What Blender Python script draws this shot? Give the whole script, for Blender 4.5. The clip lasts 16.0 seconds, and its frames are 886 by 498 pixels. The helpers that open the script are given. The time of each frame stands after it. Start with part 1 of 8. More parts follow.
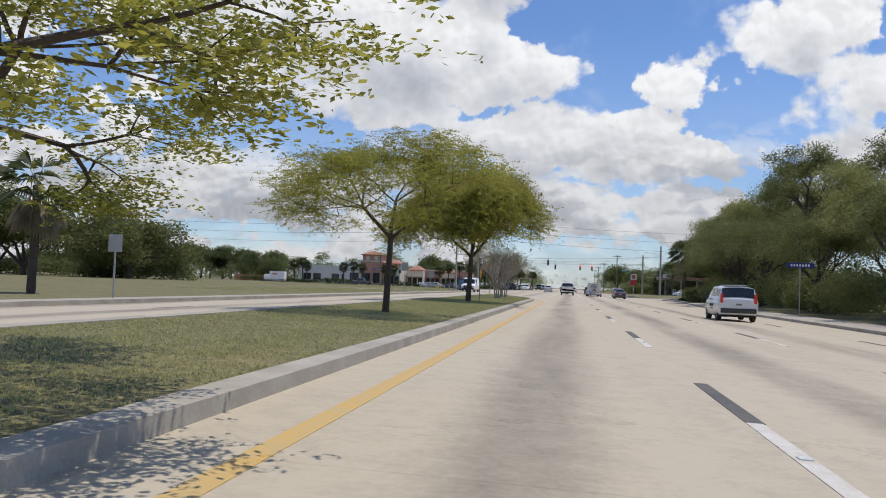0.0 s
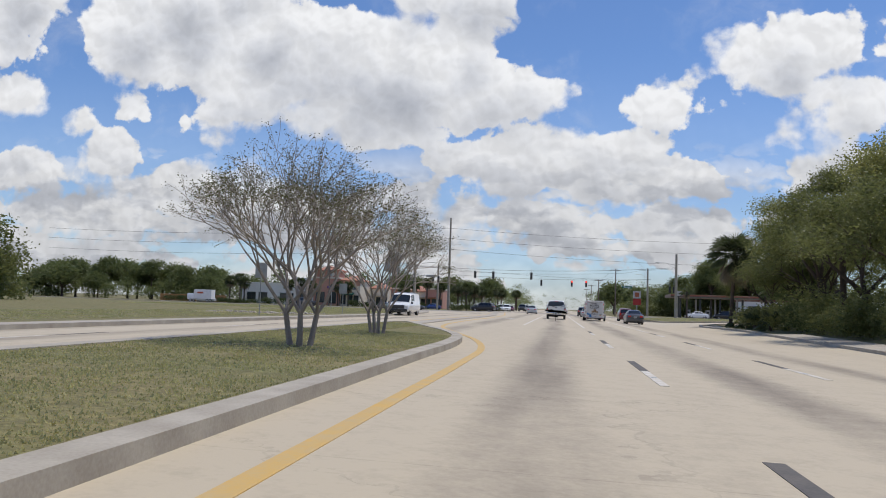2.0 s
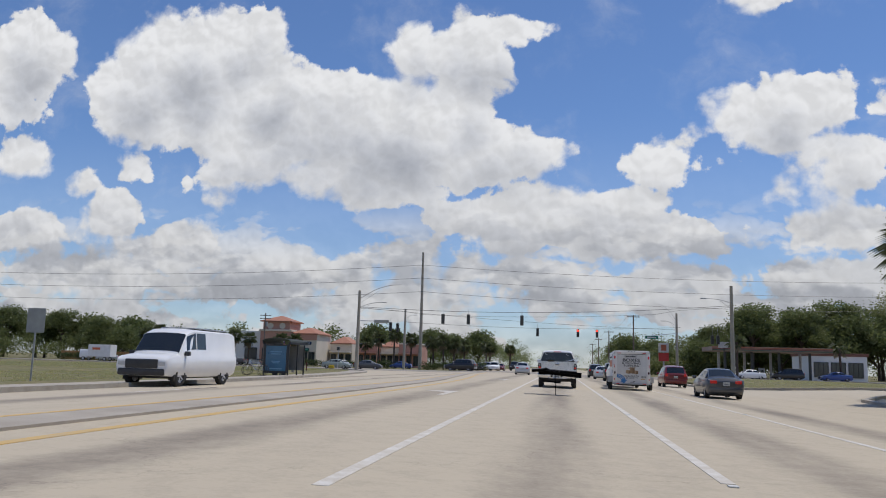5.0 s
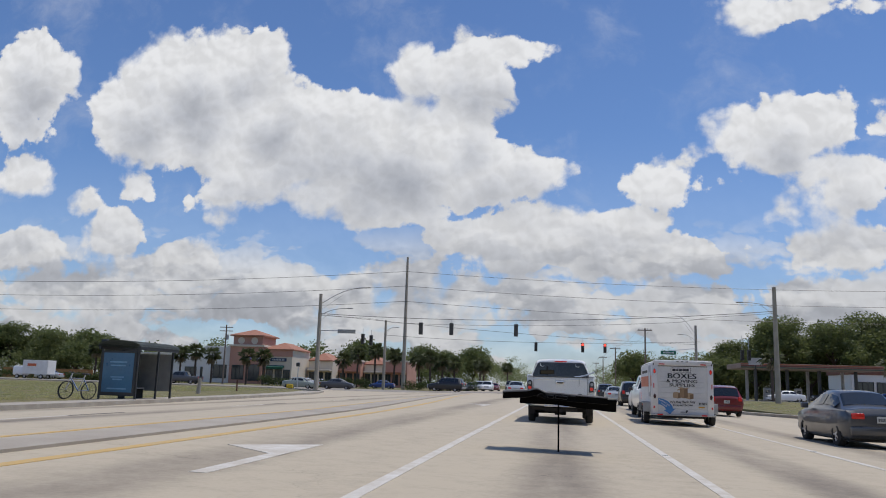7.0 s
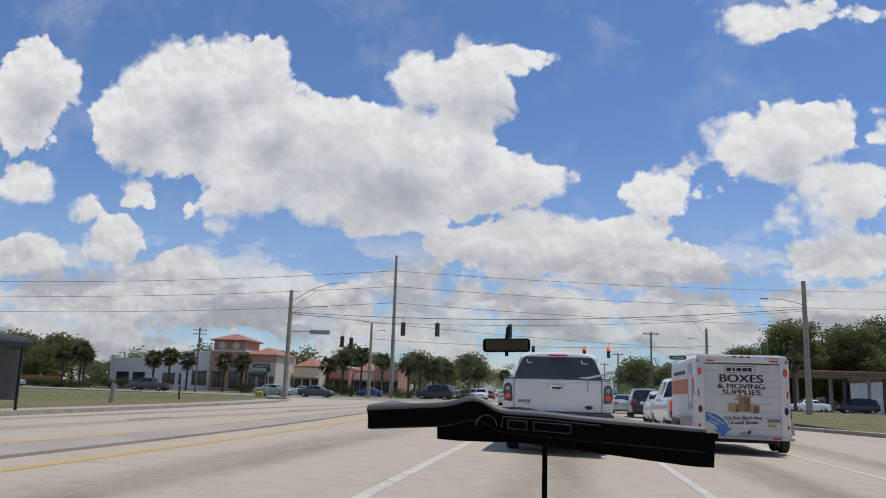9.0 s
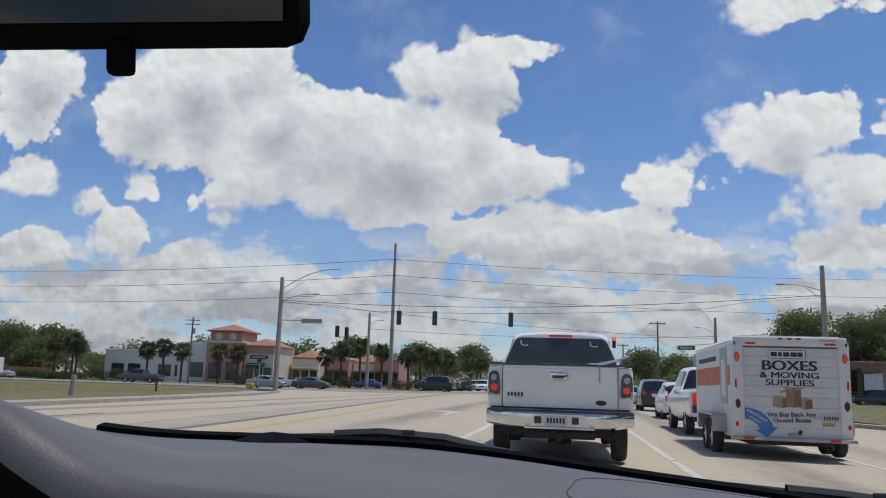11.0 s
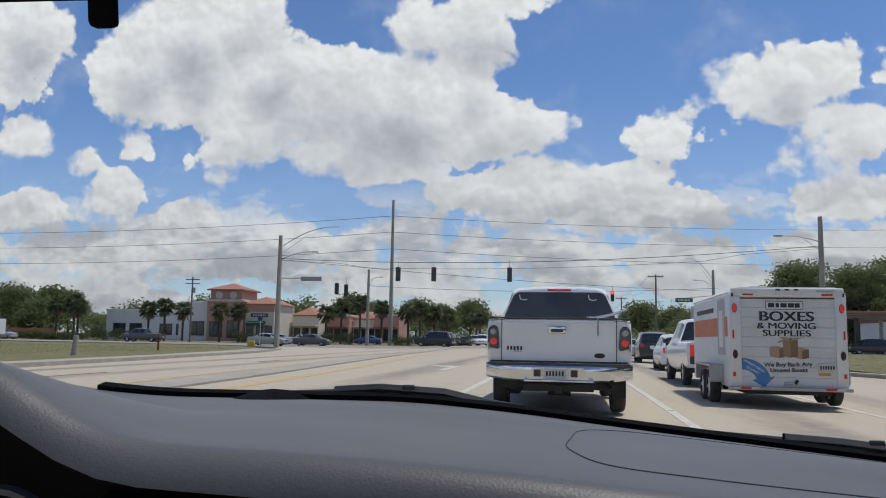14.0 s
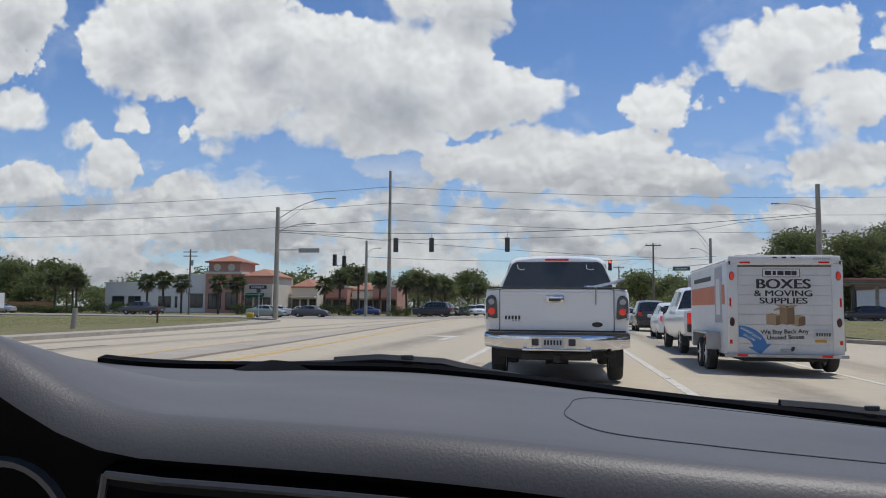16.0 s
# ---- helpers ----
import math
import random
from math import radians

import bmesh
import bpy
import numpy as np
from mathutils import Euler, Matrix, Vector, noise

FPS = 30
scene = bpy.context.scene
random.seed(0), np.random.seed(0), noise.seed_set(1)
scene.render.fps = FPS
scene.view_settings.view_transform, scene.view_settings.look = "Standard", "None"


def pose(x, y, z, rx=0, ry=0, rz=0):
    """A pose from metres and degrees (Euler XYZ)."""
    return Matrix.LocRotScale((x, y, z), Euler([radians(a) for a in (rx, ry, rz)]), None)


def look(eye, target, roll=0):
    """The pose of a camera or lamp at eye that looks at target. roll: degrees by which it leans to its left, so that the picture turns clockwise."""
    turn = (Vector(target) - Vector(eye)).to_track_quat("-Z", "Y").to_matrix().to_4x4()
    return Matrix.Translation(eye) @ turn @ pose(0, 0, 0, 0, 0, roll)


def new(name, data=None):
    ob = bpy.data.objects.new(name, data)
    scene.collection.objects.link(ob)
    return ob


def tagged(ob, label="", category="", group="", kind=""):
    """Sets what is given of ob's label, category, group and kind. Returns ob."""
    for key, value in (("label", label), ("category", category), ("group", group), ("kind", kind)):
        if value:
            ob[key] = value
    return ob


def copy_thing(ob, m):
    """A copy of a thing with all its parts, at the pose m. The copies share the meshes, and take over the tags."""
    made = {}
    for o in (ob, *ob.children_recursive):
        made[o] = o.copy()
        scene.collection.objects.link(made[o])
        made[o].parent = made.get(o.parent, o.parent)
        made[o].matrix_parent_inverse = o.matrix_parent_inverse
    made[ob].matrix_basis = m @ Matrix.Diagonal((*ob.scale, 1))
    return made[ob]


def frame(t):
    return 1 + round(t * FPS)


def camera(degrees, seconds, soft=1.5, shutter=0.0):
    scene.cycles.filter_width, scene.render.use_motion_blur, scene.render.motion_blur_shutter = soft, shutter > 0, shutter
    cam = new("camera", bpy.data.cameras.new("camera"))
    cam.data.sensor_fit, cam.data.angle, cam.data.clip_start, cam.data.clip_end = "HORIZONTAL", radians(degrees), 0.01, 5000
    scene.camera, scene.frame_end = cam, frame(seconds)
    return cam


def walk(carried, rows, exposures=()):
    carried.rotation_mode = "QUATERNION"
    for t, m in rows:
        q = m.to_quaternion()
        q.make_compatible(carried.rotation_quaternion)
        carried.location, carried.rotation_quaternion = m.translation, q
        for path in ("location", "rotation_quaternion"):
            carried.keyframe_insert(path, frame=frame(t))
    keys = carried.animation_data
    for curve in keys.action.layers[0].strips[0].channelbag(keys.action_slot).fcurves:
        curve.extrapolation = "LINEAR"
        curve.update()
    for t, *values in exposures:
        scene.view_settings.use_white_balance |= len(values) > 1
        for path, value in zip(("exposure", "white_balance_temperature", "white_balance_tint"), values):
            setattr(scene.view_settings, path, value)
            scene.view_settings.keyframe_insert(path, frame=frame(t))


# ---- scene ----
cam = camera(58.55, 16.0, 1.0)
PATH = [
    (0.0, (0.113, -115.516, 1.094, 92.520, -2.137, 9.027)),
    (0.5, (0.111, -105.198, 1.094, 92.317, -2.152, 8.369)),
    (1.0, (0.113, -94.773, 1.094, 92.582, -2.156, 8.483)),
    (1.5, (0.116, -84.595, 1.094, 93.637, -2.162, 8.980)),
    (2.0, (0.102, -75.034, 1.094, 94.072, -1.937, 8.242)),
    (2.5, (0.099, -66.061, 1.094, 94.901, -1.402, 8.113)),
    (3.0, (0.089, -58.212, 1.094, 96.091, -1.141, 8.995)),
    (3.5, (0.075, -51.272, 1.094, 97.415, -1.262, 8.120)),
    (4.0, (0.066, -44.814, 1.094, 97.759, -1.389, 8.164)),
    (6.5, (-0.007, -18.117, 1.094, 99.423, -1.744, 8.368)),
    (7.0, (-0.054, -14.673, 1.094, 99.692, -1.724, 8.355)),
    (7.5, (-0.079, -11.783, 1.094, 99.911, -1.728, 8.322)),
    (8.0, (-0.082, -9.299, 1.094, 100.078, -1.728, 8.321)),
    (8.5, (-0.061, -7.078, 1.094, 100.182, -1.789, 8.357)),
    (9.0, (-0.002, -5.158, 1.094, 100.254, -1.809, 8.333)),
    (9.6, (0.004, -3.250, 1.094, 100.190, -1.800, 8.410)),
    (10.4, (0.010, -1.520, 1.094, 99.930, -1.780, 8.530)),
    (11.5, (0.010, -1.420, 1.094, 99.336, -1.702, 8.681)),
    (12.0, (0.010, -1.420, 1.094, 98.888, -1.590, 8.702)),
    (12.5, (0.010, -1.420, 1.094, 98.362, -1.422, 8.690)),
    (13.0, (0.010, -1.420, 1.094, 97.770, -1.263, 8.665)),
    (13.5, (0.010, -1.420, 1.094, 97.109, -1.127, 8.636)),
    (14.0, (0.010, -1.420, 1.094, 96.475, -0.966, 8.608)),
    (14.5, (0.010, -1.420, 1.094, 95.816, -0.782, 8.579)),
    (15.0, (0.010, -1.420, 1.094, 95.191, -0.681, 8.551)),
    (15.5, (0.010, -1.420, 1.094, 94.700, -0.587, 8.515)),
    (16.0, (0.010, -1.420, 1.094, 94.341, -0.486, 8.484)),
]
walk(cam, [(t, pose(*p)) for t, p in PATH], [(0.0, 0.16), (1.5, 0.14), (2.5, 0.04), (3.5, -0.02), (6.5, -0.06), (12.5, -0.06), (16.0, 0.0)])

# ---- world, sun ----
SUN_EL, SUN_AZ = radians(72), radians(62)   # azimuth clockwise from the road's direction (+y)
CLOUDS = {
    "central": [(-0.527, 0.408, 0.112, 0.078), (-0.446, 0.439, 0.063, 0.056), (-0.599, 0.346, 0.067, 0.048), (-0.348, 0.329, 0.112, 0.074), (-0.440, 0.259, 0.056, 0.028), (-0.228, 0.304, 0.119, 0.078), (-0.124, 0.413, 0.056, 0.060), (-0.190, 0.427, 0.045, 0.041), (-0.056, 0.439, 0.048, 0.019), (-0.106, 0.279, 0.089, 0.060), (-0.028, 0.274, 0.039, 0.028), (-0.225, 0.234, 0.082, 0.036), (-0.130, 0.345, 0.052, 0.052), (-0.406, 0.359, 0.071, 0.063), (-0.296, 0.265, 0.074, 0.045), (-0.284, 0.336, 0.060, 0.056), (-0.520, 0.324, 0.082, 0.041), (-0.434, 0.290, 0.067, 0.041), (-0.593, 0.376, 0.082, 0.060)],
    "west": [(-0.771, 0.423, 0.074, 0.078), (-0.790, 0.358, 0.067, 0.033), (-0.760, 0.269, 0.048, 0.031), (-0.586, 0.261, 0.025, 0.018), (-0.508, 0.239, 0.019, 0.015), (-0.462, 0.207, 0.016, 0.013)],
    "middle": [(-0.067, 0.185, 0.089, 0.046), (0.040, 0.185, 0.082, 0.043), (0.092, 0.212, 0.037, 0.021), (0.153, 0.162, 0.063, 0.037), (-0.126, 0.185, 0.045, 0.027), (0.081, 0.153, 0.082, 0.027)],
    "east": [(0.124, 0.263, 0.057, 0.030), (0.146, 0.288, 0.030, 0.016), (0.266, 0.323, 0.074, 0.054), (0.317, 0.333, 0.060, 0.042), (0.346, 0.267, 0.067, 0.033), (0.331, 0.232, 0.037, 0.027), (0.273, 0.221, 0.018, 0.013), (0.389, 0.335, 0.030, 0.021)],
    "top": [(0.283, 0.489, 0.074, 0.024), (0.395, 0.488, 0.030, 0.016)],
    "low_west": [(-0.664, 0.231, 0.019, 0.021), (-0.613, 0.199, 0.056, 0.031), (-0.742, 0.162, 0.082, 0.031), (-0.528, 0.144, 0.089, 0.033), (-0.641, 0.108, 0.156, 0.034), (-0.443, 0.095, 0.089, 0.025), (-0.694, 0.053, 0.223, 0.025)],
    "low_middle": [(-0.319, 0.112, 0.082, 0.025), (-0.199, 0.136, 0.052, 0.025), (-0.124, 0.118, 0.045, 0.025), (-0.045, 0.110, 0.067, 0.025), (-0.249, 0.084, 0.164, 0.022), (-0.009, 0.088, 0.089, 0.019)],
    "low_east": [(0.064, 0.107, 0.045, 0.021), (0.139, 0.111, 0.082, 0.027), (0.341, 0.169, 0.074, 0.033), (0.325, 0.107, 0.089, 0.030), (0.208, 0.081, 0.164, 0.019)],
}


def node(nt, kind, **kw):
    n = nt.nodes.new(kind)
    for k, v in kw.items():
        if k == "operation":
            n.operation = v
        elif k == "blend":
            n.data_type, n.blend_type = "RGBA", v
        elif k == "interp":
            n.interpolation_type = v
    return n


def math_node(nt, op, a, b=0.0, c=0.0):
    n = node(nt, "ShaderNodeMath", operation=op)
    for i, v in enumerate((a, b, c)):
        if isinstance(v, (int, float)):
            n.inputs[i].default_value = v
        else:
            nt.links.new(v, n.inputs[i])
    return n.outputs[0]


def cloud_group():
    """Distance-like field of the cumulus clouds over the plane of (sideways, up) slopes."""
    g = bpy.data.node_groups.new("cloud_field", "ShaderNodeTree")
    g.interface.new_socket("P", in_out="INPUT", socket_type="NodeSocketVector")
    g.interface.new_socket("D", in_out="OUTPUT", socket_type="NodeSocketFloat")
    gi, go = g.nodes.new("NodeGroupInput"), g.nodes.new("NodeGroupOutput")
    p = gi.outputs[0]
    acc = None
    for puffs in CLOUDS.values():
        for u, v, ru, rv in puffs:
            a = node(g, "ShaderNodeVectorMath", operation="SUBTRACT")
            g.links.new(p, a.inputs[0])
            a.inputs[1].default_value = (u, v, 0)
            b = node(g, "ShaderNodeVectorMath", operation="MULTIPLY")
            g.links.new(a.outputs[0], b.inputs[0])
            b.inputs[1].default_value = (1 / ru, 1 / rv, 0)
            c = node(g, "ShaderNodeVectorMath", operation="LENGTH")
            g.links.new(b.outputs[0], c.inputs[0])
            d = math_node(g, "MULTIPLY_ADD", c.outputs["Value"], min(ru, rv), -min(ru, rv))
            acc = d if acc is None else math_node(g, "SMOOTH_MIN", acc, d, 0.012)
    g.links.new(acc, go.inputs[0])
    return g


def make_world():
    w = bpy.data.worlds.new("sky")
    scene.world = w
    w.use_nodes = True
    nt = w.node_tree
    nt.nodes.clear()
    out, bg = nt.nodes.new("ShaderNodeOutputWorld"), nt.nodes.new("ShaderNodeBackground")
    sky = nt.nodes.new("ShaderNodeTexSky")
    sky.sky_type, sky.sun_disc = "NISHITA", False
    sky.sun_elevation, sky.sun_rotation = SUN_EL, SUN_AZ
    sky.air_density, sky.dust_density, sky.ozone_density = 1.0, 0.15, 2.0
    tc = nt.nodes.new("ShaderNodeTexCoord")
    sep = nt.nodes.new("ShaderNodeSeparateXYZ")
    nt.links.new(tc.outputs["Generated"], sep.inputs[0])
    ay = math_node(nt, "MAXIMUM", math_node(nt, "ABSOLUTE", sep.outputs[1]), 0.08)
    u, v = math_node(nt, "DIVIDE", sep.outputs[0], ay), math_node(nt, "DIVIDE", sep.outputs[2], ay)
    com = nt.nodes.new("ShaderNodeCombineXYZ")
    nt.links.new(u, com.inputs[0])
    nt.links.new(v, com.inputs[1])

    def fbm(vec, scale, detail, rough=0.55):
        n = nt.nodes.new("ShaderNodeTexNoise")
        n.inputs["Scale"].default_value, n.inputs["Detail"].default_value = scale, detail
        n.inputs["Roughness"].default_value = rough
        nt.links.new(vec, n.inputs["Vector"])
        return n

    def warp(vec, scale, amount, detail):
        n = fbm(vec, scale, detail)
        s = node(nt, "ShaderNodeVectorMath", operation="SUBTRACT")
        nt.links.new(n.outputs["Color"], s.inputs[0])
        s.inputs[1].default_value = (0.5, 0.5, 0.5)
        m = node(nt, "ShaderNodeVectorMath", operation="SCALE")
        nt.links.new(s.outputs[0], m.inputs[0])
        m.inputs["Scale"].default_value = amount
        a = node(nt, "ShaderNodeVectorMath", operation="ADD")
        nt.links.new(vec, a.inputs[0])
        nt.links.new(m.outputs[0], a.inputs[1])
        return a.outputs[0]

    p = warp(warp(com.outputs[0], 9.0, 0.055, 2.0), 32.0, 0.026, 5.0)
    grp = cloud_group()

    def field(vec):
        n = nt.nodes.new("ShaderNodeGroup")
        n.node_tree = grp
        nt.links.new(vec, n.inputs[0])
        return n.outputs[0]

    up = node(nt, "ShaderNodeVectorMath", operation="ADD")
    nt.links.new(p, up.inputs[0])
    up.inputs[1].default_value = (-0.012, 0.042, 0)
    d0, d1 = field(p), field(up.outputs[0])

    def ramp(val, lo, hi, to0=0.0, to1=1.0):
        n = nt.nodes.new("ShaderNodeMapRange")
        n.interpolation_type = "SMOOTHSTEP"
        for i, x in enumerate((None, lo, hi, to0, to1)):
            if x is not None:
                n.inputs[i].default_value = x
        nt.links.new(val, n.inputs[0])
        return n.outputs[0]

    def shifted(vec, off):
        n = node(nt, "ShaderNodeVectorMath", operation="ADD")
        nt.links.new(vec, n.inputs[0])
        n.inputs[1].default_value = off
        return n.outputs[0]

    def puffs(vec, scale, detail):
        """Rounded heads like those of a cauliflower: small at their middles, large in the creases."""
        n = nt.nodes.new("ShaderNodeTexVoronoi")
        n.voronoi_dimensions, n.feature = "2D", "F1"
        n.inputs["Scale"].default_value, n.inputs["Detail"].default_value = scale, detail
        n.inputs["Roughness"].default_value, n.inputs["Lacunarity"].default_value = 0.55, 2.3
        nt.links.new(vec, n.inputs["Vector"])
        return n.outputs["Distance"]

    TOWARDS = (0.0035, 0.0075, 0)
    q = warp(com.outputs[0], 20.0, 0.030, 3.0)
    head = puffs(q, 13.0, 2.4)
    relief = math_node(nt, "SUBTRACT", puffs(shifted(q, TOWARDS), 13.0, 2.4), head)
    wisp = fbm(com.outputs[0], 42.0, 7.0, 0.62).outputs[0]
    rim = math_node(nt, "ADD", d0, math_node(nt, "MULTIPLY_ADD", head, 0.020, math_node(nt, "MULTIPLY_ADD", wisp, -0.026, -0.0025)))
    soft_rim = ramp(fbm(com.outputs[0], 7.0, 3.0).outputs[0], 0.40, 0.72, 0.006, 0.030)
    edge = nt.nodes.new("ShaderNodeMapRange")
    edge.interpolation_type = "SMOOTHSTEP"
    nt.links.new(rim, edge.inputs[0])
    nt.links.new(math_node(nt, "MULTIPLY", soft_rim, 0.5), edge.inputs[1])
    nt.links.new(math_node(nt, "MULTIPLY", soft_rim, -0.5), edge.inputs[2])
    mask = edge.outputs[0]
    # rows of small far cumulus and a white veil low in the sky
    flat = nt.nodes.new("ShaderNodeMapping")
    flat.inputs["Scale"].default_value = (1.0, 2.2, 1.0)
    nt.links.new(warp(com.outputs[0], 34.0, 0.020, 4.0), flat.inputs[0])

    def far_rows(vec):
        n = fbm(vec, 6.0, 5.0, 0.5).outputs[0]
        return math_node(nt, "MULTIPLY_ADD", puffs(vec, 20.0, 1.5), -0.10, math_node(nt, "ADD", n, 0.045))

    n0, n1 = far_rows(flat.outputs[0]), far_rows(shifted(flat.outputs[0], (0.010, 0.050, 0)))
    low = ramp(v, 0.24, 0.12)
    lowc = math_node(nt, "MULTIPLY", low, ramp(n0, 0.462, 0.545))
    veil = math_node(nt, "MAXIMUM", math_node(nt, "MULTIPLY", ramp(v, 0.34, 0.02), 0.24), math_node(nt, "MULTIPLY", ramp(v, 0.10, 0.0), 0.58))
    wispy = math_node(nt, "MULTIPLY", ramp(fbm(p, 6.0, 8.0, 0.62).outputs[0], 0.48, 0.80), 0.30)
    cover = math_node(nt, "MAXIMUM", math_node(nt, "MAXIMUM", mask, lowc), math_node(nt, "MAXIMUM", veil, wispy))
    # cloud brightness: white heads towards the sun, grey in the deep bases
    billow = math_node(nt, "MULTIPLY_ADD", fbm(p, 12.0, 5.0, 0.55).outputs[0], 0.07, math_node(nt, "MULTIPLY_ADD", head, 0.025, -0.046))
    deep = ramp(math_node(nt, "ADD", d1, billow), 0.020, -0.090)
    far_deep = math_node(nt, "MULTIPLY", math_node(nt, "MULTIPLY", low, ramp(math_node(nt, "SUBTRACT", n1, n0), -0.10, 0.12)), 0.74)
    deep = math_node(nt, "MAXIMUM", deep, far_deep)
    lum = math_node(nt, "MULTIPLY_ADD", deep, -0.50, 1.10)
    crisp = math_node(nt, "MULTIPLY_ADD", deep, -0.22, 0.42)
    lum = math_node(nt, "ADD", lum, math_node(nt, "MULTIPLY", math_node(nt, "MINIMUM", math_node(nt, "MAXIMUM", relief, -0.20), 0.20), crisp))
    col = nt.nodes.new("ShaderNodeMix")
    col.data_type = "RGBA"
    nt.links.new(deep, col.inputs[0])
    col.inputs[6].default_value, col.inputs[7].default_value = (0.985, 0.995, 1.02, 1), (0.86, 0.91, 1.03, 1)
    sc = node(nt, "ShaderNodeVectorMath", operation="SCALE")
    nt.links.new(col.outputs[2], sc.inputs[0])
    lum = math_node(nt, "MULTIPLY", lum, ramp(v, 0.03, 0.30, 0.79, 1.0))   # far clouds are dimmed by the haze
    nt.links.new(math_node(nt, "MULTIPLY", lum, CLOUD_LIGHT), sc.inputs["Scale"])
    mix = nt.nodes.new("ShaderNodeMix")
    mix.data_type = "RGBA"
    nt.links.new(cover, mix.inputs[0])
    tint = node(nt, "ShaderNodeVectorMath", operation="MULTIPLY")
    nt.links.new(sky.outputs[0], tint.inputs[0])
    tint.inputs[1].default_value = (0.74, 0.89, 1.15)
    nt.links.new(tint.outputs[0], mix.inputs[6])
    nt.links.new(sc.outputs[0], mix.inputs[7])
    nt.links.new(mix.outputs[2], bg.inputs[0])
    bg.inputs[1].default_value = SKY_STRENGTH
    nt.links.new(bg.outputs[0], out.inputs[0])
    w.cycles.sampling_method, w.cycles.sample_map_resolution = "MANUAL", 256


SKY_STRENGTH, CLOUD_LIGHT = 0.10, 7.1
make_world()
sun = new("sun", bpy.data.lights.new("sun", "SUN"))
sun.data.energy, sun.data.angle, sun.data.color = 3.0, radians(0.53), (1.0, 0.95, 0.88)
sun_dir = Vector((math.sin(SUN_AZ) * math.cos(SUN_EL), math.cos(SUN_AZ) * math.cos(SUN_EL), math.sin(SUN_EL)))
sun.matrix_world = look(sun_dir * 300, (0, 0, 0))

# ---- materials ----
MATS = {}


def pbr(name, col, rough=0.6, metal=0.0, col2=None, scale=3.0, var=0.5, grain=60.0, bump=0.05, spec=0.5, coat=0.0, rnd=0.0, coords="Object", trans=0.0):
    """Procedural surface: two colours mixed by broad stains and fine grain, with fine relief."""
    if name in MATS:
        return MATS[name]
    m = bpy.data.materials.new(name)
    m.use_nodes = True
    nt = m.node_tree
    b = nt.nodes["Principled BSDF"]
    col2 = col2 or tuple(c * 0.75 for c in col)
    tc = nt.nodes.new("ShaderNodeTexCoord")
    src = tc.outputs[coords]
    n1, n2 = nt.nodes.new("ShaderNodeTexNoise"), nt.nodes.new("ShaderNodeTexNoise")
    n1.inputs["Scale"].default_value, n1.inputs["Detail"].default_value = scale, 5
    n2.inputs["Scale"].default_value, n2.inputs["Detail"].default_value = grain, 3
    nt.links.new(src, n1.inputs["Vector"])
    nt.links.new(src, n2.inputs["Vector"])
    f = math_node(nt, "MULTIPLY_ADD", n2.outputs[0], 0.4, math_node(nt, "MULTIPLY", n1.outputs[0], 0.8))
    r = nt.nodes.new("ShaderNodeMapRange")
    r.inputs[1].default_value, r.inputs[2].default_value = 0.6 - 0.35 * var, 0.6 + 0.35 * var
    nt.links.new(f, r.inputs[0])
    mx = nt.nodes.new("ShaderNodeMix")
    mx.data_type = "RGBA"
    nt.links.new(r.outputs[0], mx.inputs[0])
    mx.inputs[6].default_value, mx.inputs[7].default_value = (*col, 1), (*col2, 1)
    out = mx.outputs[2]
    if rnd:
        oi = nt.nodes.new("ShaderNodeObjectInfo")
        hs = nt.nodes.new("ShaderNodeHueSaturation")
        nt.links.new(out, hs.inputs["Color"])
        nt.links.new(math_node(nt, "MULTIPLY_ADD", oi.outputs["Random"], rnd, 1 - rnd / 2), hs.inputs["Value"])
        out = hs.outputs[0]
    nt.links.new(out, b.inputs["Base Color"])
    nt.links.new(math_node(nt, "MULTIPLY_ADD", n1.outputs[0], 0.15, max(rough - 0.075, 0.0)), b.inputs["Roughness"])
    b.inputs["Metallic"].default_value, b.inputs["Specular IOR Level"].default_value = metal, spec
    b.inputs["Coat Weight"].default_value, b.inputs["Coat Roughness"].default_value = coat, 0.05
    if trans:
        b.inputs["Transmission Weight"].default_value = trans
    if bump:
        bp = nt.nodes.new("ShaderNodeBump")
        bp.inputs["Strength"].default_value, bp.inputs["Distance"].default_value = min(1.0, bump * 4), bump * 0.1
        nt.links.new(n2.outputs[0], bp.inputs["Height"])
        nt.links.new(bp.outputs[0], b.inputs["Normal"])
    MATS[name] = m
    return m


def paint(name, col, metal=0.0):
    return pbr(name, col, 0.32, metal, tuple(c * 0.9 for c in col), 1.5, 0.7, 30, 0.0, 0.5, coat=0.6)


def lamp_mat(name, col, strength):
    m = pbr(name, col, 0.25, 0, tuple(c * 0.8 for c in col), 20, 0.5, 80, 0.0)
    b = m.node_tree.nodes["Principled BSDF"]
    b.inputs["Emission Color"].default_value, b.inputs["Emission Strength"].default_value = (*col, 1), strength
    return m


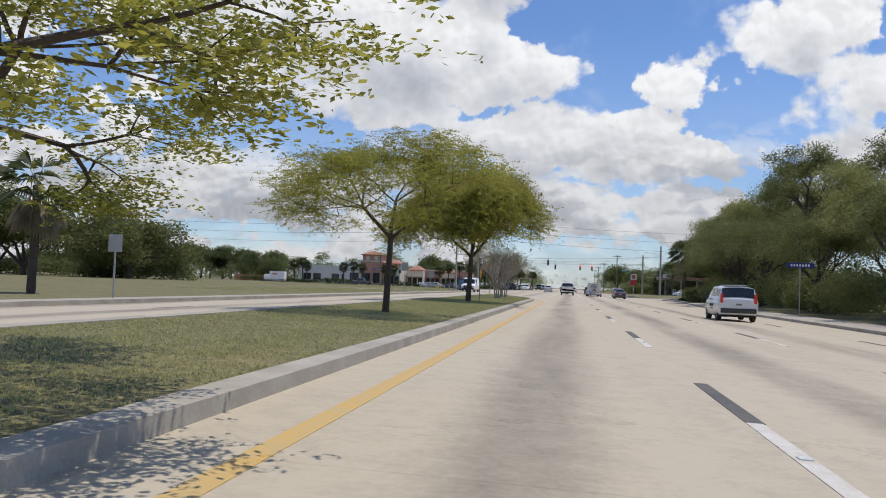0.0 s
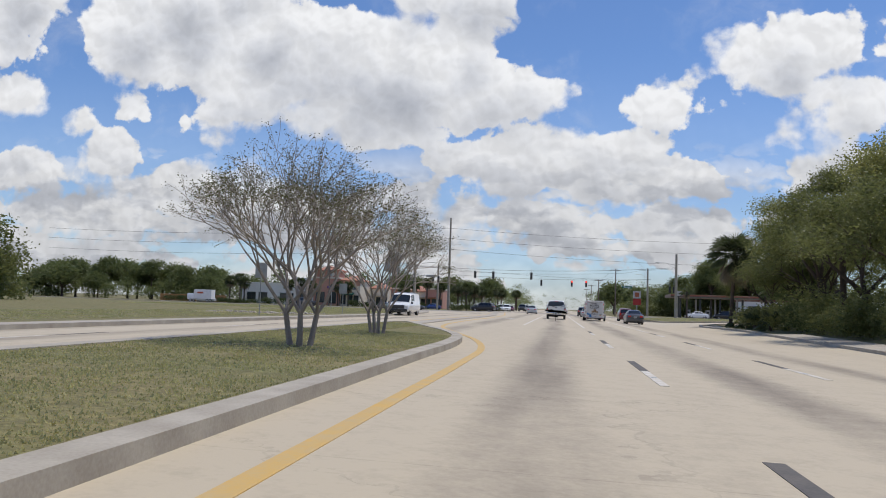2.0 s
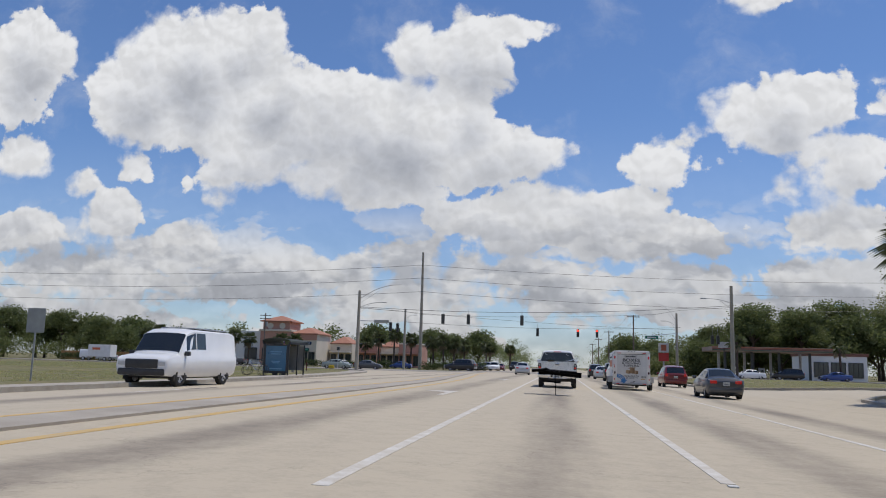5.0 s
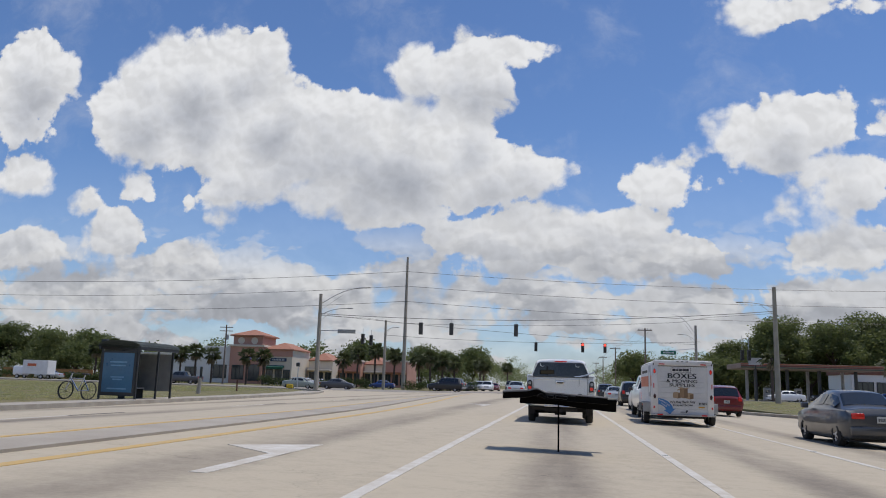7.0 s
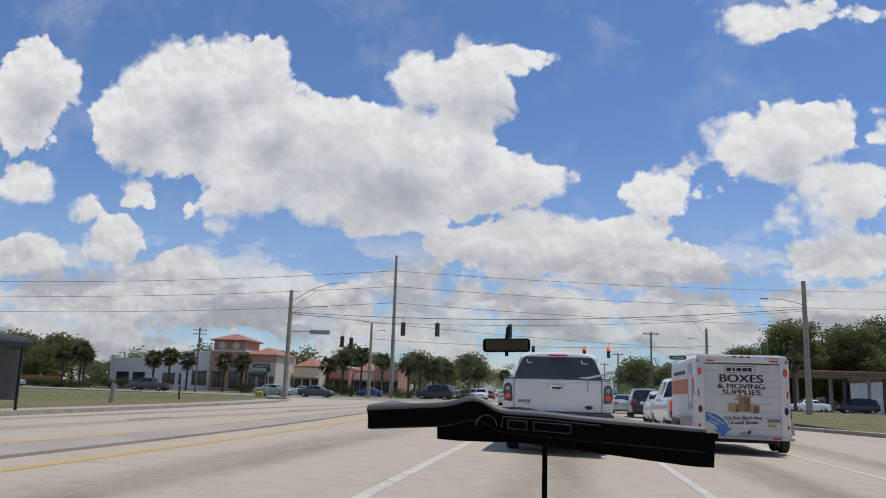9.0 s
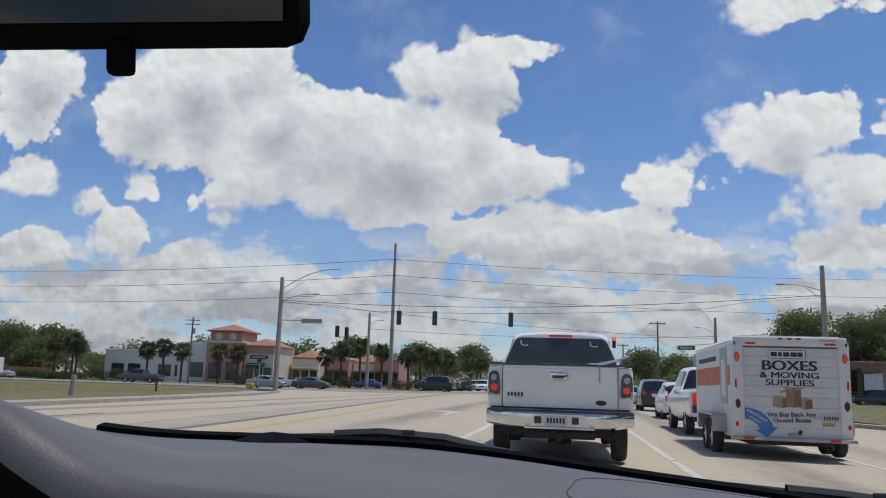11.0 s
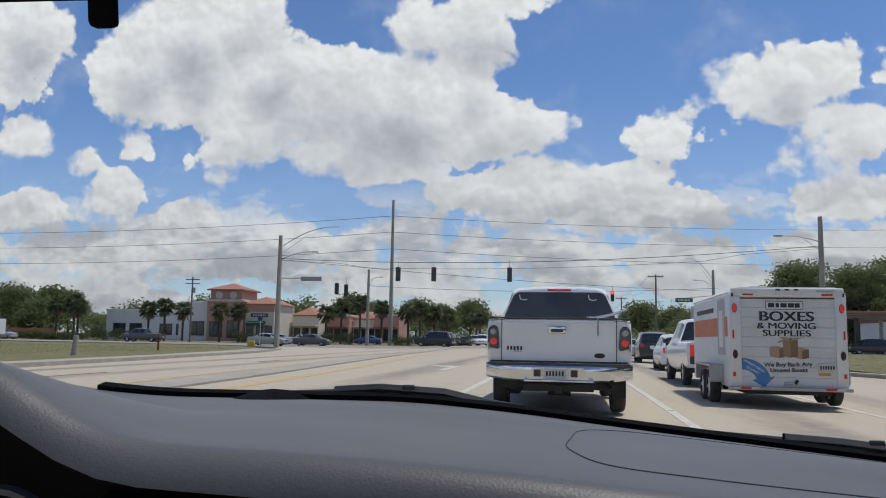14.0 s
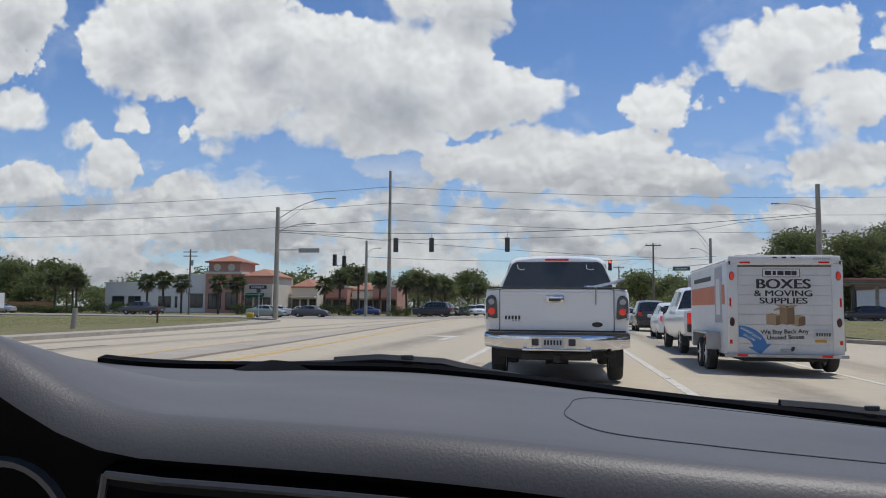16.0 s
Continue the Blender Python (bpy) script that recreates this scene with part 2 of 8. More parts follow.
def leaf_mat(name, a, b_):
    """Leaves vary clump by clump and let some light through."""
    m = bpy.data.materials.new(name)
    m.use_nodes = True
    nt = m.node_tree
    bs = nt.nodes["Principled BSDF"]
    ge = nt.nodes.new("ShaderNodeNewGeometry")
    tc = nt.nodes.new("ShaderNodeTexCoord")
    n = nt.nodes.new("ShaderNodeTexNoise")
    n.inputs["Scale"].default_value = 0.7
    nt.links.new(tc.outputs["Object"], n.inputs["Vector"])
    f = math_node(nt, "MULTIPLY_ADD", ge.outputs["Random Per Island"], 0.6, math_node(nt, "MULTIPLY_ADD", n.outputs[0], 0.9, -0.25))
    mx = nt.nodes.new("ShaderNodeMix")
    mx.data_type = "RGBA"
    nt.links.new(f, mx.inputs[0])
    mx.inputs[6].default_value, mx.inputs[7].default_value = (*a, 1), (*b_, 1)
    nt.links.new(mx.outputs[2], bs.inputs["Base Color"])
    bs.inputs["Roughness"].default_value = 0.55
    tr = nt.nodes.new("ShaderNodeBsdfTranslucent")
    nt.links.new(mx.outputs[2], tr.inputs[0])
    ms = nt.nodes.new("ShaderNodeMixShader")
    ms.inputs[0].default_value = 0.55
    nt.links.new(bs.outputs[0], ms.inputs[1])
    nt.links.new(tr.outputs[0], ms.inputs[2])
    nt.links.new(ms.outputs[0], nt.nodes["Material Output"].inputs[0])
    return m


def road_mat(name, base, dark, lanes):
    """Worn concrete: broad stains, fine grain, a long oil-darkened band down each lane, transverse joints."""
    m = bpy.data.materials.new(name)
    m.use_nodes = True
    nt = m.node_tree
    b = nt.nodes["Principled BSDF"]
    tc = nt.nodes.new("ShaderNodeTexCoord")
    sep = nt.nodes.new("ShaderNodeSeparateXYZ")
    nt.links.new(tc.outputs["Object"], sep.inputs[0])
    mp = nt.nodes.new("ShaderNodeMapping")
    mp.inputs["Scale"].default_value = (1.0, 0.12, 1.0)
    nt.links.new(tc.outputs["Object"], mp.inputs[0])
    n1, n2 = nt.nodes.new("ShaderNodeTexNoise"), nt.nodes.new("ShaderNodeTexNoise")
    n1.inputs["Scale"].default_value, n1.inputs["Detail"].default_value = 0.9, 7
    n2.inputs["Scale"].default_value, n2.inputs["Detail"].default_value = 45, 4
    nt.links.new(mp.outputs[0], n1.inputs["Vector"])
    nt.links.new(tc.outputs["Object"], n2.inputs["Vector"])
    f = None
    for x, wd in lanes:
        d = math_node(nt, "ABSOLUTE", math_node(nt, "SUBTRACT", sep.outputs[0], x))
        r = nt.nodes.new("ShaderNodeMapRange")
        r.interpolation_type = "SMOOTHSTEP"
        r.inputs[1].default_value, r.inputs[2].default_value = wd, 0.1
        nt.links.new(d, r.inputs[0])
        f = r.outputs[0] if f is None else math_node(nt, "MAXIMUM", f, r.outputs[0])
    amt = math_node(nt, "MULTIPLY", f, math_node(nt, "MULTIPLY_ADD", n1.outputs[0], 1.3, -0.15)) if f else n1.outputs[0]
    st = math_node(nt, "MULTIPLY_ADD", n1.outputs[0], 0.5, math_node(nt, "MULTIPLY_ADD", n2.outputs[0], 0.3, -0.35))
    fac = math_node(nt, "MAXIMUM", math_node(nt, "MULTIPLY_ADD", amt, 0.95, math_node(nt, "MULTIPLY", st, 0.8)), 0.0)
    # aggregate speckle, blotches, wandering thin cracks and transverse saw joints
    n3, n4 = nt.nodes.new("ShaderNodeTexNoise"), nt.nodes.new("ShaderNodeTexNoise")
    n3.inputs["Scale"].default_value, n3.inputs["Detail"].default_value = 2.6, 6
    n4.inputs["Scale"].default_value, n4.inputs["Detail"].default_value = 14, 5
    nt.links.new(tc.outputs["Object"], n3.inputs["Vector"])
    nt.links.new(tc.outputs["Object"], n4.inputs["Vector"])
    fac = math_node(nt, "ADD", fac, math_node(nt, "MULTIPLY_ADD", n3.outputs[0], 0.55, -0.275))
    fac = math_node(nt, "ADD", fac, math_node(nt, "MULTIPLY_ADD", n4.outputs[0], 0.45, -0.225))
    vo = nt.nodes.new("ShaderNodeTexVoronoi")
    vo.feature = "DISTANCE_TO_EDGE"
    vo.inputs["Scale"].default_value = 0.11
    ad = nt.nodes.new("ShaderNodeVectorMath")
    ad.operation = "MULTIPLY_ADD"
    nt.links.new(n3.outputs["Color"], ad.inputs[0])
    ad.inputs[1].default_value = (1.6, 1.6, 0)
    nt.links.new(tc.outputs["Object"], ad.inputs[2])
    nt.links.new(ad.outputs[0], vo.inputs["Vector"])
    crack = math_node(nt, "LESS_THAN", vo.outputs["Distance"], 0.0022)
    jm = math_node(nt, "ABSOLUTE", math_node(nt, "SUBTRACT", math_node(nt, "MODULO", math_node(nt, "ADD", sep.outputs[1], 900.0), 4.6), 2.3))
    joint = math_node(nt, "LESS_THAN", jm, 0.012)
    fac = math_node(nt, "ADD", fac, math_node(nt, "MULTIPLY", math_node(nt, "MAXIMUM", crack, joint), math_node(nt, "MULTIPLY", n3.outputs[0], 0.32)))
    mx = nt.nodes.new("ShaderNodeMix")
    mx.data_type = "RGBA"
    nt.links.new(fac, mx.inputs[0])
    mx.inputs[6].default_value, mx.inputs[7].default_value = (*base, 1), (*dark, 1)
    nt.links.new(mx.outputs[2], b.inputs["Base Color"])
    b.inputs["Roughness"].default_value = 0.85
    bp = nt.nodes.new("ShaderNodeBump")
    bp.inputs["Strength"].default_value, bp.inputs["Distance"].default_value = 0.3, 0.004
    nt.links.new(n2.outputs[0], bp.inputs["Height"])
    nt.links.new(bp.outputs[0], b.inputs["Normal"])
    return m


CONC, OIL = (0.48, 0.41, 0.302), (0.17, 0.14, 0.11)
M_ROAD = road_mat("worn_concrete_road", CONC, OIL, [(-0.1, 0.9), (3.4, 0.9), (6.9, 0.9), (-4.3, 0.9), (-10.6, 0.9), (-14.0, 0.9)])
M_CROSS = road_mat("worn_asphalt_road", (0.36, 0.32, 0.27), (0.19, 0.17, 0.15), [])
M_WALKWAY = pbr("pale_concrete", (0.45, 0.40, 0.33), 0.85, 0, (0.30, 0.26, 0.21), 0.8, 0.8, 40, 0.03)
M_KERB = pbr("kerb_concrete", (0.50, 0.455, 0.38), 0.85, 0, (0.25, 0.215, 0.17), 1.6, 0.9, 40, 0.04)
M_GRASS = pbr("dry_grass", (0.105, 0.115, 0.034), 0.95, 0, (0.225, 0.178, 0.085), 0.45, 0.9, 16, 0.35)
gt = M_GRASS.node_tree
gp = gt.nodes["Principled BSDF"]
was = gp.inputs["Base Color"].links[0].from_socket
gc, gn, gm = gt.nodes.new("ShaderNodeTexCoord"), gt.nodes.new("ShaderNodeTexNoise"), gt.nodes.new("ShaderNodeMix")
gn.inputs["Scale"].default_value, gn.inputs["Detail"].default_value, gn.inputs["Roughness"].default_value = 7.0, 8, 0.75
gt.links.new(gc.outputs["Object"], gn.inputs["Vector"])
gm.data_type, gm.blend_type = "RGBA", "OVERLAY"
gm.inputs[0].default_value = 0.85
gt.links.new(was, gm.inputs[6])
gt.links.new(math_node(gt, "MULTIPLY_ADD", gn.outputs[0], 1.5, -0.25), gm.inputs[7])
gt.links.new(gm.outputs[2], gp.inputs["Base Color"])
M_SAND = pbr("bare_sandy_soil", (0.5, 0.43, 0.33), 0.95, 0, (0.36, 0.29, 0.2), 1.0, 0.8, 20, 0.2)
M_YELLOW = pbr("yellow_line_paint", (0.60, 0.36, 0.07), 0.7, 0, (0.47, 0.36, 0.20), 3.5, 0.75, 30, 0.02)
M_WHITE_LINE = pbr("white_line_paint", (0.68, 0.655, 0.61), 0.7, 0, (0.46, 0.40, 0.31), 3.5, 0.75, 30, 0.02)
M_BLACK_LINE = pbr("black_contrast_paint", (0.05, 0.05, 0.05), 0.8, 0, (0.16, 0.14, 0.12), 2.5, 0.9, 30, 0.02)
M_POLE = pbr("weathered_concrete_pole", (0.44, 0.40, 0.33), 0.85, 0, (0.29, 0.25, 0.20), 1.0, 0.8, 30, 0.03)
M_WOOD = pbr("grey_timber_pole", (0.24, 0.19, 0.15), 0.9, 0, (0.14, 0.11, 0.09), 2.0, 0.8, 30, 0.05)
M_ALU = pbr("dull_aluminium", (0.55, 0.55, 0.56), 0.4, 0.9, (0.42, 0.42, 0.43), 2.0, 0.6, 40, 0.0)
M_DARKMETAL = pbr("dark_painted_metal", (0.03, 0.035, 0.035), 0.5, 0, (0.05, 0.05, 0.05), 3, 0.6, 40, 0.0)
M_SIGNBACK = pbr("grey_sign_back", (0.38, 0.39, 0.38), 0.5, 0.3, (0.3, 0.3, 0.29), 3, 0.6, 40, 0.0)
M_SIGNAL = pbr("signal_housing", (0.035, 0.04, 0.04), 0.5, 0, (0.06, 0.06, 0.06), 3, 0.6, 40, 0.0)
M_RED_LAMP = lamp_mat("lit_red_signal", (1.0, 0.05, 0.03), 3.0)
M_BARK = pbr("rough_bark", (0.12, 0.09, 0.07), 0.95, 0, (0.06, 0.045, 0.035), 3.0, 0.9, 30, 0.3)
M_PALEBARK = pbr("smooth_pale_bark", (0.40, 0.35, 0.30), 0.85, 0, (0.24, 0.20, 0.17), 3.0, 0.9, 30, 0.1)
M_LEAF_BRIGHT = leaf_mat("fresh_leaves", (0.42, 0.385, 0.075), (0.23, 0.24, 0.045))
M_LEAF_DARK = leaf_mat("dark_oak_leaves", (0.115, 0.135, 0.043), (0.225, 0.235, 0.08))
M_LEAF_MID = leaf_mat("mixed_wood_leaves", (0.20, 0.215, 0.065), (0.34, 0.33, 0.115))
M_LEAF_DRY = leaf_mat("sparse_dry_leaves", (0.20, 0.18, 0.09), (0.08, 0.095, 0.035))
M_LEAF_FAR = leaf_mat("far_mixed_leaves", (0.11, 0.145, 0.05), (0.21, 0.23, 0.085))
M_PALM = leaf_mat("palm_fronds", (0.06, 0.085, 0.03), (0.13, 0.14, 0.06))
M_DRYPALM = leaf_mat("dry_palm_fronds", (0.22, 0.18, 0.11), (0.32, 0.27, 0.18))
M_TYRE = pbr("tyre_rubber", (0.025, 0.025, 0.025), 0.85, 0, (0.04, 0.038, 0.035), 6, 0.7, 60, 0.03)
M_RIM = pbr("alloy_rim", (0.62, 0.62, 0.63), 0.35, 0.45, (0.5, 0.5, 0.52), 5, 0.5, 40, 0.0)
M_CHROME = pbr("chrome", (0.75, 0.75, 0.77), 0.12, 1.0, (0.6, 0.6, 0.62), 3, 0.5, 40, 0.0)
M_TRIM = pbr("black_plastic_trim", (0.03, 0.03, 0.032), 0.55, 0, (0.05, 0.05, 0.05), 5, 0.6, 60, 0.01)
M_UNDER = pbr("dark_underbody", (0.02, 0.02, 0.02), 0.9, 0, (0.035, 0.03, 0.028), 5, 0.6, 60, 0.02)
M_GLASS = pbr("tinted_car_glass", (0.018, 0.022, 0.026), 0.06, 0, (0.014, 0.018, 0.02), 2, 0.5, 10, 0.0, 0.7)
M_TAIL = lamp_mat("red_tail_lamp", (0.5, 0.02, 0.015), 0.15)
M_BRAKE = lamp_mat("lit_brake_lamp", (0.80, 0.045, 0.03), 0.22)
M_CLEAR = pbr("clear_lamp_lens", (0.6, 0.6, 0.58), 0.1, 0, (0.5, 0.5, 0.5), 10, 0.5, 60, 0.0)
M_PLATE = pbr("number_plate", (0.6, 0.6, 0.58), 0.5, 0, (0.5, 0.52, 0.5), 8, 0.5, 60, 0.0)
M_INK = pbr("black_lettering", (0.02, 0.02, 0.022), 0.6, 0, (0.03, 0.03, 0.03), 8, 0.5, 60, 0.0)
P_WHITE, P_SILVER = paint("white_car_paint", (0.84, 0.84, 0.83)), paint("silver_car_paint", (0.5, 0.52, 0.54), 0.3)
P_GREY, P_BLACK = paint("dark_grey_car_paint", (0.075, 0.078, 0.085), 0.2), paint("black_car_paint", (0.012, 0.013, 0.016))
P_RED, P_BLUE = paint("dark_red_car_paint", (0.16, 0.012, 0.015)), paint("blue_car_paint", (0.02, 0.06, 0.25))
P_PALE = paint("pale_silver_car_paint", (0.66, 0.67, 0.69), 0.15)
P_BEIGE = paint("pale_green_grey_car_paint", (0.30, 0.34, 0.30), 0.2)

# ---- mesh helpers ----


def link(name, bm, mat, parent=None, label="", smooth=False):
    me = bpy.data.meshes.new(name)
    bm.normal_update()
    bm.to_mesh(me)
    bm.free()
    for mm in (mat if isinstance(mat, (list, tuple)) else [mat]):
        me.materials.append(mm)
    if smooth:
        me.shade_smooth()
        me.set_sharp_from_angle(angle=radians(38))
    ob = new(name, me)
    if parent is not None:
        ob.parent = parent
    if label:
        ob["label"] = label
    return ob


def part(name, bm, mat, parent, label="", smooth=False):
    return link(name, bm, mat, parent, label, smooth)


def empty(name, label, category, m, group="", kind=""):
    e = new(name)
    e.matrix_basis = m
    e.empty_display_size = 0.2
    return tagged(e, label, category, group, kind)


def box(bm, c, s, bevel=0.0, rot=None):
    """A box of size s centred at c with bevelled edges."""
    r = bmesh.ops.create_cube(bm, size=1.0)
    vs = r["verts"]
    bmesh.ops.scale(bm, vec=s, verts=vs)
    if bevel:
        es = list({e for v in vs for e in v.link_edges})
        rb = bmesh.ops.bevel(bm, geom=es, offset=min(bevel, min(s) * 0.45), segments=2, affect="EDGES", profile=0.5)
        vs = list({v for f in rb["faces"] for v in f.verts} | {v for v in vs if v.is_valid})
    m = Matrix.Translation(c) @ (rot.to_4x4() if rot is not None else Matrix.Identity(4))
    bmesh.ops.transform(bm, matrix=m, verts=vs)
    return bm


def boxbm(c, s, bevel=0.0, rot=None):
    return box(bmesh.new(), c, s, bevel, rot)


def tube(bm, p0, p1, r0, r1, n=8, cap=True):
    a, b = Vector(p0), Vector(p1)
    q = (b - a).to_track_quat("Z", "Y")
    rings = []
    for c, r in ((a, r0), (b, r1)):
        rings.append([bm.verts.new(c + q @ Vector((r * math.cos(2 * math.pi * i / n), r * math.sin(2 * math.pi * i / n), 0))) for i in range(n)])
    for i in range(n):
        bm.faces.new((rings[0][i], rings[0][(i + 1) % n], rings[1][(i + 1) % n], rings[1][i]))
    if cap:
        bm.faces.new(rings[0][::-1])
        bm.faces.new(rings[1])
    return bm


def tubebm(*a, **k):
    return tube(bmesh.new(), *a, **k)


def pipe(bm, pts, r, n=6):
    for a, b in zip(pts, pts[1:]):
        tube(bm, a, b, r, r, n)
    return bm


def slab(bm, outline, z0, z1):
    """A flat slab over an outline (x, y) counter-clockwise."""
    lo, hi = [bm.verts.new((x, y, z0)) for x, y in outline], [bm.verts.new((x, y, z1)) for x, y in outline]
    n = len(outline)
    bm.faces.new(hi)
    bm.faces.new(lo[::-1])
    for i in range(n):
        bm.faces.new((lo[i], lo[(i + 1) % n], hi[(i + 1) % n], hi[i]))
    return bm


def strip(bm, pts, w, z0, z1, taper=0):
    """A band of width w that follows the line pts, from height z0 to z1."""
    L, R = [], []
    for i, p in enumerate(pts):
        a, b = Vector(pts[max(i - 1, 0)]), Vector(pts[min(i + 1, len(pts) - 1)])
        d = (b - a).normalized()
        nrm = Vector((-d.y, d.x)) * w / 2 * (min(1.0, 0.25 + 0.75 * i / taper) if taper else 1.0)
        L.append(Vector(p) + nrm)
        R.append(Vector(p) - nrm)
    rings = [[bm.verts.new((p.x, p.y, z)) for p, z in ((r, z0), (r, z1), (l, z1), (l, z0))] for r, l in zip(R, L)]
    for p, q in zip(rings, rings[1:]):
        for k in range(4):
            bm.faces.new((p[k], q[k], q[(k + 1) % 4], p[(k + 1) % 4]))
    bm.faces.new(rings[0][::-1])
    bm.faces.new(rings[-1])
    bmesh.ops.recalc_face_normals(bm, faces=bm.faces[:])
    return bm


def spline(pts, n=8):
    """A smooth line through pts, with tangents by chord length so that long pieces don't overshoot."""
    P = [Vector(p) for p in pts]
    t = [0.0]
    for q, r in zip(P, P[1:]):
        t.append(t[-1] + (r - q).length)
    M = []
    for i in range(len(P)):
        if 0 < i < len(P) - 1:
            a, c = (P[i] - P[i - 1]) / (t[i] - t[i - 1]), (P[i + 1] - P[i]) / (t[i + 1] - t[i])
            w = (t[i] - t[i - 1]) / (t[i + 1] - t[i - 1])
            M.append(a * (1 - w) + c * w)
        else:
            j = min(i, len(P) - 2)
            M.append((P[j + 1] - P[j]) / (t[j + 1] - t[j]))
    out = []
    for i in range(len(P) - 1):
        h = t[i + 1] - t[i]
        for k in range(n):
            s = k / n
            out.append(tuple(P[i] * (2 * s ** 3 - 3 * s * s + 1) + M[i] * (h * (s ** 3 - 2 * s * s + s)) + P[i + 1] * (3 * s * s - 2 * s ** 3) + M[i + 1] * (h * (s ** 3 - s * s))))
    out.append(tuple(P[-1]))
    return out


def words(name, text, size, mat, parent, m, label="", align="CENTER", bold=0.0, stretch=1.0):
    """Lettering in the built-in font, turned into a thin mesh."""
    cu = bpy.data.curves.new(name, "FONT")
    cu.body, cu.size, cu.align_x, cu.align_y, cu.extrude, cu.offset = text, size, align, "CENTER", 0.0015, bold
    ob = bpy.data.objects.new(name, cu)
    me = bpy.data.meshes.new_from_object(ob)
    bpy.data.objects.remove(ob)
    me.transform(m @ Matrix.Diagonal((stretch, 1, 1, 1)))
    me.materials.append(mat)
    o = new(name, me)
    o.parent = parent
    if label:
        o["label"] = label
    return o


UPRIGHT = pose(0, 0, 0, 90, 0, 0)   # lettering that faces -y

# ---- ground and roads ----


def lie(x):
    """Height of the ground: the carriageways fall two per cent from the median."""
    if x < -8:
        return 0.19 + 0.02 * (max(x, -20) + 8)
    if x < 11.5:
        return -0.024 * x
    return -0.276 + min(1.0, (x - 11.5) / 9) * 0.40


def drape(bm):
    for x in (-20, -8, 11.5, 20.5):
        bmesh.ops.bisect_plane(bm, geom=bm.verts[:] + bm.edges[:] + bm.faces[:], plane_co=(x, 0, 0), plane_no=(1, 0, 0))
    for v in bm.verts:
        v.co.z += lie(v.co.x)
    return bm


def structure(name, bm, mat, label, cat, smooth=False):
    return tagged(link(name, drape(bm), mat, None, "", smooth), label, cat, "", "structure")


structure("ground", slab(bmesh.new(), [(-2500, -800), (2500, -800), (2500, 4500), (-2500, 4500)], -1.0, -0.04), M_GRASS, "dry green and brown grass ground reaching the horizon", "ground")
LEFT_KERB = spline([(-14.4, -200), (-14.4, -60), (-14.6, 5), (-16.5, 24), (-18.8, 40), (-21.5, 55), (-25, 66), (-33, 75), (-50, 79), (-140, 80)], 5)
RIGHT_KERB = spline([(12.2, -200), (12.2, -85), (12.2, -63), (12.2, -55), (12.9, -36), (14.3, -12), (16.6, 12), (20, 15), (34, 16)], 5)
structure("road", slab(bmesh.new(), [(-14.4, -200), (12.2, -200), (12.2, -55), (12.9, -36), (14.3, -12), (16.6, 12), (34, 14), (34, 26), (15.5, 27), (13.0, 31), (13, 80), (13, 900), (-18, 900), (-18, 112), (-33, 84), (-25, 66), (-21.5, 55), (-18.8, 40), (-16.5, 24), (-14.6, 5)], -0.3, 0.0),
          M_ROAD, "worn pale concrete multi-lane road with dark tyre bands", "road")
structure("road_cross", slab(bmesh.new(), [(-300, 80), (300, 80), (300, 106), (-300, 106)], -0.3, 0.012), M_CROSS, "pale worn cross street at the intersection", "road")
structure("kerb_left", strip(bmesh.new(), LEFT_KERB, 0.3, -0.2, 0.14), M_KERB, "stained pale concrete kerb along the verge", "kerb")
structure("pavement_left", strip(bmesh.new(), [(x - 1.1, y) for x, y in LEFT_KERB[:28]], 1.8, -0.2, 0.12), M_WALKWAY, "narrow pale concrete footpath beside the kerb", "pavement")
structure("ground_verge", slab(bmesh.new(), [(x - 2.0, y) for x, y in LEFT_KERB[:36]] + [(-300, 79), (-300, -200)], -0.2, 0.10), M_GRASS, "patchy grass verge between the two roads", "grass verge")
structure("kerb_right", strip(bmesh.new(), RIGHT_KERB, 0.3, -0.2, 0.14), M_KERB, "low concrete kerb at the wooded roadside", "kerb")
structure("pavement_right", strip(bmesh.new(), [(x + 1.1, y) for x, y in RIGHT_KERB[:24]], 1.7, -0.2, 0.12), M_WALKWAY, "sunlit concrete footpath along the woods", "pavement")
structure("ground_corner", slab(bmesh.new(), [(13.3, 31), (16, 27.5), (32, 26.5), (36, 40), (36, 72), (28, 78), (18, 78), (13.3, 70)], -0.2, 0.14), M_GRASS, "mown grass corner inside a concrete kerb", "grass")
structure("kerb_corner", strip(bmesh.new(), spline([(34, 26.2), (18, 26.6), (14.2, 28.5), (13.0, 33), (13.0, 68), (14.5, 76), (20, 79), (60, 79.6)], 5), 0.35, -0.2, 0.16), M_KERB, "pale rounded concrete kerb at the street corner", "kerb")
# grassy median with kerb and rounded nose
NOSE = spline([(-2.6, -200), (-2.6, -80), (-2.6, -60), (-2.6, -55), (-2.85, -51.5), (-3.7, -47.6), (-4.8, -44.4), (-5.75, -41.6), (-6.4, -39.6), (-6.8, -38.9), (-7.15, -39.3), (-7.3, -41), (-7.3, -46), (-7.3, -60), (-7.3, -80), (-7.3, -200)], 4)
structure("median", slab(bmesh.new(), NOSE, -0.2, 0.125), M_GRASS, "grassy road median with dry patches", "median")
structure("kerb_median", strip(bmesh.new(), NOSE, 0.32, -0.2, 0.145), M_KERB, "stained concrete kerb round the median", "kerb")
SEP = spline([(-6.85, -38.6), (-6.9, -33), (-6.95, -28), (-6.9, 0), (-7.1, 12), (-7.9, 25), (-9.2, 45), (-10.8, 70)], 6)
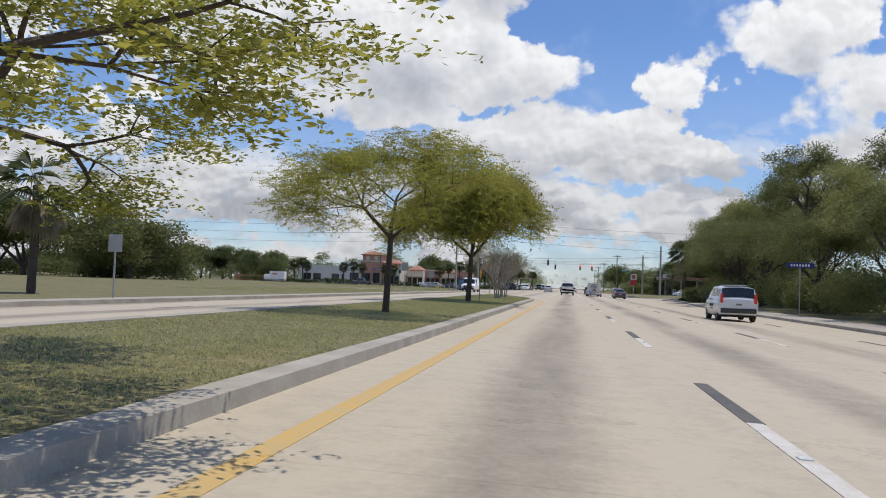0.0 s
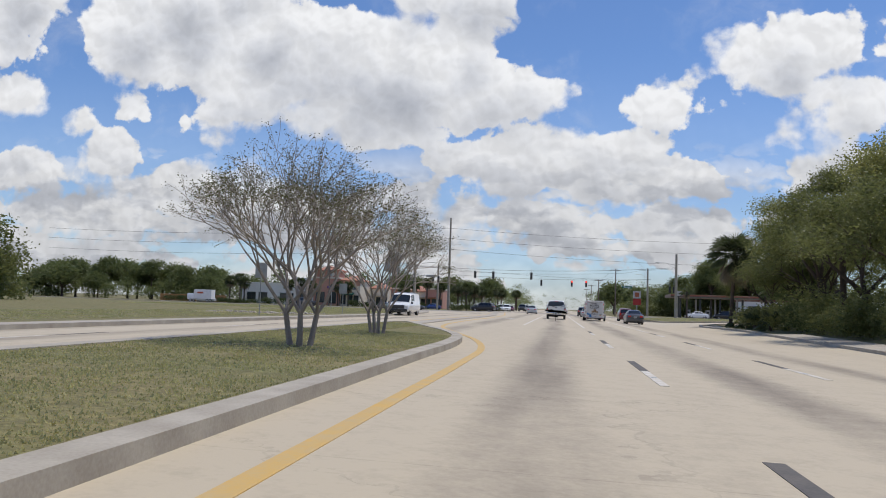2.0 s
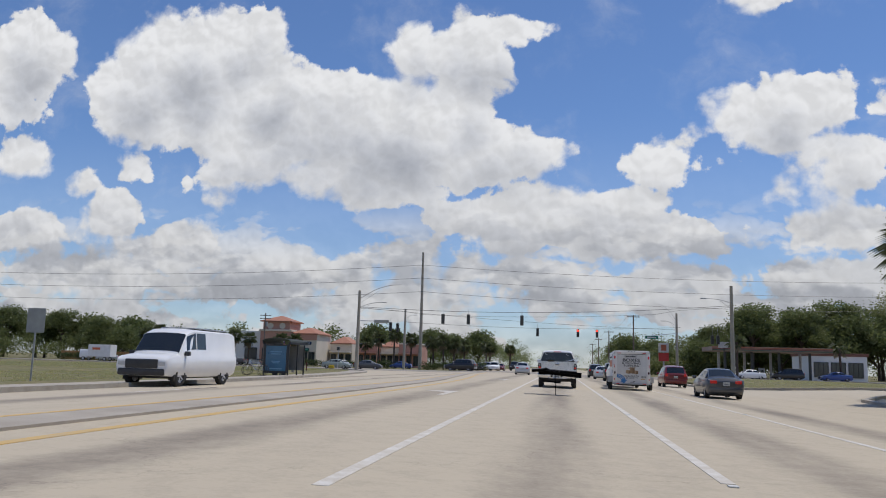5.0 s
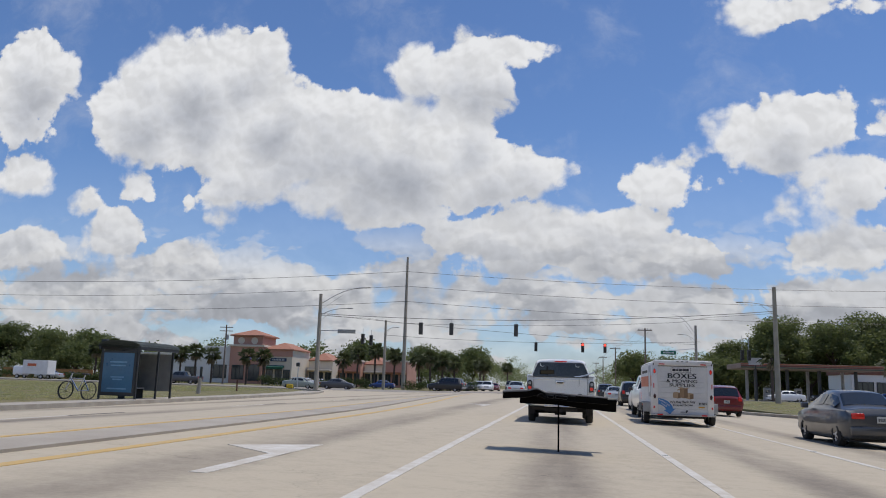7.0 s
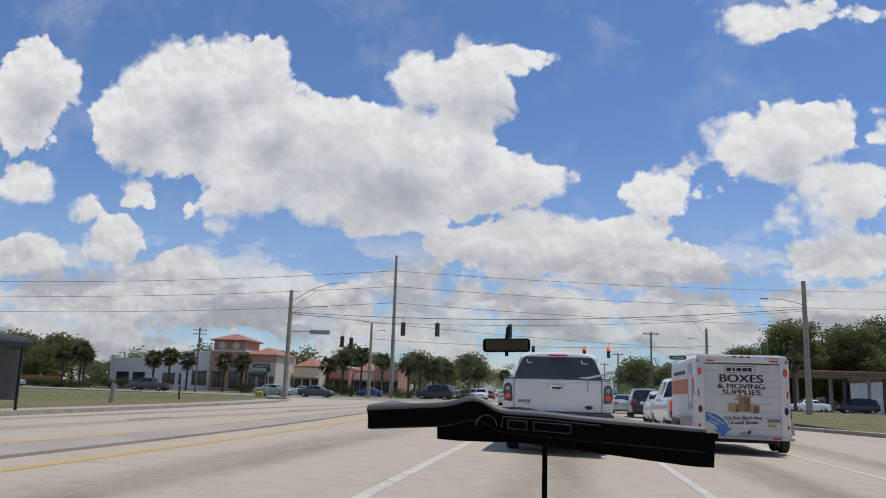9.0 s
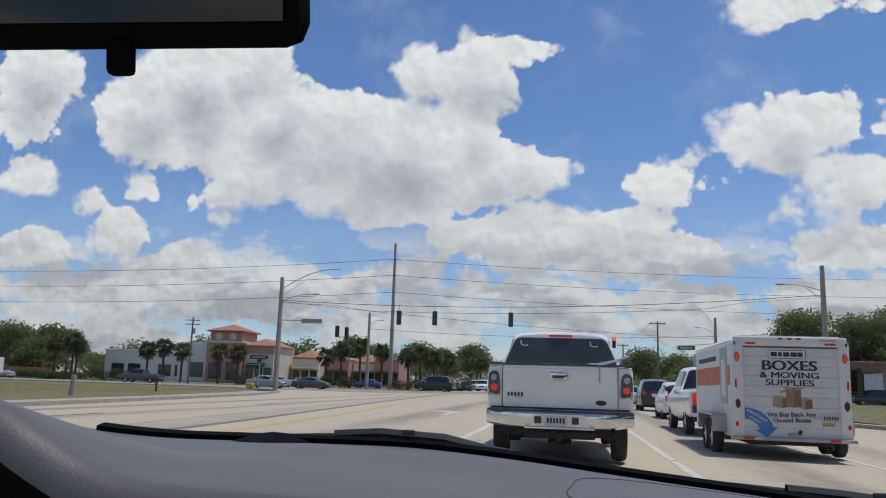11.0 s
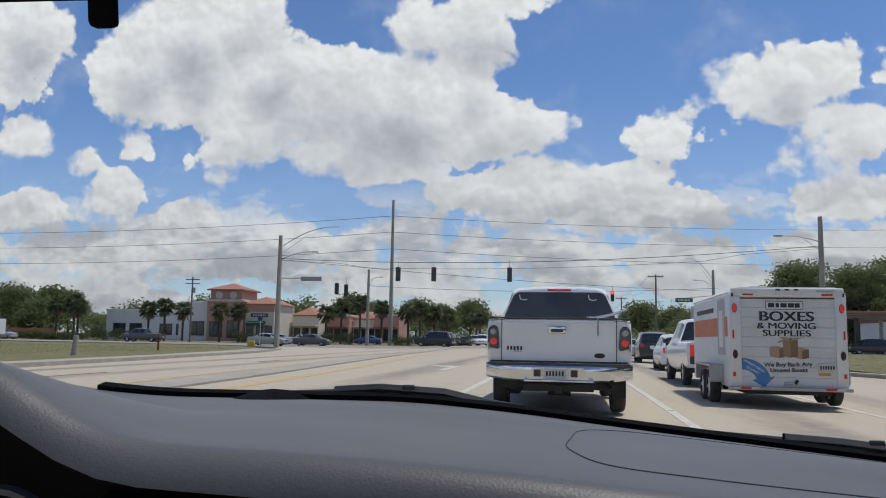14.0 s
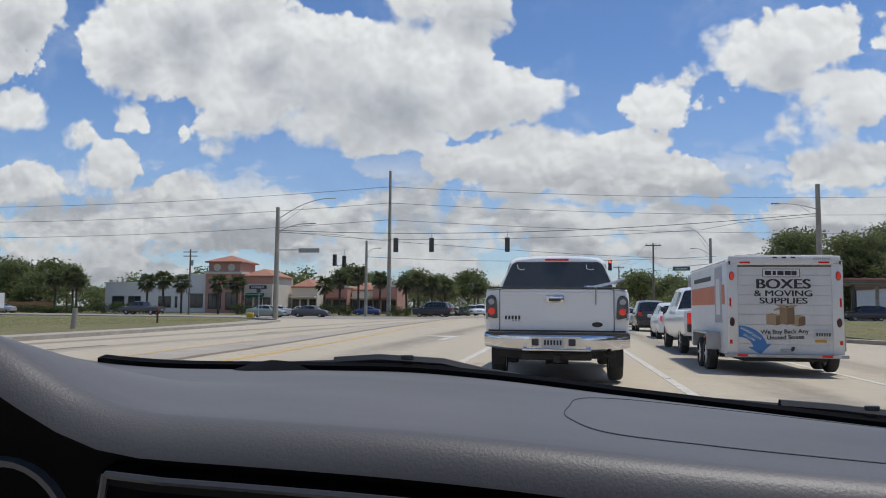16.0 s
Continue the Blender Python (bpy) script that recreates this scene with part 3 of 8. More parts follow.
structure("separator", strip(bmesh.new(), SEP, 0.9, -0.2, 0.042, 3), M_WALKWAY, "narrow weathered concrete traffic separator", "traffic separator")
# markings
YEL = spline([(-1.68, -200), (-1.67, -85), (-1.66, -66), (-1.66, -60), (-1.75, -55.5), (-2.4, -50.5), (-3.75, -45), (-4.95, -40), (-5.5, -35), (-5.72, -28), (-5.75, 0), (-6.0, 15), (-6.6, 27), (-7.8, 44), (-9.3, 70)], 6)
structure("marking_yellow", strip(bmesh.new(), YEL, 0.18, -0.05, 0.006), M_YELLOW, "worn yellow edge line beside the median kerb", "road marking")
structure("marking_yellow_left", strip(bmesh.new(), [(-7.8, -200), (-7.8, -52), (-7.75, -28), (-7.75, 10), (-8.7, 25), (-10.0, 45), (-11.6, 66)], 0.12, -0.05, 0.006), M_YELLOW, "faded yellow edge line of the opposite lanes", "road marking")
structure("marking_white_left", slab(bmesh.new(), [(-2.02, -26), (-1.87, -26), (-1.87, 72), (-2.02, 72)], -0.05, 0.006), M_WHITE_LINE, "worn solid white lane line", "road marking")
bm = slab(bmesh.new(), [(1.70, -24), (1.85, -24), (1.85, 72), (1.70, 72)], -0.05, 0.006)
slab(bm, [(5.38, -26), (5.52, -26), (5.52, 72), (5.38, 72)], -0.05, 0.006)
structure("marking_white_right", bm, M_WHITE_LINE, "worn solid white lane lines at the queue", "road marking")
dash_w, dash_b = bmesh.new(), bmesh.new()
for x0 in (1.70, 5.38, 9.1):
    for k in range(16):
        y = -196.5 + 12.2 * k + (4 if x0 > 2 else 0)
        if y < -28 and (x0 < 9 or y < -60):
            slab(dash_w, [(x0, y), (x0 + 0.15, y), (x0 + 0.15, y + 3), (x0, y + 3)], -0.05, 0.006)
            slab(dash_b, [(x0, y + 3), (x0 + 0.17, y + 3), (x0 + 0.17, y + 6), (x0, y + 6)], -0.05, 0.006)
for x0 in (-11.2,):
    for k in range(22):
        y = -196 + 12.2 * k
        slab(dash_w, [(x0, y), (x0 + 0.12, y), (x0 + 0.12, y + 3), (x0, y + 3)], -0.05, 0.006)
        slab(dash_b, [(x0, y + 3), (x0 + 0.12, y + 3), (x0 + 0.12, y + 5.4), (x0, y + 5.4)], -0.05, 0.006)
structure("marking_dash_white", dash_w, M_WHITE_LINE, "worn white lane dashes", "road marking")
structure("marking_dash_black", dash_b, M_BLACK_LINE, "black contrast lane dashes", "road marking")
bm = bmesh.new()
for y in (-6.5, 24.0):
    slab(bm, [(-3.95, y), (-3.75, y), (-3.75, y + 2.6), (-3.95, y + 2.6)], -0.05, 0.006)
    slab(bm, [(-4.9, y + 3.2), (-3.75, y + 2.2), (-3.75, y + 4.2)], -0.05, 0.007)
structure("marking_turn_arrow", bm, M_WHITE_LINE, "white left turn arrows painted in the turn lane", "road marking")
structure("marking_stop_line", slab(bmesh.new(), [(-6.9, 72.5), (11, 72.5), (11, 73.1), (-6.9, 73.1)], -0.05, 0.006), M_WHITE_LINE, "white stop line across the lanes", "road marking")

# raised reflective studs along the lane lines
bm = bmesh.new()
for x0 in (1.78, 5.45):
    for k in range(24):
        y = -195.0 + 12.2 * k + (4 if x0 > 2 else 0)
        if y < 70:
            box(bm, (x0, y, 0.008), (0.10, 0.10, 0.018), 0.006)
for v in bm.verts:
    v.co.z += lie(v.co.x)
tagged(link("road_studs", bm, M_PLATE), "small pale reflective studs along the lane lines", "road stud", "", "stuff")

# ---- vehicles ----


class Hull:
    """A car body lofted through stations: y, bottom, belt, roof, half widths at sill, belt and roof; mirrored in x."""

    def __init__(self, st):
        self.st = st

    def sec(self, y):
        st = self.st
        for a, b in zip(st, st[1:]):
            if a[0] <= y <= b[0]:
                t = (y - a[0]) / max(b[0] - a[0], 1e-6)
                s = [p + (q - p) * t for p, q in zip(a, b)]
                break
        else:
            s = list(st[0] if y < st[0][0] else st[-1])
        _, zb, zs, zr, wb, ws, wr = s
        zm = zb + (zs - zb) * 0.55
        return [(0, zb), (wb * 0.93, zb), (wb, zb + 0.07), (ws * 1.0, zm), (ws * 0.985, zs - 0.04), (ws * 0.955, zs), (wr * 1.02, max(zr - 0.07, zs)), (wr * 0.9, max(zr - 0.015, zs + 0.004)), (wr * 0.5, zr + 0.012), (0, zr + 0.02)]

    def at(self, y, v):
        s = self.sec(y)
        i = min(int(v), len(s) - 2)
        t = v - i
        return Vector((s[i][0] + (s[i + 1][0] - s[i][0]) * t, y, s[i][1] + (s[i + 1][1] - s[i][1]) * t))

    def body(self):
        bm = bmesh.new()
        rings = []
        ys = [s[0] for s in self.st]
        for y in ys:
            r = self.sec(y)
            pts = [(x, y, z) for x, z in r] + [(-x, y, z) for x, z in r[-2:0:-1]]
            rings.append([bm.verts.new(p) for p in pts])
        n = len(rings[0])
        for a, b in zip(rings, rings[1:]):
            for i in range(n):
                bm.faces.new((a[i], b[i], b[(i + 1) % n], a[(i + 1) % n]))
        bm.faces.new(rings[0])
        bm.faces.new(rings[-1][::-1])
        bmesh.ops.recalc_face_normals(bm, faces=bm.faces[:])
        es = [e for e in bm.edges if len(e.link_faces) == 2 and e.calc_face_angle(0) > 0.6 and (abs(e.verts[0].co.y - ys[0]) < 1e-4 and abs(e.verts[1].co.y - ys[0]) < 1e-4 or abs(e.verts[0].co.y - ys[-1]) < 1e-4 and abs(e.verts[1].co.y - ys[-1]) < 1e-4)]
        bmesh.ops.bevel(bm, geom=es, offset=0.035, segments=3, affect="EDGES", profile=0.5)
        return bm

    def patch(self, y0, y1, v0, v1, side=1, off=0.008, both=False, lean=0.0):
        """A thin panel that follows the hull between two stations and two heights; lean slants its front edge."""
        bm = bmesh.new()
        ny, nv = 6, 4
        grid = []
        vals = [v0 + (v1 - v0) * j / nv for j in range(nv + 1)]
        cols = [(v, side) for v in vals]
        if both:
            cols = [(v, 1) for v in vals] + [(v, -1) for v in vals[::-1]]
        for i in range(ny + 1):
            row = []
            for v, sd in cols:
                y = y0 + (y1 - y0) * i / ny + (lean * (v - v0) / (v1 - v0) if not both else 0) * (i / ny)
                p = self.at(y, v)
                e = 0.02
                dy, dv = self.at(y + e, v) - self.at(y - e, v), self.at(y, v + e) - self.at(y, v - e)
                nrm = dy.cross(dv)
                nrm = -nrm if nrm.dot(Vector((p.x, 0, p.z - 0.7))) < 0 else nrm
                p = p + nrm.normalized() * off
                row.append(bm.verts.new((p.x * sd, p.y, p.z)))
            grid.append(row)
        for a, b in zip(grid, grid[1:]):
            for j in range(len(a) - 1):
                bm.faces.new((a[j], b[j], b[j + 1], a[j + 1]))
        bmesh.ops.recalc_face_normals(bm, faces=bm.faces[:])
        return bm


WHEEL = {}


def wheel_meshes(r, w):
    key = (r, w)
    if key not in WHEEL:
        bm = bmesh.new()
        n = 20
        prof = [(r * 0.62, -w / 2), (r * 0.9, -w / 2), (r * 0.985, -w * 0.38), (r, -w * 0.2), (r, w * 0.2), (r * 0.985, w * 0.38), (r * 0.9, w / 2), (r * 0.62, w / 2)]
        rings = [[bm.verts.new((x, q * math.cos(2 * math.pi * i / n), q * math.sin(2 * math.pi * i / n))) for i in range(n)] for q, x in prof]
        for a, b in zip(rings, rings[1:]):
            for i in range(n):
                bm.faces.new((a[i], a[(i + 1) % n], b[(i + 1) % n], b[i]))
        bmesh.ops.recalc_face_normals(bm, faces=bm.faces[:])
        ty = bpy.data.meshes.new("tyre")
        bm.to_mesh(ty)
        bm.free()
        ty.materials.append(M_TYRE)
        ty.shade_smooth()
        bm = bmesh.new()
        tube(bm, (-w * 0.36, 0, 0), (w * 0.36, 0, 0), r * 0.63, r * 0.63, n)
        for k in range(5):
            a = 2 * math.pi * k / 5
            for sx in (-1, 1):
                box(bm, (sx * w * 0.40, math.cos(a) * r * 0.33, math.sin(a) * r * 0.33), (w * 0.1, r * 0.16, r * 0.58), 0.006, Matrix.Rotation(a - math.pi / 2, 3, "X"))
        for sx in (-1, 1):
            tube(bm, (sx * w * 0.37, 0, 0), (sx * w * 0.46, 0, 0), r * 0.14, r * 0.12, 10)
        ri = bpy.data.meshes.new("rim")
        bm.to_mesh(ri)
        bm.free()
        ri.materials.append(M_RIM)
        WHEEL[key] = (ty, ri)
    return WHEEL[key]


def wheel(parent, x, y, r, w=0.22, z=None):
    ty, ri = wheel_meshes(r, w)
    t = new("wheel", ty)
    t.parent = parent
    t.location = (x, y, r if z is None else z)
    q = new("rim", ri)
    q.parent = t
    return t


def arch(parent, hull, x, y, r):
    """The dark wheel arch round a wheel."""
    bm = bmesh.new()
    n = 14
    sx = 1 if x > 0 else -1
    xo = abs(x) + 0.125
    pts = [(sx * xo, y + r * 1.2 * math.cos(math.pi * i / n), r + r * 1.2 * math.sin(math.pi * i / n)) for i in range(n + 1)] + [(sx * xo, y - r * 1.2, r * 0.62), (sx * xo, y + r * 1.2, r * 0.62)]
    a = [bm.verts.new(p) for p in pts]
    b = [bm.verts.new((p[0] - sx * 0.2, p[1], p[2])) for p in pts]
    bm.faces.new(a)
    for i in range(len(a)):
        bm.faces.new((a[i], a[(i + 1) % len(a)], b[(i + 1) % len(a)], b[i]))
    part("wheel_arch", bm, M_UNDER, parent)


def bars(parent, c, w, h, m=None, n=6, ink=None, name="plate_mark"):
    """Plain bars in place of writing."""
    bm = bmesh.new()
    for i in range(n):
        box(bm, (c[0] - w / 2 + w * (i + 0.5) / n, c[1], c[2]), (w / n * 0.6, 0.004, h))
    part(name, bm, ink or M_INK, parent)


def plate(parent, c, facing=-1):
    p = part("number_plate", boxbm(c, (0.31, 0.012, 0.155), 0.004), M_PLATE, parent, "white number plate")
    bm = bmesh.new()
    for i in range(6):
        box(bm, (c[0] - 0.11 + 0.044 * i, c[1] + facing * 0.0075, c[2]), (0.026, 0.003, 0.07))
    part("plate_mark", bm, M_INK, p)


def lamps(parent, pts, size, mat, name, depth=0.05):
    for c in pts:
        part(name, boxbm(c, (size[0], depth, size[1]), 0.02), mat, parent, "red tail lamp" if name == "tail_lamp" else "clear headlamp", True)


SHAPES = {
    # stations (y from the rear bumper), wheel places, wheel radius, window spans
    "sedan": dict(st=[(0, 0.34, 0.80, 0.82, 0.70, 0.78, 0.62), (0.12, 0.24, 0.93, 0.97, 0.80, 0.86, 0.66), (0.75, 0.20, 0.96, 1.01, 0.85, 0.88, 0.66), (1.35, 0.20, 0.95, 1.38, 0.86, 0.885, 0.55), (1.75, 0.20, 0.94, 1.43, 0.86, 0.885, 0.58), (2.35, 0.20, 0.93, 1.44, 0.86, 0.885, 0.58), (2.75, 0.20, 0.92, 1.38, 0.86, 0.88, 0.57), (3.45, 0.20, 0.90, 0.96, 0.86, 0.88, 0.70), (4.15, 0.22, 0.80, 0.84, 0.82, 0.85, 0.66), (4.5, 0.34, 0.62, 0.64, 0.66, 0.70, 0.55)],
                  wheels=(0.85, 3.55), r=0.31, side=[(1.05, 1.9), (1.98, 2.85)], rear=(0.85, 1.33), front=(2.82, 3.42), tail=(0.62, 0.80, 0.30, 0.14), head=(0.62, 0.62), plate=0.72),
    "suv": dict(st=[(0, 0.42, 0.98, 1.02, 0.76, 0.84, 0.72), (0.06, 0.34, 1.03, 1.10, 0.84, 0.90, 0.70), (0.34, 0.30, 1.05, 1.62, 0.88, 0.92, 0.64), (0.9, 0.26, 1.04, 1.72, 0.89, 0.925, 0.68), (2.2, 0.26, 1.02, 1.74, 0.89, 0.925, 0.69), (2.8, 0.26, 1.01, 1.66, 0.89, 0.92, 0.67), (3.5, 0.26, 1.0, 1.07, 0.89, 0.92, 0.76), (4.3, 0.30, 0.90, 0.95, 0.85, 0.88, 0.72), (4.6, 0.42, 0.70, 0.72, 0.70, 0.76, 0.60)],
                wheels=(0.9, 3.6), r=0.36, side=[(0.55, 0.98), (1.06, 1.95), (2.03, 2.85)], rear=(0.08, 0.32), front=(2.85, 3.46), tail=(0.76, 0.98, 0.18, 0.22), head=(0.66, 0.74), plate=0.82),
    "boxy": dict(st=[(0, 0.42, 0.98, 1.05, 0.80, 0.87, 0.78), (0.06, 0.34, 1.02, 1.12, 0.86, 0.91, 0.76), (0.26, 0.30, 1.07, 1.63, 0.88, 0.92, 0.74), (0.9, 0.26, 1.07, 1.68, 0.89, 0.925, 0.75), (2.2, 0.26, 1.05, 1.69, 0.89, 0.925, 0.76), (2.6, 0.26, 1.04, 1.60, 0.89, 0.92, 0.74), (3.2, 0.26, 1.02, 1.10, 0.89, 0.92, 0.79), (3.85, 0.30, 0.93, 0.98, 0.86, 0.89, 0.75), (4.1, 0.42, 0.72, 0.74, 0.72, 0.78, 0.62)],
                 wheels=(0.74, 3.30), r=0.35, side=[(0.34, 0.82), (0.90, 1.72), (1.80, 2.62)], rear=(0.07, 0.25), front=(2.64, 3.16), tail=(0.83, 1.10, 0.13, 0.44), head=(0.66, 0.78), plate=0.82),
    "van": dict(st=[(0, 0.45, 1.10, 1.85, 0.88, 0.95, 0.78), (0.1, 0.40, 1.14, 2.05, 0.92, 1.0, 0.82), (0.4, 0.35, 1.15, 2.10, 0.95, 1.01, 0.84), (3.6, 0.35, 1.14, 2.10, 0.95, 1.01, 0.84), (4.1, 0.35, 1.13, 1.95, 0.95, 1.0, 0.80), (4.65, 0.35, 1.12, 1.20, 0.95, 1.0, 0.84), (5.25, 0.38, 1.08, 1.13, 0.94, 0.98, 0.84), (5.48, 0.40, 1.0, 1.04, 0.92, 0.96, 0.82), (5.56, 0.46, 0.92, 0.94, 0.88, 0.92, 0.78)],
                wheels=(1.1, 4.6), r=0.37, side=[(2.75, 3.45), (3.53, 4.2)], rear=None, front=(4.12, 4.6), tail=(0.88, 1.0, 0.12, 0.35), head=(0.72, 0.82), plate=0.6),
    "pickup": dict(st=[(0, 0.62, 1.14, 1.15, 0.90, 0.96, 0.90), (0.03, 0.52, 1.16, 1.17, 0.95, 0.99, 0.93), (1.95, 0.42, 1.16, 1.17, 0.95, 0.99, 0.93), (1.96, 0.42, 1.16, 1.19, 0.95, 0.99, 0.93), (2.2, 0.40, 1.15, 1.78, 0.95, 0.985, 0.68), (2.6, 0.40, 1.14, 1.85, 0.95, 0.985, 0.72), (3.6, 0.40, 1.13, 1.85, 0.95, 0.985, 0.72), (3.9, 0.40, 1.12, 1.78, 0.95, 0.985, 0.70), (4.5, 0.42, 1.11, 1.18, 0.95, 0.98, 0.84), (5.5, 0.45, 1.05, 1.10, 0.92, 0.96, 0.82), (5.7, 0.52, 0.85, 0.88, 0.86, 0.90, 0.76)],
                   wheels=(1.15, 4.75), r=0.385, side=[(2.3, 2.95), (3.03, 4.0)], rear=(1.98, 2.19), front=(3.92, 4.46), tail=(0.89, 0.95, 0.14, 0.34), head=(0.74, 0.84), plate=0.58),
}


def car(name, label, cat, m, shape, mat, length=1.0, width=1.0, height=1.0, group="", brake=False, trim=None, details=True):
    s = SHAPES[shape]
    st = [(a * length, b * height, c * height, d * height, e * width, f * width, g * width) for a, b, c, d, e, f, g in s["st"]]
    h = Hull(st)
    top = empty(name, label, cat, m, group)
    part("body", h.body(), mat, top, "", True)
    for k in (1, -1):
        for a, b in s["side"]:
            part("side_window", h.patch(a * length, b * length, 5.25, 5.92, k, 0.008), M_GLASS, top)
        for y in s["wheels"]:
            arch(top, h, k * (st[3][4] - 0.13), y * length, s["r"])
            wheel(top, k * (st[3][4] - 0.10), y * length, s["r"], 0.22)
        part("wing_mirror", boxbm((k * (st[3][4] + 0.10), s["front"][0] * length + 0.25, st[4][2] + 0.06), (0.20, 0.12, 0.15), 0.03), trim or mat, top, "", True)
    if s["rear"]:
        part("rear_window", h.patch(s["rear"][0] * length, s["rear"][1] * length, 6.35, 9.0, 1, 0.009, True), M_GLASS, top)
    else:
        for k in (1, -1):
            part("rear_window", boxbm((k * 0.42 * width, -0.004, 1.5 * height), (0.62 * width, 0.02, 0.5 * height), 0.01), M_GLASS, top)
    part("windscreen", h.patch(s["front"][0] * length, s["front"][1] * length, 6.2, 9.0, 1, 0.009, True), M_GLASS, top)
    tx, tz, tw, th = s["tail"]
    lamps(top, [(k * tx * width * 0.93, 0.015, tz * height) for k in (1, -1)], (tw, th), M_BRAKE if brake else M_TAIL, "tail_lamp", 0.10)
    hx, hz = s["head"]
    lamps(top, [(k * hx * width, st[-1][0] - 0.10, hz * height) for k in (1, -1)], (0.28, 0.14), M_CLEAR, "headlamp", 0.22)
    part("rear_bumper", boxbm((0, 0.02, st[0][1] + 0.10), (st[1][4] * 1.9, 0.16, 0.22), 0.04), trim or mat, top, "", True)
    part("front_bumper", boxbm((0, st[-1][0] - 0.05, st[-1][1] + 0.06), (st[-2][4] * 1.85, 0.2, 0.22), 0.05), trim or mat, top, "", True)
    part("grille", boxbm((0, st[-1][0] - 0.005, hz * height), (0.85 * width, 0.06, 0.14), 0.02), M_TRIM, top)
    plate(top, (0, -0.072, (st[0][1] + 0.12) if shape in ("pickup", "van") else s["plate"] * height))
    part("underbody", boxbm((0, st[-1][0] / 2, st[3][1] + 0.02), (st[3][4] * 1.7, st[-1][0] * 0.9, 0.12), 0.02), M_UNDER, top)
    return top


def on(x, y, yaw=0.0):
    return pose(x, y, lie(x) + 0.002, 0, 0, yaw)

# ---- trees and plants ----


def leaf_mesh(name, centres, per, spread, size, mat, rng, flat=0.6, droop=0.0, aspect=0.55):
    """Many small leaves scattered about the centres, each a folded blade of its own."""
    c = np.repeat(np.asarray(centres, float), per, axis=0)
    n = len(c)
    p = c + np.clip(rng.normal(0, 1, (n, 3)), -1.7, 1.7) * np.array([spread, spread, spread * flat])
    d = rng.normal(0, 1, (n, 3))
    d[:, 2] = d[:, 2] * 0.5 - droop
    d /= np.linalg.norm(d, axis=1)[:, None]
    e = np.cross(d, rng.normal(0, 1, (n, 3)))
    e /= np.linalg.norm(e, axis=1)[:, None]
    s = size * rng.uniform(0.6, 1.4, (n, 1))
    a, b = d * s, e * s * aspect
    v = np.stack([p - a, p + b, p + a, p - b], 1).reshape(-1, 3)
    me = bpy.data.meshes.new(name)
    me.vertices.add(4 * n)
    me.vertices.foreach_set("co", v.ravel())
    me.loops.add(4 * n)
    me.loops.foreach_set("vertex_index", np.arange(4 * n))
    me.polygons.add(n)
    me.polygons.foreach_set("loop_start", np.arange(0, 4 * n, 4))
    me.update(calc_edges=True)
    me.materials.append(mat)
    return me


def spray_mesh(name, tips, twigs, per, length, size, mat, rng, droop=0.25):
    """Feathery sprays: from each tip some short twigs run outward, with small leaves set along both sides."""
    t = np.asarray(tips, float)
    ax = t[:, :2].mean(0)
    o = t - np.array([ax[0], ax[1], 0])
    o[:, 2] = 0
    o /= np.maximum(np.linalg.norm(o, axis=1), 0.3)[:, None]
    n = len(t)
    d = np.repeat(o, twigs, 0) * 0.7 + rng.normal(0, 0.75, (n * twigs, 3)) * np.array([1, 1, 0.45])
    d[:, 2] -= droop * 0.4
    d /= np.linalg.norm(d, axis=1)[:, None]
    L = length * rng.uniform(0.5, 1.3, n * twigs)
    base = np.repeat(t, twigs, 0) + rng.normal(0, length * 0.3, (n * twigs, 3)) * np.array([1, 1, 0.5])
    u = rng.uniform(0, 1, (n * twigs, per))
    c = base[:, None, :] + d[:, None, :] * (u * L[:, None])[:, :, None]
    c[:, :, 2] -= droop * (u * L[:, None]) ** 2 * 1.2
    return leaf_mesh(name, c.reshape(-1, 3), 1, size * 1.1, size, mat, rng, 0.7, 0.2, 0.5)


def limbs(bm, p, d, length, r, depth, rng, tips, spread=0.6, up=0.25, n=6, kids=3, keep=0.72, inner=1, taper=(0.86, 0.78, 0.72)):
    """A tapered limb in bent pieces that forks into smaller ones; the ends are gathered in tips."""
    segs = 3
    for i in range(segs):
        q = p + d * (length / segs)
        r1 = r * (taper[0] if i < segs - 1 else taper[1])
        tube(bm, p, q, r, r1, n, False)
        p, r = q, r1
        d = (d + Vector(rng.normal(0, 0.09, 3)) + Vector((0, 0, up * 0.08))).normalized()
    if depth == 0:
        tips.append(tuple(p))
        tips.append(tuple(p - d * length * 0.4))
        return
    if depth <= inner:
        tips.append(tuple(p))
    a0 = rng.uniform(0, 6.28)
    for k in range(kids):
        a = a0 + 2 * math.pi * k / kids + rng.normal(0, 0.35)
        side = d.orthogonal().normalized()
        side.rotate(Matrix.Rotation(a, 3, d))
        nd = (d + side * spread * rng.uniform(0.8, 1.3) + Vector((0, 0, up * rng.uniform(0.2, 1)))).normalized()
        limbs(bm, p, nd, length * keep * rng.uniform(0.8, 1.15), r * taper[2], depth - 1, rng, tips, spread, up, max(4, n - 1), kids, keep, inner, taper)


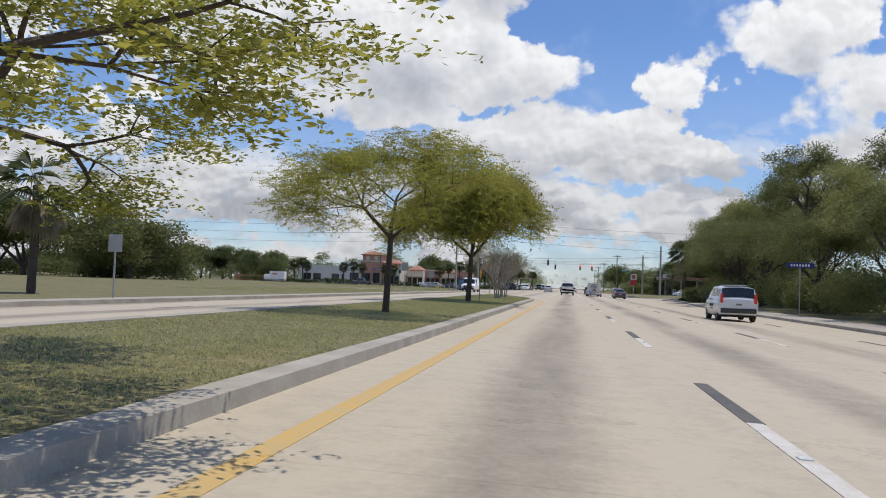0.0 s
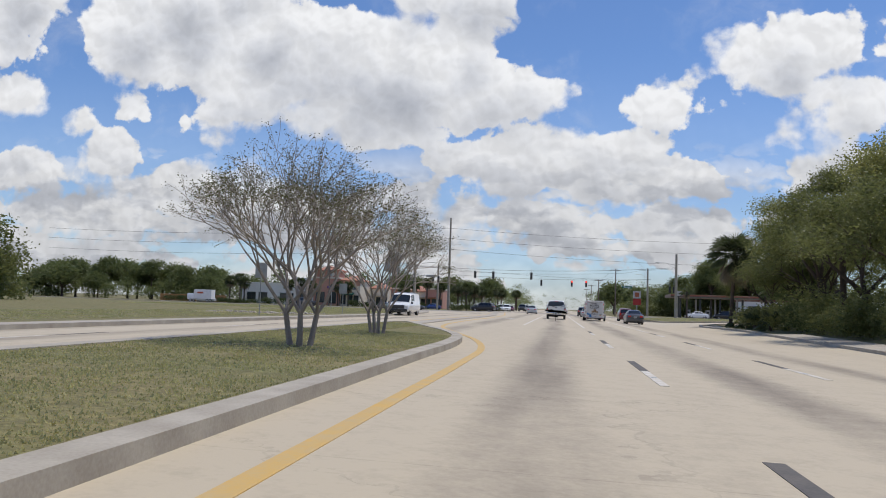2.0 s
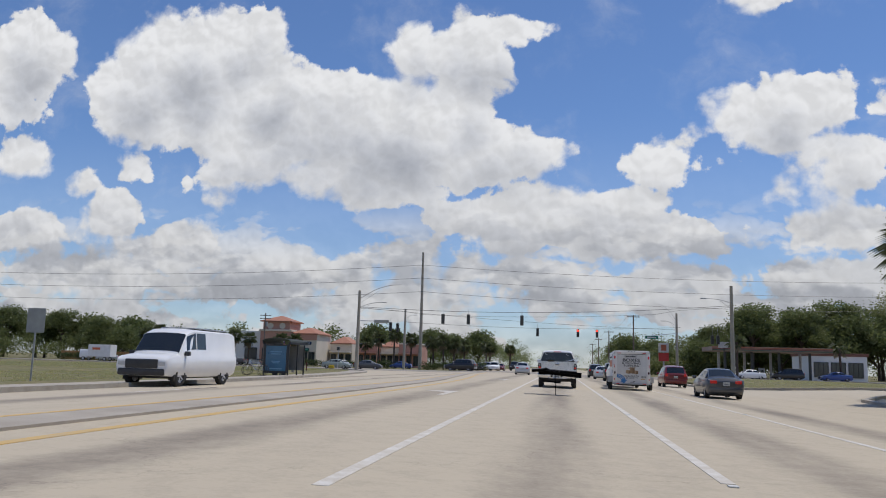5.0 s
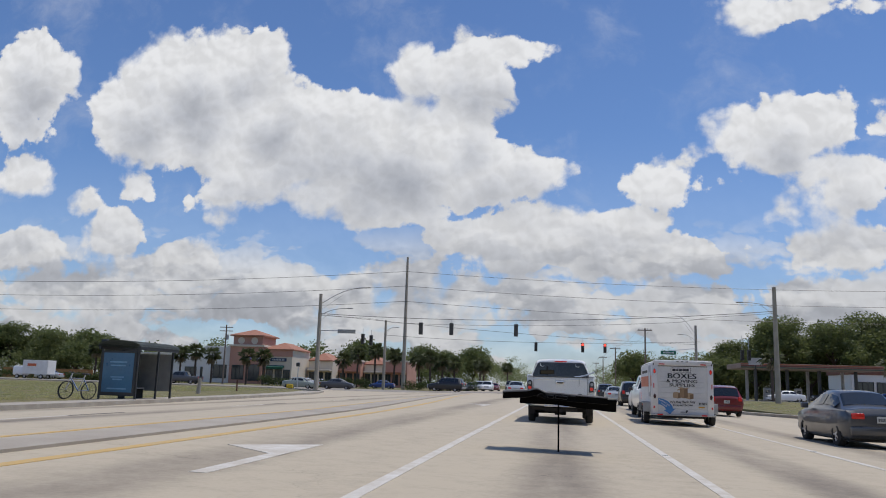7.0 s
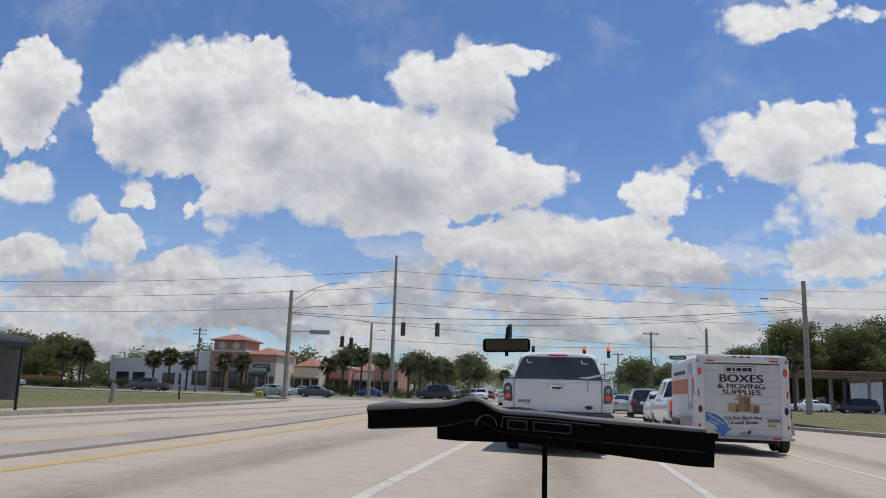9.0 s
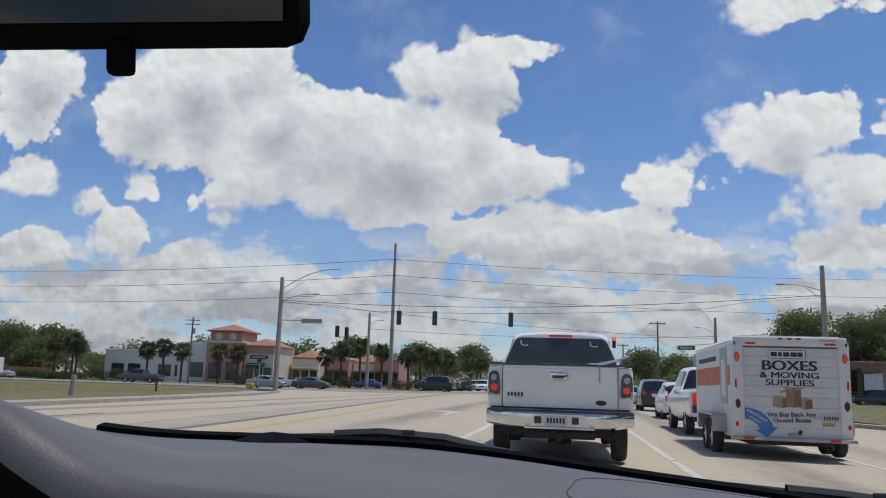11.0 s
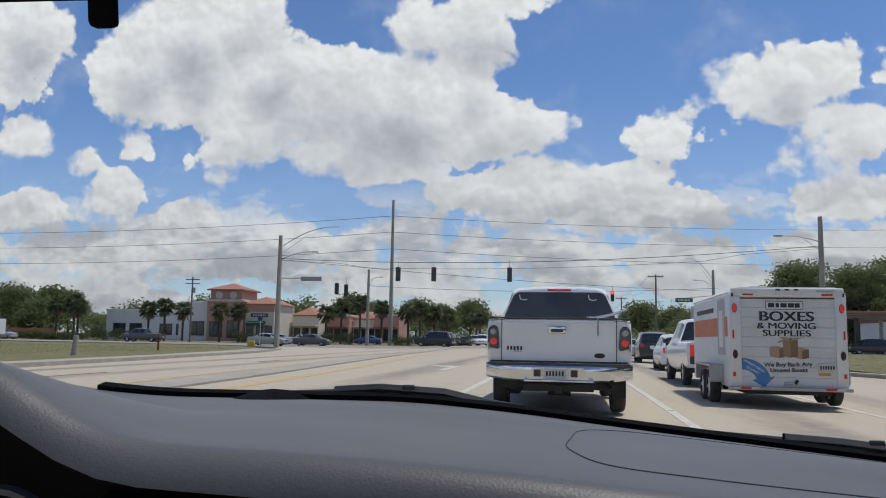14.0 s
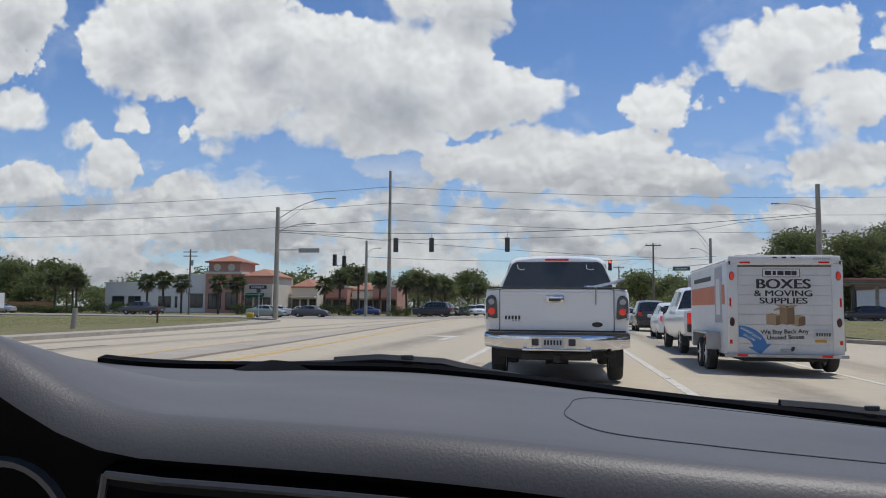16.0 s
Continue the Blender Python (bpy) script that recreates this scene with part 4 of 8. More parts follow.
def tree(name, label, m, seed, trunk=2.2, r=0.16, first=2.0, depth=3, spread=0.9, up=0.0, kids=3, per=60, lspread=0.45, leaf=0.07, bark=None, leaves=None, stems=1, keep=0.72, flat=0.6, droop=0.2, group="", top=None, fit=None, fork=2, spray=None, taper=(0.86, 0.78, 0.72)):
    rng = np.random.default_rng(seed)
    e = empty(name, label, "tree", m, group)
    bm, tips = bmesh.new(), []
    for s in range(stems):
        a = 2 * math.pi * s / max(stems, 1) + rng.uniform(0, 0.8)
        d = Vector((math.cos(a) * 0.16, math.sin(a) * 0.16, 1)).normalized() if stems > 1 else Vector((rng.normal(0, 0.03), rng.normal(0, 0.03), 1)).normalized()
        p = Vector((math.cos(a) * 0.15, math.sin(a) * 0.15, 0)) if stems > 1 else Vector((0, 0, 0))
        tube(bm, p - d * 0.12, p + d * trunk * 0.35, r * 1.35, r * 1.05, 10, False)
        p = p + d * trunk * 0.35
        tube(bm, p, p + d * trunk * 0.65, r * 1.05, r * 0.92, 10, False)
        p = p + d * trunk * 0.65
        a0 = rng.uniform(0, 6.28)
        for k in range(kids if stems == 1 else fork):
            aa = a0 + 2 * math.pi * k / kids + rng.normal(0, 0.25)
            nd = Vector((math.cos(aa) * spread, math.sin(aa) * spread, 1)).normalized()
            limbs(bm, p, nd, first * rng.uniform(0.85, 1.15), r * 0.7, depth - 1, rng, tips, spread * 0.75, up, 7 if stems == 1 else 5, kids if stems == 1 else fork, keep, 4 if spray else 1, taper)
        if stems == 1 and top:
            limbs(bm, p, Vector((0.05, 0.03, 1)).normalized(), top, r * 0.75, depth - 1, rng, tips, spread * 0.7, up, 7, kids, keep, 4 if spray else 1, taper)
    part("trunk", bm, bark or M_BARK, e, "", True)
    if spray:
        me = spray_mesh("crown", tips, spray[0], spray[1], spray[2], leaf, leaves or M_LEAF_MID, rng, droop)
    else:
        me = leaf_mesh("crown", tips, per, lspread, leaf, leaves or M_LEAF_MID, rng, flat, droop)
    o = new("crown", me)
    o.parent = e
    if fit:
        t = np.array(tips)
        w = max(np.ptp(t[:, 0]), np.ptp(t[:, 1])) + lspread
        e.scale = (fit[0] / w, fit[0] / w, fit[1] / (t[:, 2].max() + lspread * flat))
    return e


def palm(name, label, m, seed, h=6.0, fronds=34, fl=1.7, dry=6, group="", r=0.17):
    """A cabbage palm: a slim ringed trunk, a round head of arched fronds with split blades, dry ones hanging below."""
    rng = np.random.default_rng(seed)
    e = empty(name, label, "palm tree", m, group)
    bm = bmesh.new()
    k = 9
    lean = (rng.normal(0, 0.02), rng.normal(0, 0.02))
    for i in range(k):
        z0, z1 = h * i / k - 0.15, h * (i + 1) / k - 0.15
        tube(bm, (lean[0] * z0, lean[1] * z0, z0), (lean[0] * z1, lean[1] * z1, z1), r * (1.12 if i % 2 else 1.0), r * (1.0 if i % 2 else 1.1), 9, False)
    part("trunk", bm, M_BARK, e, "", True)
    top = Vector((lean[0] * h, lean[1] * h, h - 0.15))
    for nm, count, mat, lo, hi in (("frond_head", fronds, M_PALM, -0.55, 1.3), ("dry_fronds", dry, M_DRYPALM, -1.3, -0.7)):
        bm = bmesh.new()
        for f in range(count):
            a, el = rng.uniform(0, 6.28), rng.uniform(lo, hi)
            L = fl * rng.uniform(0.8, 1.15)
            d = Vector((math.cos(a) * math.cos(el), math.sin(a) * math.cos(el), math.sin(el)))
            side = d.cross(Vector((0, 0, 1))).normalized()
            p, stem_end = top.copy(), None
            q = p + d * L * 0.45
            b0 = side * 0.012
            v = [bm.verts.new(x) for x in (p - b0, p + b0, q + b0, q - b0)]
            bm.faces.new(v)
            for j in range(14):
                b = (j - 6.5) / 6.5
                dd = (d + side * b * 0.95 + Vector((0, 0, -0.25 - 0.25 * abs(b)))).normalized()
                l = L * 0.62 * (1 - 0.25 * abs(b))
                w = (dd.cross(d) if abs(b) > 0.1 else side).normalized().cross(dd) * 0.048 + side * 0.012
                m1 = q + dd * l * 0.55
                t = q + dd * l + Vector((0, 0, -0.22 * l))
                va = [bm.verts.new(x) for x in (q, m1 + w, t, m1 - w)]
                bm.faces.new(va)
        part(nm, bm, mat, e)
    return e


def bush(name, label, m, seed, size=(1, 1, 1), count=1400, leaf=0.07, mat=None, cat="bush", group=""):
    rng = np.random.default_rng(seed)
    n = 26
    a = rng.normal(0, 1, (n, 3))
    a /= np.linalg.norm(a, axis=1)[:, None]
    a = a * rng.uniform(0.3, 1.0, (n, 1)) * np.array([0.42, 0.42, 0.36]) * np.array(size)
    a[:, 2] += 0.42 * size[2]
    me = leaf_mesh(name, a, max(1, count // n), min(size) * 0.16, leaf, mat or M_LEAF_DARK, rng, 0.8)
    v = np.empty(len(me.vertices) * 3)
    me.vertices.foreach_get("co", v)
    v[2::3] = np.maximum(v[2::3], -0.02)
    me.vertices.foreach_set("co", v)
    o = new(name, me)
    o.matrix_basis = m
    return tagged(o, label, cat, group)


def thicket(name, label, seed, boxes, leaf, mat, kind="stuff", cat="woodland", spread=0.0):
    """Far woods as one mass of leaf clumps, with an uneven top. boxes: x0, x1, y0, y1, base, top, clumps, leaves each."""
    rng = np.random.default_rng(seed)
    cs, sp = [], []
    for x0, x1, y0, y1, z0, z1, k, per in boxes:
        cx, cy = rng.uniform(x0, x1, k), rng.uniform(y0, y1, k)
        hump = 0.72 + 0.28 * np.sin(cx * 0.35 + 1.7 * np.sin(cx * 0.11) + cy * 0.13) * np.cos(cx * 0.09 + 0.6)
        cz = z0 + (z1 - z0) * hump * rng.uniform(0.0, 1.0, k) ** 0.6
        cs.append(np.repeat(np.stack([cx, cy, cz], 1), per, 0))
    c = np.concatenate(cs)
    me = leaf_mesh(name, c, 1, spread or leaf * 4.0, leaf, mat, rng, 0.6)
    o = new(name, me)
    return tagged(o, label, cat, "", kind)


# ---- poles, signals, signs ----


def cable(pts, r, n=4):
    """One continuous thin cable through pts."""
    bm = bmesh.new()
    rings = []
    for p in pts:
        rings.append([bm.verts.new((p[0], p[1] + r * math.cos(2 * math.pi * i / n), p[2] + r * math.sin(2 * math.pi * i / n))) if abs(pts[-1][0] - pts[0][0]) > abs(pts[-1][1] - pts[0][1]) else bm.verts.new((p[0] + r * math.cos(2 * math.pi * i / n), p[1], p[2] + r * math.sin(2 * math.pi * i / n))) for i in range(n)])
    for a, b in zip(rings, rings[1:]):
        for i in range(n):
            bm.faces.new((a[i], a[(i + 1) % n], b[(i + 1) % n], b[i]))
    return bm



def light_pole(label, x, y, h, arms, r=0.22):
    """A tapered concrete pole. arms: (height on the pole, reach in x, rise, lamp head or not)."""
    e = empty("street_lamp", label, "street lamp", on(x, y), "street lamps")
    part("pole", tubebm((0, 0, -0.3), (0, 0, h), r * 1.25, r * 0.8, 10), M_POLE, e, "weathered square concrete pole", True)
    for z, reach, rise, head in arms:
        bm = bmesh.new()
        s = 1 if reach > 0 else -1
        pipe(bm, spline([(0, 0, z), (reach * 0.45, 0, z + rise * 0.72), (reach * 0.8, 0, z + rise * 0.98), (reach, 0, z + rise)], 4), 0.035, 6)
        pipe(bm, [(0, 0, z - 0.7), (reach * 0.45, 0, z + rise * 0.55)], 0.02, 5)
        a = part("arm", bm, M_ALU, e, "thin aluminium bracket arm")
        if head:
            part("lamp_head", boxbm((reach + s * 0.28, 0, z + rise), (0.65, 0.24, 0.11), 0.04), M_ALU, a, "", True)
    return e


def signal_head(parent, x, y, z, lit=None, face=-1, hanger=0.7):
    e = part("signal_head", boxbm((x, y, z), (0.43, 0.28, 1.30), 0.04), M_SIGNAL, parent, "black three-lamp traffic signal")
    for k, dz in enumerate((0.42, 0, -0.42)):
        on_ = lit == k
        bm = bmesh.new()
        tube(bm, (x, y + face * 0.125, z + dz), (x, y + face * 0.145, z + dz), 0.165, 0.16, 14)
        part("lens", bm, M_RED_LAMP if on_ else M_TRIM, e, "lit red lens" if on_ else "unlit lens")
        bm = bmesh.new()
        for i in range(8):
            a0, a1 = math.pi * i / 8, math.pi * (i + 1) / 8
            vs = [bm.verts.new((x + 0.185 * math.cos(a), y + yy, z + dz + 0.185 * math.sin(a))) for a, yy in ((a0, face * 0.13), (a1, face * 0.13), (a1, face * 0.36), (a0, face * 0.36))]
            bm.faces.new(vs)
        part("visor", bm, M_SIGNAL, e)
    part("hanger", tubebm((x, y, z + 0.64), (x, y, z + 0.55 + hanger), 0.025, 0.025, 6), M_ALU, e)
    return e


def sign(name, label, m, plates, h, post=None, r=0.03):
    """A roadside sign: plates are (z, width, height, material, back turned)."""
    e = empty(name, label, "road sign", m)
    part("post", boxbm((0, 0, h / 2 - 0.15), (r * 2, r * 1.2, h + 0.3), 0.004), post or M_SIGNBACK, e, "galvanised sign post")
    out = []
    for z, w, hh, mat in plates:
        out.append(part("sign_plate", boxbm((0, -0.025, z), (w, 0.006, hh), 0.003), mat, e))
    return e, out


def build_street_furniture():
    light_pole("tall weathered concrete street lamp with two bracket arms at the corner", -26.2, 69, 10.5, [(9.4, 5.6, 1.9, False), (8.2, 3.1, 0.75, True)])
    light_pole("tall concrete street lamp with one bracket arm on the grass corner", 19.9, 63.6, 11.0, [(9.0, -2.9, 0.5, True)])
    light_pole("concrete street lamp beyond the junction", 20.4, 111.5, 11.0, [(9.6, -3.6, 3.0, False), (8.6, -2.1, 1.0, True)])
    light_pole("slim concrete street lamp beside the shops", -28.4, 112, 11.1, [(9.2, 1.6, 0.8, True)])
    # street name board on an arm of the corner pole
    e = empty("street_name_board", "grey-backed street name board on a long mast arm", "street sign", on(-26.2, 69))
    part("arm", tubebm((0, 0, 6.5), (2.9, 0, 6.5), 0.05, 0.04, 8), M_ALU, e)
    part("board", boxbm((3.1, 0, 6.45), (2.0, 0.05, 0.42), 0.02), M_SIGNBACK, e, "grey back of the board")
    # transmission pole with three pairs of wires
    e = empty("utility_pole", "very tall grey utility pole carrying power lines", "utility pole", on(-27.1, 121.8))
    part("pole", tubebm((0, 0, -0.5), (0, 0, 23.2), 0.38, 0.2, 12), M_POLE, e, "", True)
    for z in (20.4, 17.8, 15.1):
        part("insulator", tubebm((0, 0, z), (0.0, -0.6, z + 0.15), 0.07, 0.05, 8), M_SIGNBACK, e)
        for s in (-1, 1):
            pts = [(s * 110 * t, -0.6, z + 0.15 - 16 * t * (1 - t) * 0.35 - 2.0 * t) for t in [i / 14 for i in range(15)]]
            part("power_line", cable(pts, 0.03), M_DARKMETAL, e, "thin sagging power line")
    for x, y, h in ((14.0, 123, 11.6), (12.5, 175, 11.0), (12.5, 230, 11.0), (13, 290, 11.0)):
        e = empty("timber_utility_pole", "wooden utility pole with a crossarm beside the far road", "utility pole", on(x, y), "wooden utility poles")
        part("pole", tubebm((0, 0, -0.4), (0, 0, h), 0.17, 0.12, 8), M_WOOD, e, "", True)
        part("crossarm", boxbm((0, 0, h - 0.35), (2.4, 0.12, 0.14), 0.01), M_WOOD, e)
        for dx in (-1.0, -0.4, 0.4, 1.0):
            part("insulator", tubebm((dx, 0, h - 0.28), (dx, 0, h - 0.02), 0.05, 0.04, 6), M_SIGNBACK, e)
        for dx in (-1.0, 1.0):
            part("power_line", cable([(dx, 56 * t, h - 0.1 - 3.0 * t * (1 - t)) for t in [i / 8 for i in range(9)]], 0.02), M_DARKMETAL, e)
    e = empty("timber_utility_pole", "wooden utility pole with crossarms beside the white building", "utility pole", on(-54, 108), "wooden utility poles")
    part("pole", tubebm((0, 0, -0.4), (0, 0, 9.6), 0.16, 0.11, 8), M_WOOD, e, "", True)
    for z in (9.2, 8.6):
        part("crossarm", boxbm((0, 0, z), (2.2, 0.12, 0.12), 0.01), M_WOOD, e)
    part("transformer", tubebm((0.3, 0, 7.2), (0.3, 0, 8.0), 0.2, 0.2, 10), M_SIGNBACK, e)
    # signals on span wires
    e = empty("signal_span", "row of traffic signals hanging from a span wire over the road", "traffic signals", pose(0, 70, 0))
    pipe_pts = [(-26.2 + 46.1 * t, -1 - 5.4 * t, 8.3 - 3.2 * t * (1 - t) + 0.5 * t) for t in [i / 16 for i in range(17)]]
    part("span_wire", cable(pipe_pts, 0.025), M_DARKMETAL, e)
    part("span_wire", cable([(x, y, z - 0.55 if 2 < i < 14 else z - 0.2) for i, (x, y, z) in enumerate(pipe_pts)], 0.015), M_DARKMETAL, e)
    for x in (-15.1, -11.75, -4.8):
        signal_head(e, x, 0, 6.95, None, 1, 0.75)
    e = empty("signal_span", "far row of traffic signals with two red lights lit", "traffic signals", pose(0, 100, 0))
    w = cable([(-28 + 49 * t, 11 * 1.0, 8.6 - 2.6 * t * (1 - t)) for t in [i / 12 for i in range(13)]], 0.025)
    part("span_wire", w, M_DARKMETAL, e)
    for x, lit in ((-3.6, None), (3.0, 0), (6.1, 0)):
        signal_head(e, x, 0, 6.75, lit, -1, 0.9)
    e = empty("signal_span", "pair of side street traffic signals over the junction", "traffic signals", pose(0, 85, 0))
    for x in (-25.3, -24.2):
        signal_head(e, x, 0, 6.5 if x < -25 else 6.35, None, -1, 0.8)
    for x in (22.3, 23.1):
        signal_head(e, x, 4, 5.75, None, -1, 1.9)
    w = cable([(-26.2 + 46.6 * t, -16.0 + 42.5 * t, 8.2 - 1.6 * t * (1 - t)) for t in [i / 12 for i in range(13)]], 0.02)
    part("span_wire", w, M_DARKMETAL, e)
    green = pbr("green_sign", (0.01, 0.16, 0.10), 0.5, 0, (0.01, 0.13, 0.08), 3, 0.5, 40, 0.0)
    e = empty("street_name_board", "green street name board over the far side of the junction", "street sign", pose(14.8, 100, 0))
    part("board", boxbm((0, 0, 6.35), (2.1, 0.04, 0.5), 0.02), green, e)
    part("arm", tubebm((0, 0.1, 6.6), (5.6, 11.5, 7.6), 0.05, 0.05, 6), M_ALU, e)
    white = pbr("white_lettering", (0.75, 0.75, 0.75), 0.6, 0, (0.7, 0.7, 0.7), 8, 0.5, 60, 0.0)
    bars(e, (0, -0.03, 6.35), 1.5, 0.2, n=9, ink=white, name="board_mark")
    # median signs
    orange = pbr("amber_reflector_plate", (0.80, 0.36, 0.02), 0.45, 0, (0.72, 0.30, 0.02), 6, 0.5, 50, 0.0)
    black = pbr("black_sign_sheet", (0.015, 0.015, 0.016), 0.5, 0, (0.02, 0.02, 0.02), 5, 0.5, 60, 0.0)
    e = empty("one_way_sign", "black and white one way sign above an amber diamond marker", "road sign", on(-4.6, -73.3, 84))
    part("post", boxbm((0, 0, 1.14), (0.07, 0.04, 2.58), 0.006), M_WOOD, e, "brown sign post")
    pl = part("sign_plate", boxbm((0.08, -0.035, 2.24), (0.91, 0.006, 0.34), 0.003), black, e, "black plate with a white arrow")
    bm = bmesh.new()
    vs = [(-0.36, 0.10), (0.16, 0.10), (0.16, 0.16), (0.38, 0.0), (0.16, -0.16), (0.16, -0.10), (-0.36, -0.10)]
    bm.faces.new([bm.verts.new((x + 0.10, -0.0395, 2.24 + z)) for x, z in vs[::-1]])
    part("arrow", bm, white, pl, "white arrow")
    words("one_way_text", "ONE WAY", 0.13, black, pl, Matrix.Translation((0.0, -0.0425, 2.24)) @ UPRIGHT, bold=0.004)
    bm = boxbm((0, 0, 0), (0.44, 0.006, 0.44), 0.003, Matrix.Rotation(math.pi / 4, 3, "Y"))
    bmesh.ops.translate(bm, verts=bm.verts[:], vec=(0, -0.035, 1.62))
    part("diamond_marker", bm, orange, e, "amber diamond plate")
    sign("road_sign", "leaning tall road sign showing its grey back", pose(-7.0, -44.2, lie(-7.0) + 0.10, 0, 13, 6), [(2.50, 0.60, 0.80, M_SIGNBACK)], 2.9)
    sign("road_sign", "grey back of a speed sign on the verge", on(-15.6, -90, 6), [(2.05, 0.5, 0.62, M_SIGNBACK)], 2.3)
    sign("road_sign", "grey back of a road sign on the grass verge", on(-18.2, -28, 4), [(2.9, 0.75, 0.95, M_SIGNBACK)], 3.3)
    sign("road_sign", "grey back of a road sign beside the grass", on(-19.0, -6, 4), [(2.3, 0.7, 0.9, M_SIGNBACK)], 2.7)
    blue = pbr("blue_sign", (0.02, 0.04, 0.28), 0.5, 0, (0.02, 0.035, 0.2), 5, 0.5, 60, 0.0)
    e, pls = sign("street_name_sign", "small blue street name sign beside the woods", on(13.6, -66, -8), [(3.15, 1.5, 0.28, blue)], 3.3)
    bars(e, (0, -0.032, 3.15), 1.1, 0.13, n=7, ink=white, name="board_mark")
    # posts on the verge
    e = empty("bollard", "short pale concrete marker post on the verge", "bollard", pose(-22.2, 32.2, lie(-22.2) + 0.08, 0, 4, 0))
    part("post", tubebm((0, 0, 0), (0, 0, 0.95), 0.14, 0.11, 10), M_WALKWAY, e, "", True)
    e = empty("marker_post", "thin brown utility marker post on the verge", "marker post", pose(-25.5, 46, lie(-25.5) + 0.08))
    part("post", boxbm((0, 0, 0.45), (0.12, 0.05, 0.9), 0.01), pbr("rust_brown", (0.16, 0.05, 0.03), 0.7), e)
    e = empty("beacon_post", "slim post with a black signal box behind the bus shelter", "signal post", on(-33.5, 40))
    part("post", tubebm((0, 0, -0.2), (0, 0, 2.95), 0.055, 0.05, 8), M_ALU, e, "", True)
    part("signal_box", boxbm((0.05, -0.05, 3.30), (0.46, 0.30, 0.74), 0.05), M_SIGNAL, e, "black signal box", True)
    yel = pbr("yellow_plastic", (0.75, 0.5, 0.03), 0.5)
    e = empty("pedestrian_signal", "pedestrian signal post with a yellow base at the corner", "signal post", on(-31, 77))
    part("post", tubebm((0, 0, -0.1), (0, 0, 3.2), 0.06, 0.05, 8), M_ALU, e)
    part("signal_box", boxbm((0, -0.1, 4.0 - 1.1), (0.4, 0.3, 0.45), 0.03), M_SIGNAL, e)
    part("base_cover", boxbm((-0.9, 0, 0.3), (0.8, 0.4, 0.6), 0.12), yel, e, "yellow base cover", True)


